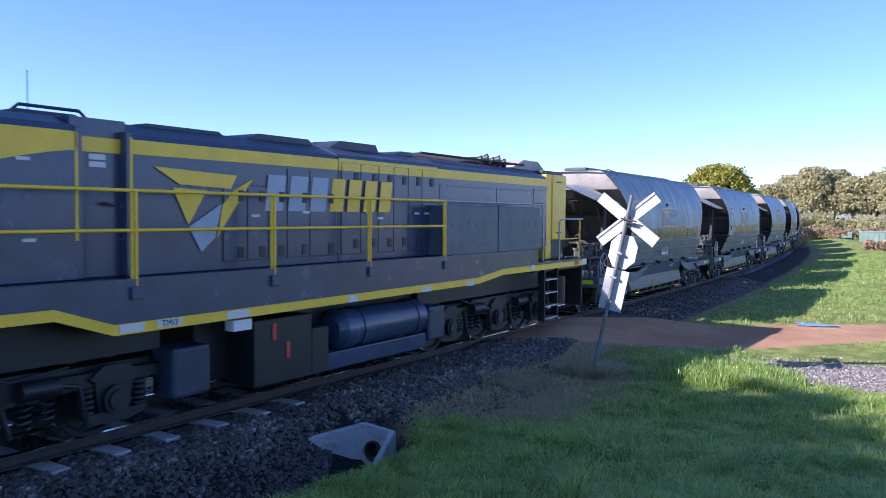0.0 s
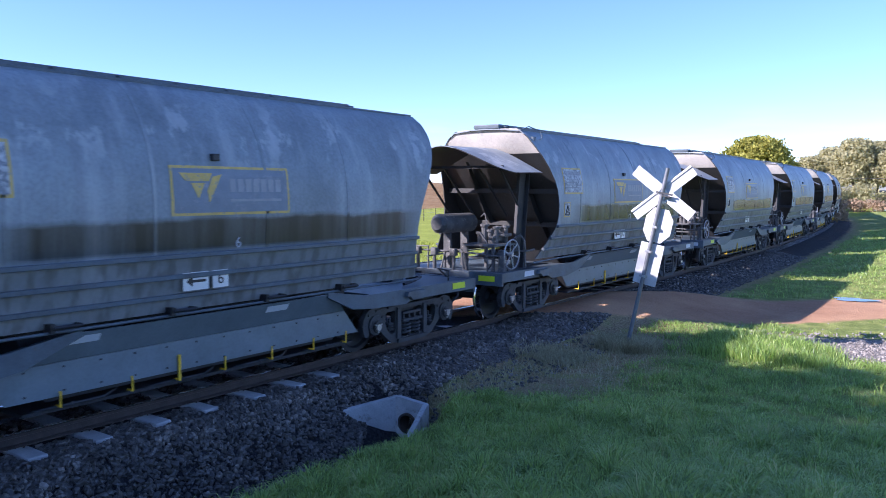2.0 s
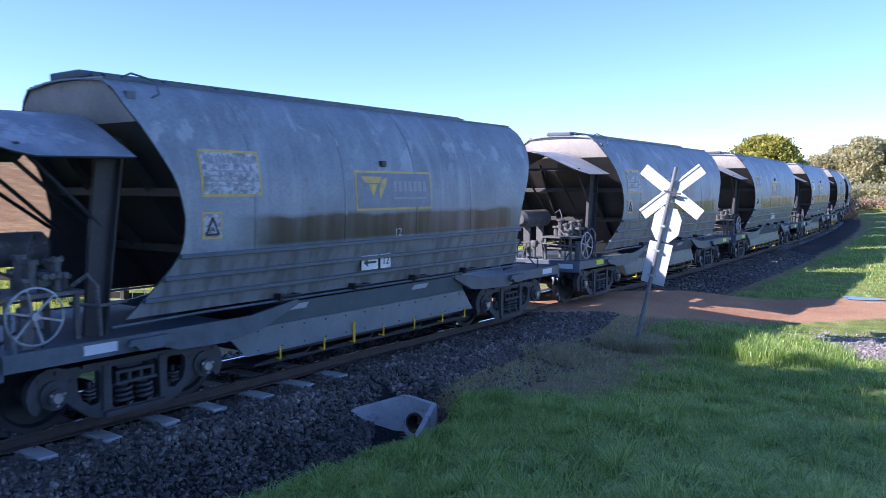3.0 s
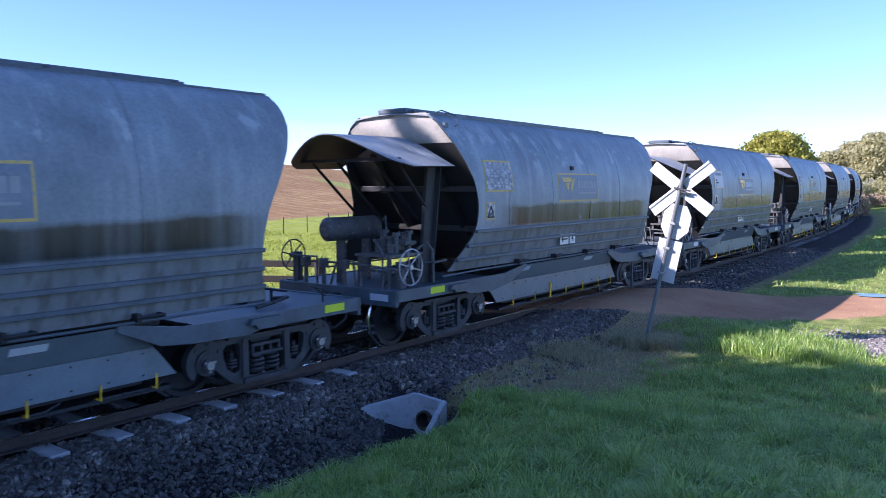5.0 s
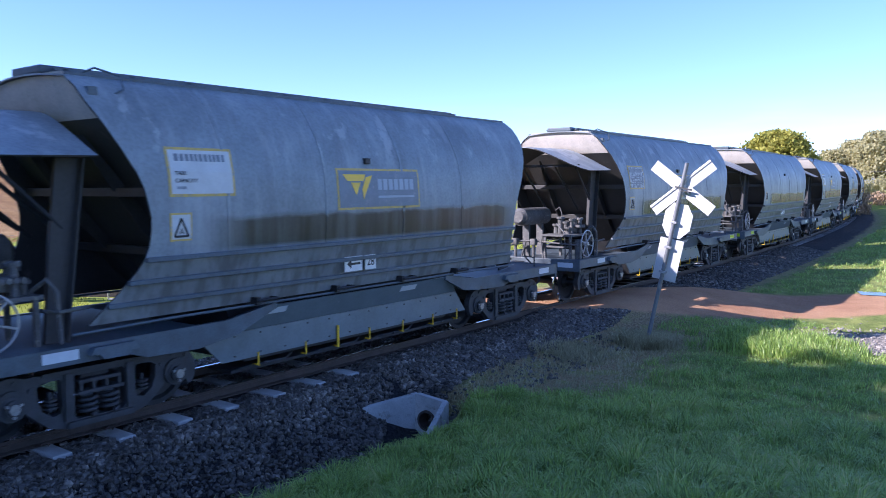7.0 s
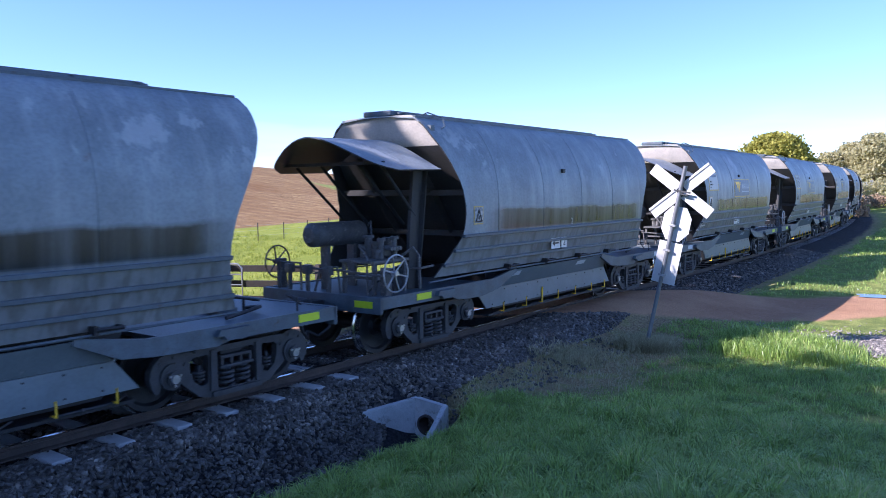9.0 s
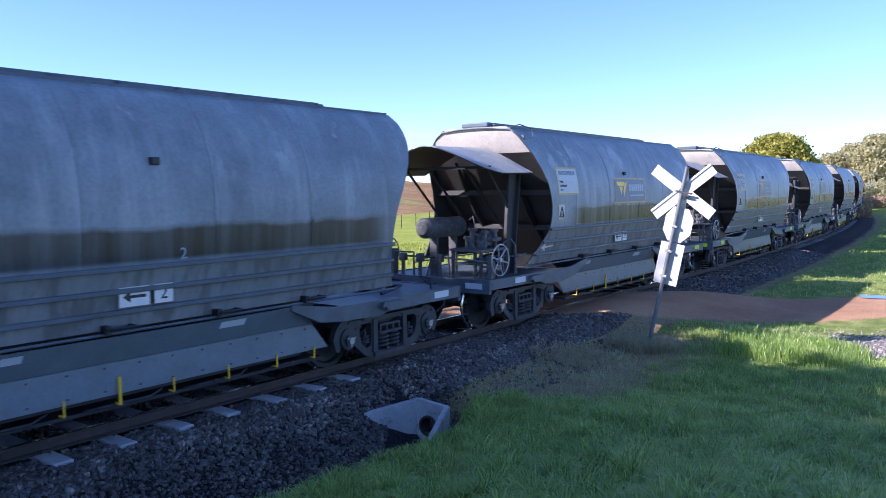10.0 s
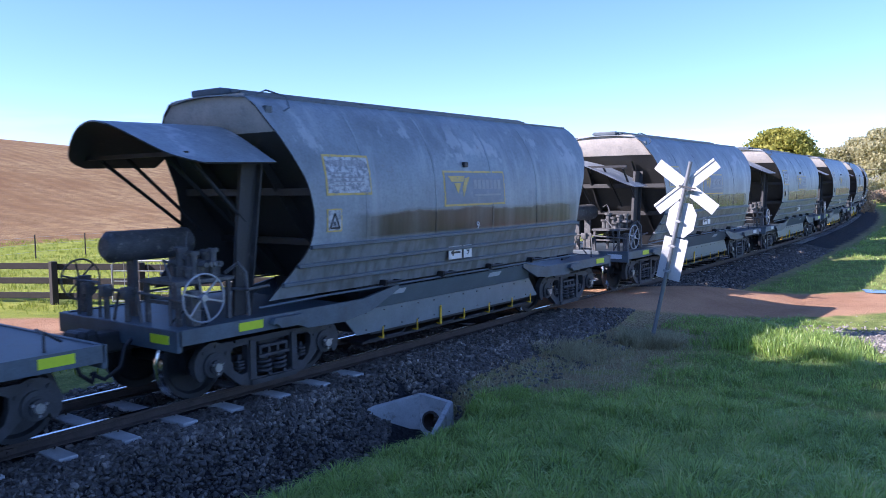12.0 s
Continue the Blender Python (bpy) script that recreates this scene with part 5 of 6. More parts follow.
        pipe(bm, [(s * 1.39, -7.78, 2.73), (s * 1.39, -4.15, 2.72), (s * 1.39, -4.02, 2.66), (s * 1.39, -4.0, 1.55)], 0.018)
        part("grab_rail", bm, ZINC, lo, "bare metal grab rail", True)
        bm = bmesh.new()
        pipe(bm, [(s * 1.36, -3.15, 1.52), (s * 1.36, -3.15, 2.36), (s * 1.36, -3.0, 2.42), (s * 1.36, -1.9, 2.42)], 0.02)
        part("grab_rail", bm, ZINC, lo, "bare metal grab rail", True)
        bm = bmesh.new()
        pipe(bm, [(s * 1.3, -1.9, 1.5), (s * 1.3, -1.9, 2.42)], 0.02)
        pipe(bm, [(s * 1.36, -3.1, 1.98), (s * 1.3, -1.9, 1.98)], 0.016)
        part("end_rail", bm, YELLOW, lo, "", True)
        # steps
        ladder = empty("ladder", lo)
        for y in (-3.92, -3.28):
            bm = bmesh.new()
            box(bm, s * 1.25, s * 1.40, y - 0.02, y + 0.02, 0.26, 1.4)
            part("stile", bm, LOCO_BLACK, ladder)
        for z in (0.3, 0.56, 0.84, 1.12):
            bm = bmesh.new()
            box(bm, s * 1.22, s * 1.41, -3.9, -3.3, z, z + 0.03)
            part("tread", bm, ZINC, ladder, "bright step tread")
        bm = bmesh.new()
        rod(bm, (s * 1.12, -2.75, 0.55), (s * 1.12, -2.75, 1.15), 0.2, 18)
        part("sand_pot", bm, LOCO_BLACK, lo, "", True)
        # tanks and boxes between the bogies
        bm = bmesh.new()
        rod(bm, (s * 1.02, -10.2, 0.80), (s * 1.02, -8.2, 0.80), 0.30, 28)
        rod(bm, (s * 1.02, -10.32, 0.80), (s * 1.02, -10.2, 0.80), 0.2, 28, 0.30)
        rod(bm, (s * 1.02, -8.2, 0.80), (s * 1.02, -8.08, 0.80), 0.30, 28, 0.2)
        t = part("fuel_tank", bm, LOCO_GREY, lo, "dark cylindrical tank slung under the sill", True)
        bm = bmesh.new()
        for y in (-9.85, -8.45):
            ring(bm, (s * 1.02, y, 0.80), (0, 1, 0), 0.305, 0.012, 28, 5)
        part("tank_strap", bm, LOCO_BLACK, t)
        bm = bmesh.new()
        box(bm, s * 0.6, s * 1.3, -12.06, -11.0, 0.29, 1.14, 0.015)
        box(bm, s * 0.6, s * 1.3, -11.0, -10.65, 0.29, 0.93, 0.015)
        e = part("equipment_box", bm, LOCO_BLACK, lo, "black underfloor equipment box")
        for y, z in ((-11.75, 0.86), (-11.5, 0.60)):
            bm = bmesh.new()
            box(bm, s * 1.302, s * 1.312, y, y + 0.07, z, z + 0.22)
            part("gauge", bm, RED, e, "narrow red sight gauge")
        bm = bmesh.new()
        box(bm, s * 0.6, s * 1.22, -10.62, -8.1, 0.27, 0.52, 0.02)
        part("lower_beam", bm, LOCO_GREY, lo, "dark beam under the tank")
        for a, b in ((-13.25, -12.7), (-8.05, -7.55)):
            bm = bmesh.new()
            box(bm, s * 0.85, s * 1.25, a, b, 0.36, 0.95, 0.05)
            part("sand_box", bm, LOCO_ROOF, lo, "dark sand box")
        bm = bmesh.new()
        box(bm, s * 1.2, s * 1.36, -12.45, -12.15, 1.06, 1.2, 0.01)
        part("filler_plate", bm, WHITE, lo, "white filler plate")
        # electrical cabinets at the rear end
        bm = bmesh.new()
        box(bm, s * 0.1, s * 0.96, -3.0, -2.72, 1.52, 3.42, 0.015)
        box(bm, s * 0.1, s * 0.98, -2.7, -1.98, 1.95, 3.42, 0.02)
        c = part("cabinet", bm, YELLOW, lo, "yellow steel end cabinet")
        for z in (2.1, 3.25):
            bm = bmesh.new()
            pipe(bm, [(s * 0.985, -2.5, z), (s * 1.0, -2.48, z + 0.01), (s * 1.0, -2.3, z + 0.01), (s * 0.985, -2.28, z)], 0.012)
            part("cabinet_handle", bm, BLACK, c)
        bm = bmesh.new()
        box(bm, s * 0.1, s * 0.9, -2.7, -2.0, 1.52, 1.94, 0.01)
        part("grille_box", bm, LOCO_BLACK, lo, "black grille under the cabinet")
        # rear end
        for y in (-1.95, -2.4):
            bm = bmesh.new()
            box(bm, s * 1.402, s * 1.409, y - 0.02, y + 0.22, 1.38, 1.5)
            part("end_marker", bm, RED if y < -2 else WHITE, lo, "red and white end marker")
        bm = bmesh.new()
        pipe(bm, [(s * 0.7, -1.8, 1.3), (s * 0.75, -1.6, 1.1), (s * 0.7, -1.45, 0.75), (s * 0.55, -1.4, 0.6)], 0.03)
        part("air_hose", bm, BLACK, lo, "", True)
    bm = bmesh.new()
    box(bm, -1.35, 1.35, -1.87, -1.8, 0.42, 1.36, 0.02)
    part("end_plate", bm, LOCO_BLACK, lo)
    bm = bmesh.new()
    box(bm, -0.14, 0.14, -2.0, -1.25, 0.62, 0.88, 0.03)
    box(bm, -0.18, 0.18, -1.32, -1.16, 0.58, 0.92, 0.05)
    part("coupler", bm, STEEL_DARK, lo, "knuckle coupler")
    bm = bmesh.new()
    box(bm, -0.9, 0.9, -3.02, -2.0, 3.42, 3.5, 0.02)
    part("cabinet_roof", bm, LOCO_ROOF, lo)
    # roof fittings
    # cowl borrows the pale sheet colour to show sunlight on it
    bm = bmesh.new()
    slab(bm, [(-3.85, 3.53), (-3.3, 3.72), (-2.6, 3.72), (-2.2, 3.5), (-2.2, 3.44), (-3.85, 3.48)], -0.55, 0.55)
    part("exhaust_cowl", bm, CEMENT_SUNLIT, lo, "exhaust cowl coloured pale for the sun on it")
    bm = bmesh.new()
    for i, y in enumerate((-5.1, -4.85, -4.6, -4.35, -4.1)):
        z = 3.6 + 0.05 * (i % 2)
        rod(bm, (0.35, y, 3.48), (0.35, y, z), 0.03, 10)
        rod(bm, (0.05, y - 0.1, z), (0.38, y, z), 0.045, 14, 0.055)
        rod(bm, (0.37, y, z), (0.5, y + 0.04, z + 0.01), 0.055, 16, 0.105)
    part("air_horn", bm, BLACK, lo, "cluster of black roof horns", True)
    for a, b, h in ((-9.9, -8.6, 3.63), (-8.3, -7.6, 3.58), (-13.4, -11.9, 3.55), (-11.6, -10.2, 3.59)):
        bm = bmesh.new()
        slab(bm, [(a, 3.49), (a + 0.3, h), (b - 0.1, h), (b, 3.49)], -0.6, 0.6)
        part("roof_hatch", bm, LOCO_ROOF, lo)
    bm = bmesh.new()
    for x in (-0.6, 0.6):
        rod(bm, (x, -7.4, 3.6), (x, -3.4, 3.6), 0.02, 8)
    for i in range(14):
        rod(bm, (-0.6, -7.3 + i * 0.28, 3.6), (0.6, -7.3 + i * 0.28, 3.6), 0.015, 6)
    part("radiator_grille", bm, LOCO_BLACK, lo, "roof grille bars")
    bm = bmesh.new()
    box(bm, -0.5, 0.5, -14.6, -13.9, 3.48, 3.57, 0.03)
    pipe(bm, [(0.2, -14.5, 3.56), (0.2, -14.4, 3.65), (0.2, -13.7, 3.65), (0.2, -13.6, 3.56)], 0.02)
    part("roof_pod", bm, LOCO_ROOF, lo)
    bm = bmesh.new()
    rod(bm, (-0.3, -14.7, 3.56), (-0.3, -14.7, 3.95), 0.008, 6)
    rod(bm, (-0.5, -13.9, 3.56), (-0.5, -13.9, 4.15), 0.006, 6)
    part("aerial", bm, BLACK, lo)
    # driving cab and nose
    bm = bmesh.new()
    prof = [(-1.3, 1.8), (-1.3, 3.3), (-0.8, 3.66), (0.8, 3.66), (1.3, 3.3), (1.3, 1.8)]
    a = [bm.verts.new((x, -19.3, z)) for x, z in prof]
    b = [bm.verts.new((x, -17.1, z)) for x, z in prof]
    bm.faces.new(a)
    bm.faces.new(b)
    for i in range(6):
        bm.faces.new((a[i], b[i], b[(i + 1) % 6], a[(i + 1) % 6]))
    part("cab", bm, YELLOW, lo, "yellow driving cab")
    bm = bmesh.new()
    box(bm, -0.9, 0.9, NOSE, -19.3, 1.8, 2.8, 0.08)
    part("nose", bm, YELLOW, lo)
    for y in (-15.6, -5.37):
        loco_bogie(lo, y)
    return tagged(lo, "charcoal and yellow diesel locomotive with yellow handrails", "locomotive")


loco = locomotive()


# ---- crossing sign ----
def crossing_sign():
    s = empty("crossing_sign", None, Matrix.Translation((3.14, 13.61, -0.42)) @ Matrix.Rotation(radians(11.3), 4, Vector((-0.2, 1, 0))) @ Matrix.Rotation(radians(2), 4, "Z"))
    # local: x across the sign, y away from the viewer, z up the post
    bm = bmesh.new()
    rod(bm, (0, 0, -0.4), (0, 0, 3.36), 0.036, 14)
    part("post", bm, CAST_POST, s, "weathered grey steel post", True)
    for a in (27, -49):
        m = Matrix.Translation((0.0, 0.055 + (0.012 if a < 0 else 0), 2.92)) @ Matrix.Rotation(radians(a), 4, "Y")
        for side in (1, -1):
            bm = bmesh.new()
            box(bm, side * 0.075, side * 0.66, -0.004, 0.004, -0.105, 0.105, 0.003, m)
            box(bm, side * 0.075, side * 0.66, -0.022, -0.004, 0.06, 0.085, 0, m) if a < 0 else None
            part("blade", bm, SIGN_BACK, s, "pale back of a crossbuck blade")
    bm = bmesh.new()
    box(bm, -0.1, 0.2, -0.055, -0.04, 2.9, 2.93)
    box(bm, 0.02, 0.16, -0.06, 0.05, 2.86, 2.88)
    part("clamp", bm, CAST, s, "dark steel clamp")
    bm = bmesh.new()
    pts = [(-0.09, 2.64), (0.17, 2.64), (0.29, 2.47), (0.29, 2.2), (0.15, 2.03), (-0.09, 2.03), (-0.21, 2.2), (-0.21, 2.47)]
    vs = [bm.verts.new((x, y, z)) for y in (0.05, 0.058) for x, z in pts]
    n = len(pts)
    bm.faces.new(vs[:n])
    bm.faces.new(vs[n:])
    for i in range(n):
        bm.faces.new((vs[i], vs[(i + 1) % n], vs[n + (i + 1) % n], vs[n + i]))
    part("octagon_plate", bm, SIGN_BACK, s, "pale back of an eight-sided plate")
    bm = bmesh.new()
    box(bm, -0.19, 0.24, 0.05, 0.058, 1.25, 2.0, 0.003)
    part("lower_plate", bm, SIGN_BACK, s, "pale back of a tall plate")
    for z in (1.4, 1.85, 2.3):
        bm = bmesh.new()
        box(bm, -0.06, 0.06, -0.05, 0.052, z - 0.02, z + 0.02, 0.004)
        part("bracket", bm, ZINC, s)
    return tagged(s, "leaning railway crossbuck sign on a steel post, seen from behind", "sign")


crossing_sign()


# ---- culvert ----
def culvert():
    c = empty("culvert", None, Matrix.Translation((1.87, 8.5, -0.95)))
    # main wall with the pipe hole, running from the corner towards the bank
    way, out = Vector((0.985, 0.06, 0)).normalized(), Vector((0.06, -0.985, 0)).normalized()

    def at(a, d, z):
        v = way * a + out * d
        return (v.x, v.y, z)

    bm = bmesh.new()
    seg, hole, hx, hz = 28, 0.145, 0.20, 0.22
    opening = [(hx + hole * math.cos(k * math.tau / seg), hz + hole * math.sin(k * math.tau / seg)) for k in range(seg)]
    plate(bm, [(-0.02, -0.2), (-0.02, 0.56), (0.03, 0.57), (0.47, 0.52), (0.5, 0.5), (0.5, -0.2)], (opening,), 0.0, -0.09)
    bmesh.ops.transform(bm, verts=bm.verts, matrix=Matrix(((out.x, way.x, 0, 0), (out.y, way.y, 0, 0), (0, 0, 1, 0), (0, 0, 0, 1))))
    part("headwall", bm, CULVERT, c, "stained concrete headwall with a round opening")
    bm = bmesh.new()
    rows = [[bm.verts.new(at(hx + q * math.cos(k * math.tau / seg), d, hz + q * math.sin(k * math.tau / seg))) for k in range(seg)] for q, d in ((0.143, -0.45), (0.143, 0.03), (0.115, 0.03), (0.115, -0.45))]
    for a, b in zip(rows, rows[1:]):
        for k in range(seg):
            bm.faces.new((a[k], a[(k + 1) % seg], b[(k + 1) % seg], b[k]))
    bm.faces.new(rows[3])
    part("drain_pipe", bm, RUST, c, "rust-brown drain pipe", True)

    def wing(points, thick, label):
        bm = bmesh.new()
        a = [bm.verts.new(q) for q in points]
        b = [bm.verts.new(Vector(q) + Vector(thick)) for q in points]
        n = len(a)
        bm.faces.new(a)
        bm.faces.new(b)
        for i in range(n):
            bm.faces.new((a[i], a[(i + 1) % n], b[(i + 1) % n], b[i]))
        bmesh.ops.bevel(bm, geom=list(bm.edges), offset=0.008, segments=1, affect="EDGES")
        part("wing_wall", bm, CULVERT, c, label)

    wing([(0.03, 0.05, -0.2), (0.03, 0.05, 0.57), (-0.38, -0.66, 0.45), (-0.38, -0.66, -0.2)], (-0.075, 0.045, 0), "tapered concrete wing wall")
    wing([(0.44, 0.05, -0.2), (0.44, 0.05, 0.53), (0.6, -0.55, 0.25), (0.6, -0.55, -0.2)], (0.075, 0.02, 0), "short concrete wing wall sloping to the ground")
    return tagged(c, "small grey concrete culvert headwall with a round pipe", "culvert")


culvert()


# ---- sleepers, clips and fishplates ----
def sleeper_mesh():
    bm = bmesh.new()
    box(bm, -1.03, 1.03, -0.105, 0.105, -0.34, -0.142, 0.018)
    me = bpy.data.meshes.new("sleeper")
    bm.to_mesh(me)
    bm.free()
    me.materials.append(CONCRETE)
    return me


def clip_mesh():
    bm = bmesh.new()
    d = 0.1
    pipe(bm, [(d, -0.05, -0.12), (d * 0.75, 0.0, -0.105), (d, 0.05, -0.12), (d * 1.3, 0.02, -0.125)], 0.011, 5)
    me = bpy.data.meshes.new("rail_clip")
    bm.to_mesh(me)
    bm.free()
    me.materials.append(RUST)
    return me


SLEEPER_ME, CLIP_ME = sleeper_mesh(), clip_mesh()
turned = random.Random(3)
for i in range(-22, 95):
    p, a = along(3.96 + 0.7045 * i)
    sl = new("sleeper", SLEEPER_ME)
    sl.matrix_basis = Matrix.Translation(p + Vector((turned.uniform(-0.015, 0.015), 0, turned.uniform(-0.004, 0.004)))) @ Matrix.Rotation(a + turned.uniform(-0.02, 0.02), 4, "Z")
    tagged(sl, "grey concrete sleeper half buried in dark ballast", "sleeper", "sleepers of the line")
    for s in (1, -1):
        for half in (0, math.pi):
            cl = new("rail_clip", CLIP_ME)
            cl.parent = sl
            cl.matrix_basis = Matrix.Translation((s * 0.567, 0, 0)) @ Matrix.Rotation(half, 4, "Z")
for side in (0.567, -0.567):
    bm = bmesh.new()
    for s in (1, -1):
        box(bm, side + s * 0.012, side + s * 0.032, 3.0, 3.62, -0.108, -0.045, 0.004)
    for i in range(6):
        rod(bm, (side - 0.05, 3.06 + i * 0.1, -0.077), (side + 0.05, 3.06 + i * 0.1, -0.077), 0.015, 6)
    tagged(part("fishplate", bm, RUST), "rusty bolted fishplate joining two rail lengths", "fishplate", "rail joints")


# ---- scattered cover ----
rng = np.random.default_rng(11)


def raw_mesh(name, verts, faces, mat, smooth_faces=False):
    """A mesh from arrays of corners and of equal-sided faces."""
    me = bpy.data.meshes.new(name)
    k = faces.shape[1]
    me.vertices.add(len(verts))
    me.vertices.foreach_set("co", verts.astype(np.float32).ravel())
    me.loops.add(faces.size)
    me.loops.foreach_set("vertex_index", faces.astype(np.int32).ravel())
    me.polygons.add(len(faces))
    me.polygons.foreach_set("loop_start", np.arange(0, faces.size, k, dtype=np.int32))
    me.polygons.foreach_set("use_smooth", [smooth_faces] * len(faces))
    me.update(calc_edges=True)
    me.materials.append(mat)
    return me


def island_material(name, dark, light, rough=0.8, translucent=0.0, spread=None, bump=0.0, spec=0.3):
    """Colour varies from piece to piece of a joined mesh and in patches over the ground."""
    m = bpy.data.materials.new(name)
    m.use_nodes = True
    N, Lk = m.node_tree.nodes, m.node_tree.links
    b = N["Principled BSDF"]
    b.inputs["Roughness"].default_value = rough
    b.inputs["Specular IOR Level"].default_value = spec
    geo = N.new("ShaderNodeNewGeometry")
    noise_n = N.new("ShaderNodeTexNoise")
    noise_n.inputs["Scale"].default_value, noise_n.inputs["Detail"].default_value = 2.2, 5
    Lk.new(geo.outputs["Position"], noise_n.inputs["Vector"])
    add = N.new("ShaderNodeMath")
    add.operation = "MULTIPLY_ADD"
    add.inputs[1].default_value = 0.45
    half = N.new("ShaderNodeMath")
    half.operation = "MULTIPLY"
    half.inputs[1].default_value = 0.6
    Lk.new(noise_n.outputs["Fac"], half.inputs[0])
    Lk.new(geo.outputs["Random Per Island"], add.inputs[0])
    Lk.new(half.outputs[0], add.inputs[2])
    r = N.new("ShaderNodeValToRGB")
    r.color_ramp.elements[0].position, r.color_ramp.elements[1].position = 0.15, 0.8
    r.color_ramp.elements[0].color, r.color_ramp.elements[1].color = (*dark, 1), (*light, 1)
    if spread:
        e = r.color_ramp.elements.new(0.7)
        e.color = (*light, 1)
        r.color_ramp.elements[2].position = 0.78
        r.color_ramp.elements[2].color = (*spread, 1)
    Lk.new(add.outputs[0], r.inputs["Fac"])
    Lk.new(r.outputs[0], b.inputs["Base Color"])
    if bump:
        n2 = N.new("ShaderNodeTexNoise")
        n2.inputs["Scale"].default_value = 90
        bp = N.new("ShaderNodeBump")
        bp.inputs["Strength"].default_value, bp.inputs["Distance"].default_value = bump, 0.01
        Lk.new(geo.outputs["Position"], n2.inputs["Vector"])
        Lk.new(n2.outputs["Fac"], bp.inputs["Height"])
        Lk.new(bp.outputs[0], b.inputs["Normal"])
    if translucent:
        tr = N.new("ShaderNodeBsdfTranslucent")
        Lk.new(r.outputs[0], tr.inputs["Color"])
        mx = N.new("ShaderNodeMixShader")
        mx.inputs[0].default_value = translucent
        Lk.new(b.outputs[0], mx.inputs[1])
        Lk.new(tr.outputs[0], mx.inputs[2])
        Lk.new(mx.outputs[0], N["Material Output"].inputs["Surface"])
    return m


STONE_MAT = island_material("basalt_ballast", (0.009, 0.008, 0.007), (0.14, 0.122, 0.1), 0.42, 0, (0.3, 0.26, 0.21), 0.15, 0.5)
GRASS_MAT = island_material("green_grass", (0.08, 0.15, 0.025), (0.48, 0.64, 0.15), 0.36, 0.42, (0.62, 0.62, 0.24), 0.0, 0.6)
PADDOCK_MAT = island_material("paddock_grass", (0.16, 0.22, 0.03), (0.44, 0.47, 0.07), 0.6, 0.3)
DRY_MAT = island_material("dry_grass", (0.22, 0.2, 0.1), (0.55, 0.5, 0.29), 0.8, 0.2)
CYPRESS_MAT = island_material("cypress_leaves", (0.22, 0.23, 0.04), (0.52, 0.48, 0.1), 0.7, 0.4)
GUM_MAT = island_material("gum_leaves", (0.34, 0.33, 0.16), (0.64, 0.59, 0.34), 0.65, 0.5)
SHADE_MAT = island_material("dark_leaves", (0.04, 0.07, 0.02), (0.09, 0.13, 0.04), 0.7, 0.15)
SHRUB_MAT = island_material("brown_shrub", (0.22, 0.16, 0.1), (0.5, 0.36, 0.22), 0.8, 0.3)
GRAVEL_MAT = island_material("pale_gravel", (0.12, 0.105, 0.09), (0.42, 0.38, 0.33), 0.8, 0, None, 0.2)

t_ico = (1 + 5 ** 0.5) / 2
ICO = np.array([(-1, t_ico, 0), (1, t_ico, 0), (-1, -t_ico, 0), (1, -t_ico, 0), (0, -1, t_ico), (0, 1, t_ico), (0, -1, -t_ico), (0, 1, -t_ico), (t_ico, 0, -1), (t_ico, 0, 1), (-t_ico, 0, -1), (-t_ico, 0, 1)], float)
ICO /= np.linalg.norm(ICO[0])
near_pairs = [(i, j, k) for i in range(12) for j in range(i + 1, 12) for k in range(j + 1, 12) if max(np.linalg.norm(ICO[i] - ICO[j]), np.linalg.norm(ICO[j] - ICO[k]), np.linalg.norm(ICO[i] - ICO[k])) < 1.1]
ICO_F = np.array([(i, j, k) if np.dot(np.cross(ICO[j] - ICO[i], ICO[k] - ICO[i]), ICO[i]) > 0 else (i, k, j) for i, j, k in near_pairs])


def stones(name, x, y, size, mat, sink=0.3):
    n = len(x)
    s = size[:, None, None] * (0.65 + 0.7 * rng.random((n, 1, 3)))
    v = ICO[None] * (0.6 + 0.8 * rng.random((n, 12, 1))) * s
    a = rng.random(n) * math.tau
    c, d = np.cos(a)[:, None], np.sin(a)[:, None]
    v = np.stack([v[..., 0] * c - v[..., 1] * d, v[..., 0] * d + v[..., 1] * c, v[..., 2] * 0.85], -1)
    v += np.stack([x, y, ground_z(x, y) + size * (1 - sink * 2) * rng.random(n)], -1)[:, None, :]
    f = (ICO_F[None] + 12 * np.arange(n)[:, None, None]).reshape(-1, 3)
    return new(name, raw_mesh(name, v.reshape(-1, 3), f, mat))


def bed_points(n, u0, u1, y0, y1):
    y = y0 + (y1 - y0) * rng.random(n)
    u = u0 + (u1 - u0) * rng.random(n)
    return u - np.maximum(0, y - BEND) ** 2 / (2 * RADIUS), y


def off_road(x, y, keep=1.75):
    return np.abs(road_offset(x, y)) > keep


parts_xy = [bed_points(21000, 0.66, 2.45, 1.2, 8.9), bed_points(9000, 0.66, 2.05, 8.9, 15.5), bed_points(5000, 0.66, 2.35, 18.5, 36.0), bed_points(3200, -0.5, 0.5, 1.0, 12.0), bed_points(1800, -2.3, -0.66, 1.0, 12.0), bed_points(420, 1.9, 3.0, 8.6, 14.0)]
sx, sy = np.concatenate([p[0] for p in parts_xy]), np.concatenate([p[1] for p in parts_xy])
keep = off_road(sx, sy, 1.6) & ~((sx > 1.45 + 0.6 * (8.5 - sy)) & (sx < 2.6) & (sy > 7.7) & (sy < 8.65)) & ~((sx > 0.66) & (sx < 1.08) & (sy < 8.6) & (np.abs((sy - 3.96 + 70.45 + 0.352) % 0.7045 - 0.352) < 0.135))
sx, sy = sx[keep], sy[keep]
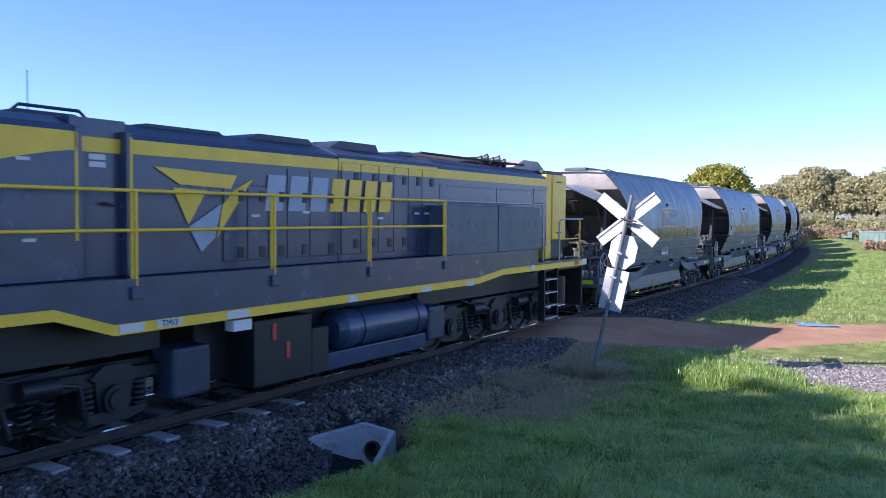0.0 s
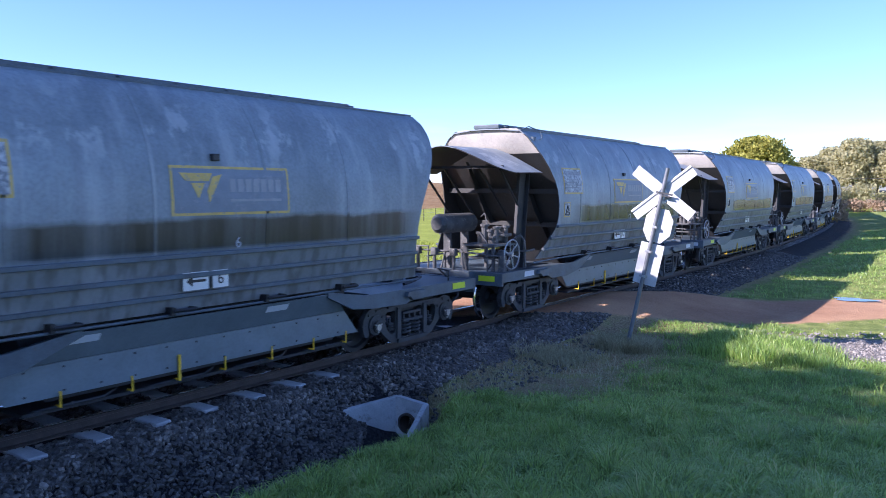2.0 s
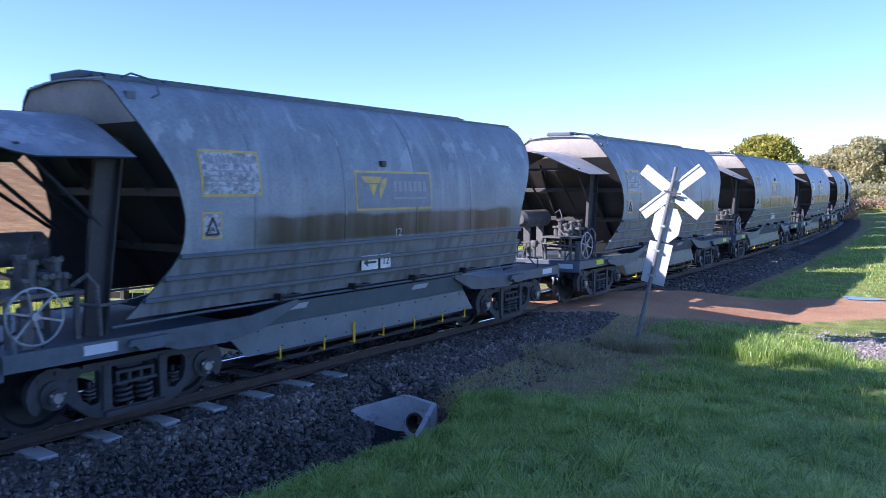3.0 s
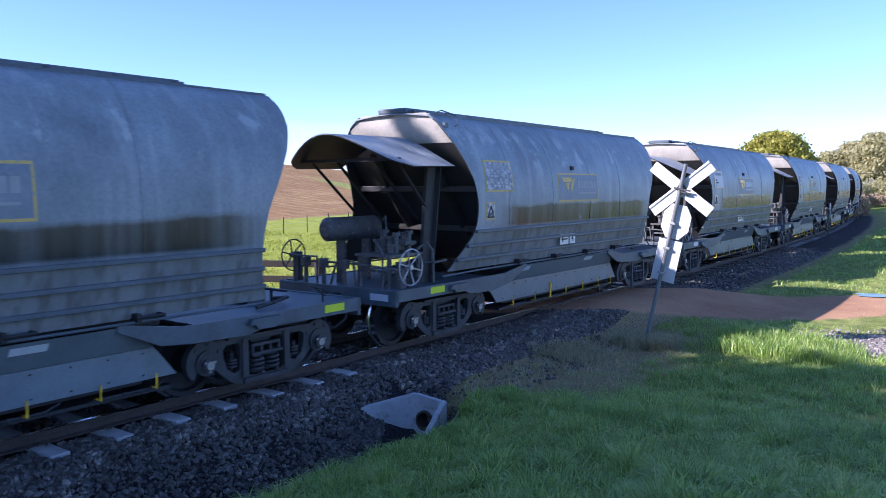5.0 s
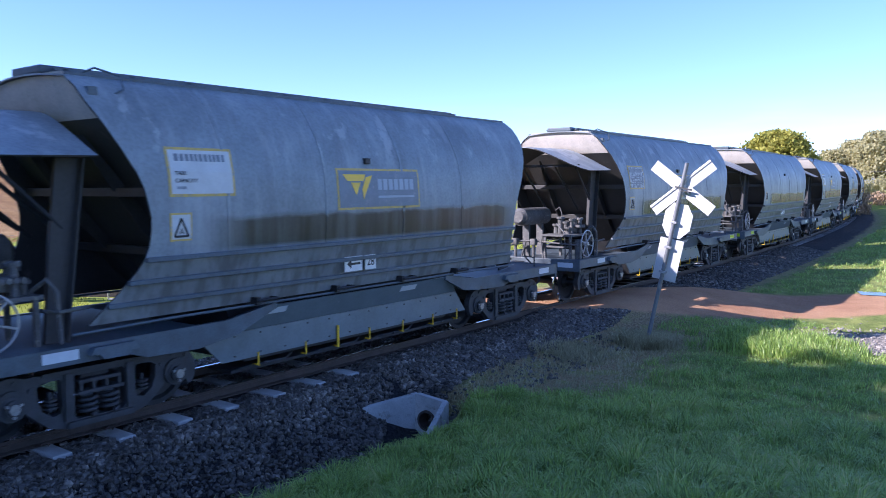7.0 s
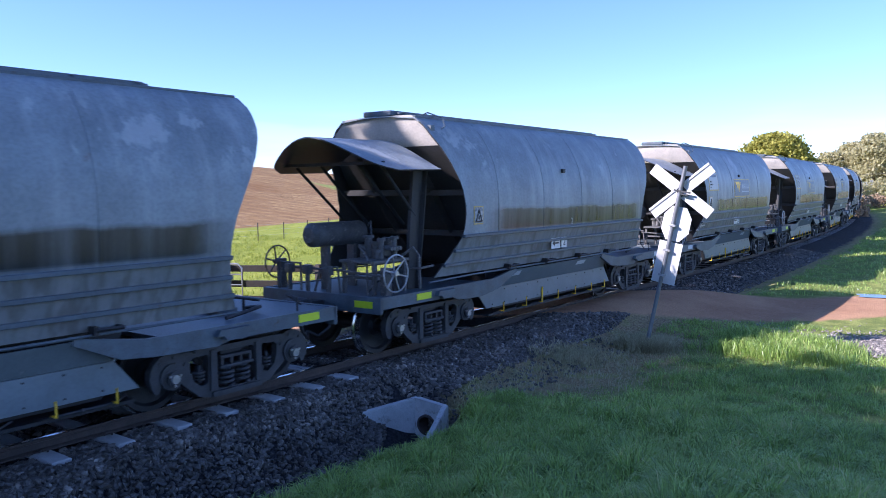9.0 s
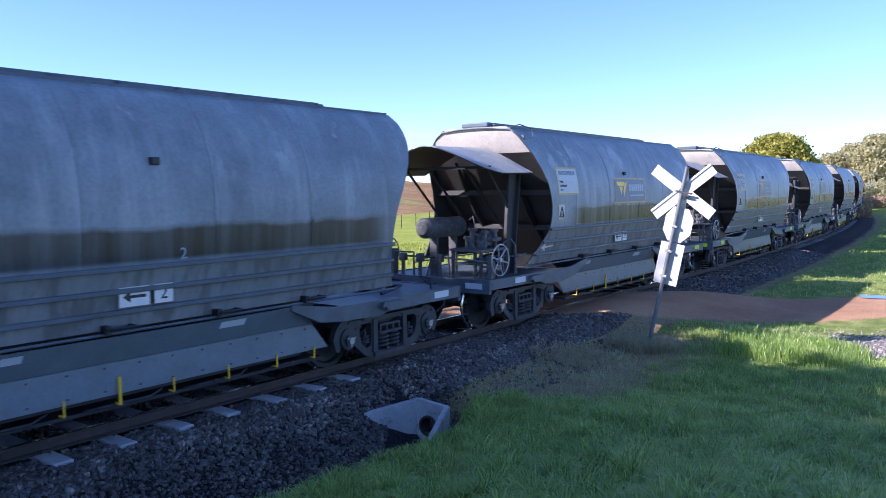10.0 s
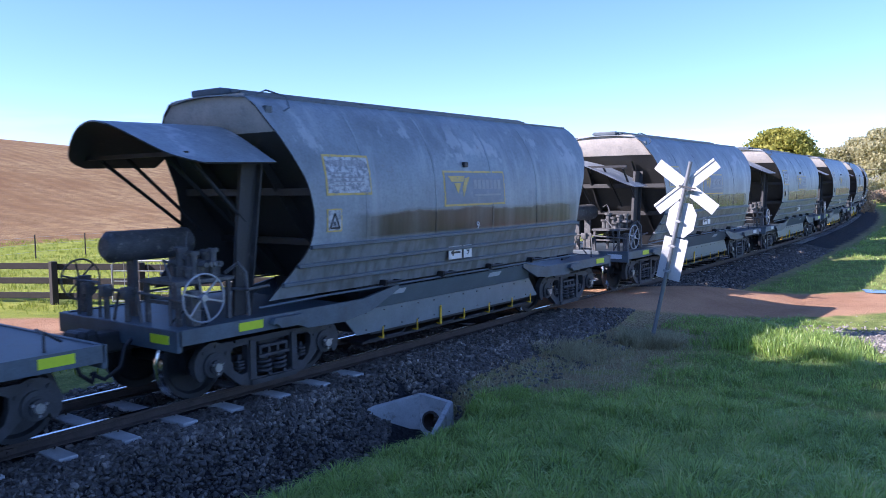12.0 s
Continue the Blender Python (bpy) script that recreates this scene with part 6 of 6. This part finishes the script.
tagged(stones("ballast", sx, sy, 0.019 + 0.023 * rng.random(len(sx)) ** 1.5, STONE_MAT), "dark crushed basalt ballast along the track", "ballast", kind="stuff")
gx, gy = 7.8 + 1.9 * rng.normal(size=2600), 16.3 + 0.75 * rng.normal(size=2600)
keep = off_road(gx, gy, 1.7)
tagged(stones("gravel", gx[keep], gy[keep], 0.012 + 0.018 * rng.random(keep.sum()), GRAVEL_MAT), "pale loose gravel at the side of the dirt road", "gravel", kind="stuff")


def blades(name, x, y, length, width, mat, lean=0.5, way=None):
    """Bent grass blades, three quads tapering to a tip; way: headings in radians, else any."""
    n = len(x)
    a = rng.random(n) * math.tau if way is None else way
    out = np.stack([np.cos(a), np.sin(a), np.zeros(n)], -1)
    face = a + 0.9 * rng.normal(size=n)
    across = np.stack([-np.sin(face), np.cos(face), np.zeros(n)], -1) * width[:, None]
    base = np.stack([x, y, ground_z(x, y) - 0.01], -1)
    tilt = lean * (0.25 + rng.random(n))[:, None]
    up = np.array([0, 0, 1.0])
    L = length[:, None]
    low = base + (up * 0.45 + out * tilt * 0.16) * L
    mid = base + (up * (0.8 - 0.06 * tilt) + out * tilt * 0.48) * L
    tip = base + (up * (1.0 - 0.33 * tilt) + out * tilt) * L
    v = np.stack([base - across, base + across, low + across, low - across, mid + across * 0.72, mid - across * 0.72, tip + across * 0.1, tip - across * 0.1], 1)
    f = (np.array([[0, 1, 2, 3], [3, 2, 4, 5], [5, 4, 6, 7]])[None] + 8 * np.arange(n)[:, None, None]).reshape(-1, 4)
    return new(name, raw_mesh(name, v.reshape(-1, 3), f, mat))


def tufts(count, per, x0, x1, y0, y1, size):
    """Places, headings and tuft numbers of blades that spread outward from many tufts."""
    cx, cy = x0 + (x1 - x0) * rng.random(count), y0 + (y1 - y0) * rng.random(count)
    a = rng.random(count * per) * math.tau
    r = size * np.sqrt(rng.random(count * per))
    return np.repeat(cx, per) + r * np.cos(a), np.repeat(cy, per) + r * np.sin(a), a + 0.5 * rng.normal(size=count * per), np.repeat(rng.random(count), per)


def clumped(n, x0, x1, y0, y1, clump=0.09, per=14):
    k = n // per
    cx, cy = x0 + (x1 - x0) * rng.random(k), y0 + (y1 - y0) * rng.random(k)
    x = np.repeat(cx, per) + clump * rng.normal(size=k * per)
    y = np.repeat(cy, per) + clump * rng.normal(size=k * per)
    return x, y, np.repeat(rng.random(k), per)


def patch_noise(x, y):
    return 0.5 + 0.25 * np.sin(1.7 * x + 0.6 * y) + 0.25 * np.sin(0.8 * x - 1.9 * y + 1.0) + 0.15 * np.sin(4.1 * x + 3.3 * y)


# lush bank near the camera, thinner turf beyond, tufts and verges further off
lush = clumped(48000, 2.4, 9.6, 3.0, 9.5)
turf = clumped(52000, 2.4, 11.5, 8.0, 17.5, 0.07, 10)
far = clumped(80000, 1.0, 15.0, 19.0, 62.0, 0.14, 14)
x, y, r = (np.concatenate([a[i] for a in (lush, turf, far)]) for i in range(3))
pn = patch_noise(x, y)


def grass_edge(x, y):
    """How far from the line the turf begins."""
    return np.where(y < 8.5, 2.6, np.where(y < 14.5, 2.55 + 1.1 * smooth((y - 8.5) / 1.5), 2.75)) + 0.5 * (patch_noise(x, y) - 0.5)


u = side_of_line(x, y)
edge = grass_edge(x, y)
apron = np.sqrt(0.35 * (x - 7.6) ** 2 + (y - 16.4) ** 2)
thin = smooth((y - 8.3) / 2.5) * smooth((5.6 - x) / 2.0) * (y < 15)
keep = (u > edge) & ~((x < 3.05) & (y > 6.7) & (y < 8.9)) & off_road(x, y, 1.85 + 0.3 * (pn - 0.5)) & ((apron > 1.5) | (y > 18)) & (rng.random(len(x)) > 0.4 * thin) & ((y < 19) | (r < 0.85))
x, y, r, pn, thin = x[keep], y[keep], r[keep], pn[keep], thin[keep]
length = (0.05 + 0.13 * r ** 2 * np.clip(pn + 0.3, 0.2, 1.2)) * (0.7 + 0.6 * rng.random(len(x))) * (1 - 0.55 * thin) * np.where(y < 8, 1.3, np.where(y > 19, 1.25, 1.0))
tagged(blades("grass", x, y, length, 0.0032 + 0.002 * rng.random(len(x)) + 0.00017 * np.maximum(0, y - 8), GRASS_MAT, 1.15), "lush uneven green grass on the bank and verge", "grass", kind="stuff")
# drooping tufts on the bank, lower and sparser towards the road
for count, per, area, size, short, tall in ((620, 120, (2.5, 9.4, 3.2, 9.6), 0.11, 0.13, 0.2), (560, 60, (3.0, 11.0, 9.4, 17.0), 0.1, 0.08, 0.14)):
    x, y, way, r = tufts(count, per, *area, size)
    pn = patch_noise(x, y)
    apron = np.sqrt(0.35 * (x - 7.6) ** 2 + (y - 16.4) ** 2)
    sparse = smooth((y - 8.3) / 2.5) * smooth((5.4 - x) / 1.6)
    keep = (side_of_line(x, y) > grass_edge(x, y) + 0.05) & ~((x < 3.0) & (y > 6.9) & (y < 8.9)) & off_road(x, y, 1.95) & (apron > 1.6) & (r > 0.85 * sparse)
    x, y, way, r, pn = x[keep], y[keep], way[keep], r[keep], pn[keep]
    length = (short + tall * r * np.clip(pn, 0.2, 1.0)) * (0.6 + 0.6 * rng.random(len(x)))
    tagged(blades("grass_tuft", x, y, length, 0.003 + 0.002 * rng.random(len(x)), GRASS_MAT, 1.0, way), "drooping tufts of long green grass", "grass", kind="stuff")
# bright taller fringe beside the gravel
fx, fy, fr = clumped(5000, 4.2, 6.4, 13.8, 15.6, 0.12, 20)
keep = off_road(fx, fy, 1.8) & (np.sqrt(0.35 * (fx - 7.6) ** 2 + (fy - 16.4) ** 2) > 1.35)
tagged(blades("tall_grass", fx[keep], fy[keep], 0.12 + 0.2 * rng.random(keep.sum()), np.full(keep.sum(), 0.006), GRASS_MAT, 0.6), "taller bright grass fringe by the gravel", "grass", kind="stuff")
# dry tufts: round the sign's foot and along the ballast toe
ang, rad = rng.random(2600) * math.tau, 0.45 * np.sqrt(rng.random(2600))
dx, dy = 3.15 + 1.25 * rad * np.cos(ang), 13.55 + rad * np.sin(ang)
ex, ey, er = clumped(9000, 2.1, 5.0, 8.6, 14.6, 0.1, 7)
keep = rng.random(len(ex)) < np.clip(1.3 - 0.55 * (ex - 2.1), 0.05, 1)
qx, qy, qr = clumped(1200, 1.9, 3.0, 11.6, 12.6, 0.1, 12)
dx, dy = np.concatenate([dx, ex[keep], qx]), np.concatenate([dy, ey[keep], qy])
dl = np.concatenate([0.1 + 0.22 * rng.random(2600), 0.04 + 0.09 * rng.random(keep.sum()), 0.1 + 0.1 * rng.random(len(qx))])
tagged(blades("dry_grass", dx, dy, dl, np.full(len(dx), 0.0045), DRY_MAT, 1.1), "dead straw-coloured grass round the sign's foot", "grass", kind="stuff")
# green strip beyond the line
hx, hy, hr = clumped(46000, -34.0, -3.2, 2.0, 34.0, 0.16, 14)
keep = off_road(hx, hy, 2.2)
tagged(blades("paddock_grass", hx[keep], hy[keep], 0.05 + 0.13 * rng.random(keep.sum()), np.full(keep.sum(), 0.011), PADDOCK_MAT, 0.9), "sunlit paddock grass beyond the line", "grass", kind="stuff")


# ---- trees ----
def leaf_cards(centers, radii, per, size, flat=1.0):
    """Many small leaf sprays scattered through clumps."""
    vs = []
    for c, r in zip(centers, radii):
        d = rng.normal(size=(per, 3))
        d /= np.linalg.norm(d, axis=1)[:, None]
        p = np.array(c) + np.clip(rng.normal(size=(per, 3)), -2, 2) * (r * 0.62) * np.array([1, 1, flat])
        nrm = d + 0.9 * rng.normal(size=(per, 3))
        nrm /= np.linalg.norm(nrm, axis=1)[:, None]
        t = np.cross(nrm, rng.normal(size=(per, 3)))
        t /= np.linalg.norm(t, axis=1)[:, None]
        b = np.cross(nrm, t)
        s = size * (0.6 + 0.8 * rng.random((per, 1)))
        vs.append(np.stack([p - t * s - b * s * 0.5, p + t * s * 0.4 - b * s, p + t * s + b * s * 0.5, p - t * s * 0.3 + b * s], 1))
    v = np.concatenate(vs).reshape(-1, 3)
    return v, np.arange(len(v)).reshape(-1, 4)


def tree(x, y, height, spread, crown_base, mat, clumps, per, size, label, category="tree", dome=1.0, group=""):
    z0 = float(ground_z(x, y))
    t = empty("tree", None, Matrix.Translation((x, y, z0)))
    bm = bmesh.new()
    rnd = random.Random(int(x * 7 + y * 13))
    bend = Vector((rnd.uniform(-0.4, 0.4), rnd.uniform(-0.4, 0.4), 0))
    top = Vector((bend.x, bend.y, crown_base + (height - crown_base) * 0.6))
    rod(bm, (0, 0, -0.3), top * 0.5, height * 0.03, 9, height * 0.022)
    rod(bm, top * 0.5, top, height * 0.022, 9, height * 0.008)
    centers, radii = [], []
    for i in range(clumps):
        a = i * 2.4 + rnd.random()
        h = (i + 0.5) / clumps
        reach = spread * math.sqrt(max(0.03, 1 - (abs(h - 0.28) / 0.74) ** 2)) * (0.45 + 0.5 * rnd.random())
        r = spread * (0.24 + 0.16 * rnd.random()) * dome
        z = crown_base + (height - r * 0.8 - crown_base) * (h ** 0.9)
        c = (bend.x + reach * math.cos(a), bend.y + reach * math.sin(a), z)
        centers.append(c)
        radii.append(r)
        if i % 2 == 0:
            start = top * rnd.uniform(0.45, 0.95)
            rod(bm, start, Vector(c), height * 0.009, 6, height * 0.003)
    part("trunk", bm, BARK, t, "tapered trunk with limbs")
    v, f = leaf_cards(centers, radii, per, size, 0.75)
    cr = new("crown", raw_mesh("crown", v, f, mat))
    cr.parent = t
    return tagged(t, label, category, group)


tree(-27.6, 146.0, 12.0, 5.7, 5.0, CYPRESS_MAT, 110, 260, 0.2, "round dense yellow-green cypress tree beyond the line", "tree", 0.7)
for i, (gx0, gy0, gh, gs) in enumerate(((-22.5, 168, 9.2, 3.2), (-19.3, 171, 11.2, 3.6), (-15.5, 168, 12.6, 4.0), (-12.0, 172, 12.2, 3.8), (-8.2, 168, 10.6, 3.4), (-4.5, 170, 11.4, 3.6), (-0.5, 168, 12.6, 3.8), (3.6, 171, 13.0, 4.0), (8.0, 168, 12.0, 4.0), (12.5, 170, 12.5, 4.0))):
    tree(gx0, gy0, gh, gs, 4.3, GUM_MAT, 80, 210, 0.2, "slender grey-green gum tree in a windbreak", "tree", 0.8, "gum trees of the windbreak")
for tx, ty, th in ((-15.0, -8.4, 17.0), (-11.9, -11.4, 17.8), (-8.8, -13.9, 18.0), (-6.3, -16.9, 18.4), (-8.0, -23.5, 22.4), (-6.6, -11.0, 11.5)):
    tree(tx, ty, th, 4.2, 3.5, SHADE_MAT, 38, 215, 0.27, "tall leafy tree beside the line", "tree", 1.1, "trees behind the crossing")


# ---- shrubs and mounds beside the line ----
def shrub(x, y, w, h, mat, label, n=9, per=130, size=0.07):
    rnd = random.Random(int(x * 31 + y * 17))
    cs = [(rnd.uniform(-w, w), rnd.uniform(-w, w), h * rnd.uniform(0.25, 0.8)) for _ in range(n)]
    rs = [h * rnd.uniform(0.3, 0.5) for _ in range(n)]
    v, f = leaf_cards(cs, rs, per, size, 0.8)
    s = empty("shrub", None, Matrix.Translation((x, y, float(ground_z(x, y)))))
    fo = new("foliage", raw_mesh("foliage", v, f, mat))
    fo.parent = s
    bm = bmesh.new()
    for c in cs[:5]:
        rod(bm, (c[0] * 0.2, c[1] * 0.2, -0.1), c, 0.02, 6, 0.008)
    part("stem", bm, BARK, s)
    return tagged(s, label, "shrub", "shrubs along the line")


for sx0, sy0, w, h, m in ((-3.4, 68, 1.4, 0.9, SHRUB_MAT), (-5.0, 78, 1.8, 1.1, SHRUB_MAT), (3.6, 72, 1.3, 0.7, SHRUB_MAT), (6.2, 74, 1.6, 0.8, SHRUB_MAT), (9.5, 70, 1.8, 0.9, SHRUB_MAT), (12.5, 66, 1.8, 0.9, SHRUB_MAT), (-7.5, 92, 2.2, 1.5, SHRUB_MAT), (-6.0, 112, 2.8, 1.7, SHRUB_MAT), (-1.0, 116, 2.8, 1.5, SHRUB_MAT), (4.0, 114, 2.8, 1.6, SHRUB_MAT)):
    shrub(sx0, sy0, w, h, m, "low tangled brown shrub on the verge" if m == SHRUB_MAT else "low green bush on the verge", 11, 170, 0.10)


for i in range(11):
    shrub(-23.0 + i * 3.3, 160.0 + 2.5 * (i % 3), 1.9, 2.2 + 0.5 * (i % 4), GUM_MAT, "olive bush under the gum trees", 10, 190, 0.16)


# ---- fences, gate ----
def rail_fence():
    f = empty("timber_fence")
    a, b = Vector((-21.8, 4.41, 0)), Vector((-5.2, 13.68, 0))
    n = 8
    for i in range(n + 1):
        p = a.lerp(b, i / n)
        z = float(ground_z(p.x, p.y))
        bm = bmesh.new()
        box(bm, p.x - 0.08, p.x + 0.08, p.y - 0.08, p.y + 0.08, z - 0.3, z + 1.1, 0.015)
        part("post", bm, WOOD, f)
    d = (b - a).normalized()
    for i in range(n):
        p, q = a.lerp(b, i / n), a.lerp(b, (i + 1) / n)
        for h in (0.2, 0.58, 0.957):
            bm = bmesh.new()
            m = Matrix.Translation((p + q) / 2 + Vector((0, 0, float(ground_z(p.x, p.y)) + h))) @ Matrix.Rotation(math.atan2(d.y, d.x), 4, "Z")
            box(bm, -(q - p).length / 2, (q - p).length / 2, 0.08, 0.13, -0.08, 0.08, 0.01, m)
            part("rail", bm, WOOD, f)
    tagged(f, "dark weathered timber post and rail fence in the paddock", "fence")
    g = empty("metal_gate")
    p, q = a.lerp(b, 5.75 / n) + Vector((0.35, -0.5, 0)), a.lerp(b, 7.3 / n) + Vector((0.35, -0.5, 0))
    z = float(ground_z(p.x, p.y))
    bm = bmesh.new()
    c0, c1 = p + d * 0.12, q - d * 0.12
    loop = [c0 + Vector((0, 0, z + 0.2)), c0 + Vector((0, 0, z + 1.1)), c0 + d * 0.1 + Vector((0, 0, z + 1.2)), c1 - d * 0.1 + Vector((0, 0, z + 1.2)), c1 + Vector((0, 0, z + 1.1)), c1 + Vector((0, 0, z + 0.2)), c0 + Vector((0, 0, z + 0.2))]
    pipe(bm, loop, 0.025)
    part("gate_frame", bm, ZINC, g, "", True)
    for h in (0.45, 0.7, 0.95):
        bm = bmesh.new()
        rod(bm, c0 + Vector((0, 0, z + h)), c1 + Vector((0, 0, z + h)), 0.014, 6)
        part("gate_bar", bm, ZINC, g)
    for i in range(1, 11):
        bm = bmesh.new()
        c = c0.lerp(c1, i / 11)
        rod(bm, c + Vector((0, 0, z + 0.2)), c + Vector((0, 0, z + 1.2)), 0.008, 5)
        part("gate_wire", bm, ZINC, g)
    tagged(g, "tubular galvanised farm gate in the timber fence", "gate")
    w = empty("wire_fence")
    for i in range(26):
        y = 4 + i * 2.4
        x = -(21.0 + 0.2 * y)
        z = float(ground_z(x, y))
        bm = bmesh.new()
        rod(bm, (x, y, z - 0.2), (x, y, z + 1.05), 0.03, 6)
        part("post", bm, WOOD, w)
    for h in (0.35, 0.65, 0.95):
        bm = bmesh.new()
        pipe(bm, [(-(21.0 + 0.2 * y), y, float(ground_z(-(21.0 + 0.2 * y), y)) + h) for y in range(4, 66, 6)], 0.006, 4)
        part("wire", bm, ZINC, w)
    tagged(w, "thin wire fence along the ploughed field", "fence")


rail_fence()


# ---- far buildings and farm things ----
SHED = material("pale_shed_cladding", (0.27, 0.28, 0.29), 0.6, 0.1, 0.12, 0.3, 8, 0.1)
SHED_ROOF = material("grey_shed_roof", (0.35, 0.38, 0.4), 0.5, 0.3, 0.12, 0.3, 8, 0.1)
SHED_GREEN = material("green_shed_cladding", (0.2, 0.3, 0.25), 0.6, 0.1, 0.12, 0.3, 8, 0.1)
TEAL = material("faded_teal_panel", (0.2, 0.3, 0.24), 0.6, 0, 0.15, 2, 20, 0.1)
DARK_GLASS = material("dark_opening", (0.03, 0.035, 0.04), 0.3, 0, 0.1, 2, 20, 0.0)


def shed(x, y, wide, deep, high, wall_mat, label):
    s = empty("farm_shed", None, Matrix.Translation((x, y, float(ground_z(x, y)))))
    bm = bmesh.new()
    box(bm, -wide / 2, wide / 2, -deep / 2, deep / 2, -0.5, high)
    part("wall", bm, wall_mat, s)
    bm = bmesh.new()
    slab(bm, [(-deep / 2 - 0.4, high), (0, high + deep * 0.16), (deep / 2 + 0.4, high), (deep / 2 + 0.4, high + 0.15), (0, high + deep * 0.16 + 0.15), (-deep / 2 - 0.4, high + 0.15)], -wide / 2 - 0.4, wide / 2 + 0.4)
    part("roof", bm, SHED_ROOF, s, "low gabled metal roof")
    n = max(2, int(wide / 5))
    for i in range(n):
        bm = bmesh.new()
        cx = -wide / 2 + (i + 0.5) * wide / n
        box(bm, cx - 1.1, cx + 1.1, -deep / 2 - 0.06, -deep / 2 + 0.02, 0.0 if i % 2 else 1.6, 2.9)
        part("door" if i % 2 else "window", bm, DARK_GLASS, s)
    return tagged(s, label, "shed", "sheds beyond the windbreak")


shed(-14.0, 205, 18, 12, 5.2, SHED, "long pale metal farm shed behind the gum trees")
shed(6.0, 214, 16, 12, 6.0, SHED, "pale metal farm shed with dark doors")
shed(19.0, 200, 12, 10, 6.5, SHED_GREEN, "green metal shed behind the gum trees")


def trough(x, y, w, h):
    t = empty("field_bin", None, Matrix.Translation((x, y, float(ground_z(x, y)))))
    bm = bmesh.new()
    box(bm, -w / 2, w / 2, -0.6, 0.6, 0.08, h, 0.03)
    part("body", bm, TEAL, t)
    bm = bmesh.new()
    box(bm, -w / 2 - 0.05, w / 2 + 0.05, -0.65, 0.65, h, h + 0.08, 0.02)
    part("rim", bm, ZINC, t)
    for i in range(5):
        bm = bmesh.new()
        cx = -w / 2 + w * (i + 0.5) / 5
        box(bm, cx - 0.04, cx + 0.04, -0.64, -0.6, 0.1, h)
        part("rib", bm, TEAL, t)
    for cx in (-w / 2 + 0.1, w / 2 - 0.1):
        bm = bmesh.new()
        box(bm, cx - 0.08, cx + 0.08, -0.55, 0.55, -0.05, 0.08)
        part("skid", bm, WOOD, t)
    return tagged(t, "faded teal metal bin standing in the field", "bin", "bins in the field")


trough(-4.0, 114.0, 2.4, 0.75)
trough(0.3, 105.5, 2.9, 1.25)
cable = empty("power_line")
for x, y in ((-60.0, 150.0), (40.0, 118.0)):
    bm = bmesh.new()
    rod(bm, (x, y, float(ground_z(x, y)) - 0.5), (x, y, 5.6), 0.13, 8, 0.1)
    part("pole", bm, WOOD, cable)
bm = bmesh.new()
pipe(bm, [(-60 + 100 * i / 12, 150 - 32 * i / 12, 5.5 - 1.3 * (1 - (i / 6 - 1) ** 2)) for i in range(13)], 0.03, 5)
part("wire", bm, BLACK, cable)
tagged(cable, "single overhead wire between wooden poles", "power line")

# puddle on the dirt road
bm = bmesh.new()
n = 40
px, py = 5.5, 23.2
pz = float(ground_z(px, py)) + 0.02
vs = []
for i in range(n):
    a = math.tau * i / n
    r = 1 + 0.18 * math.sin(3 * a + 1) + 0.1 * math.sin(5 * a)
    vs.append(bm.verts.new((px + 0.5 * r * math.cos(a), py + 0.36 * r * math.sin(a), pz)))
bm.faces.new(vs)
WATER = material("muddy_water", (0.06, 0.05, 0.045), 0.06, 0, 0.1, 3, 30, 0.0)
WATER.node_tree.nodes["Principled BSDF"].inputs["Roughness"].links[0].to_socket.node.inputs["Roughness"].default_value = 0.05
WATER.node_tree.links.remove(WATER.node_tree.nodes["Principled BSDF"].inputs["Roughness"].links[0])
tagged(part("puddle", bm, WATER), "shallow puddle reflecting the sky on the dirt road", "puddle", kind="structure")


# ---- travel of the train ----
SLACK = {3: -0.11, 5: 0.07, 6: 0.08, 7: 0.06}   # play in the couplings


def motions():
    ticks = [i * 0.25 for i in range(49)]
    spins = [i / 15 for i in range(181)]
    for k, w in enumerate(wagons):
        walk(w, [(t, on_line(START + k * PITCH + SLACK.get(k, 0.0) - SPEED * t, 0.895, 8.725)) for t in ticks])
        for ws in w.children_recursive:
            if ws.name.startswith("wheelset"):
                at = ws.matrix_basis.translation.copy()
                walk(ws, [(t, Matrix.Translation(at) @ Matrix.Rotation(SPEED * t / 0.43 + k, 4, "X")) for t in spins])
    walk(loco, [(t, on_line(START - SPEED * t, -15.6, -5.37)) for t in ticks])
    for ws in loco.children_recursive:
        if ws.name.startswith("wheelset"):
            at = ws.matrix_basis.translation.copy()
            walk(ws, [(t, Matrix.Translation(at) @ Matrix.Rotation(SPEED * t / 0.48, 4, "X")) for t in spins])


motions()
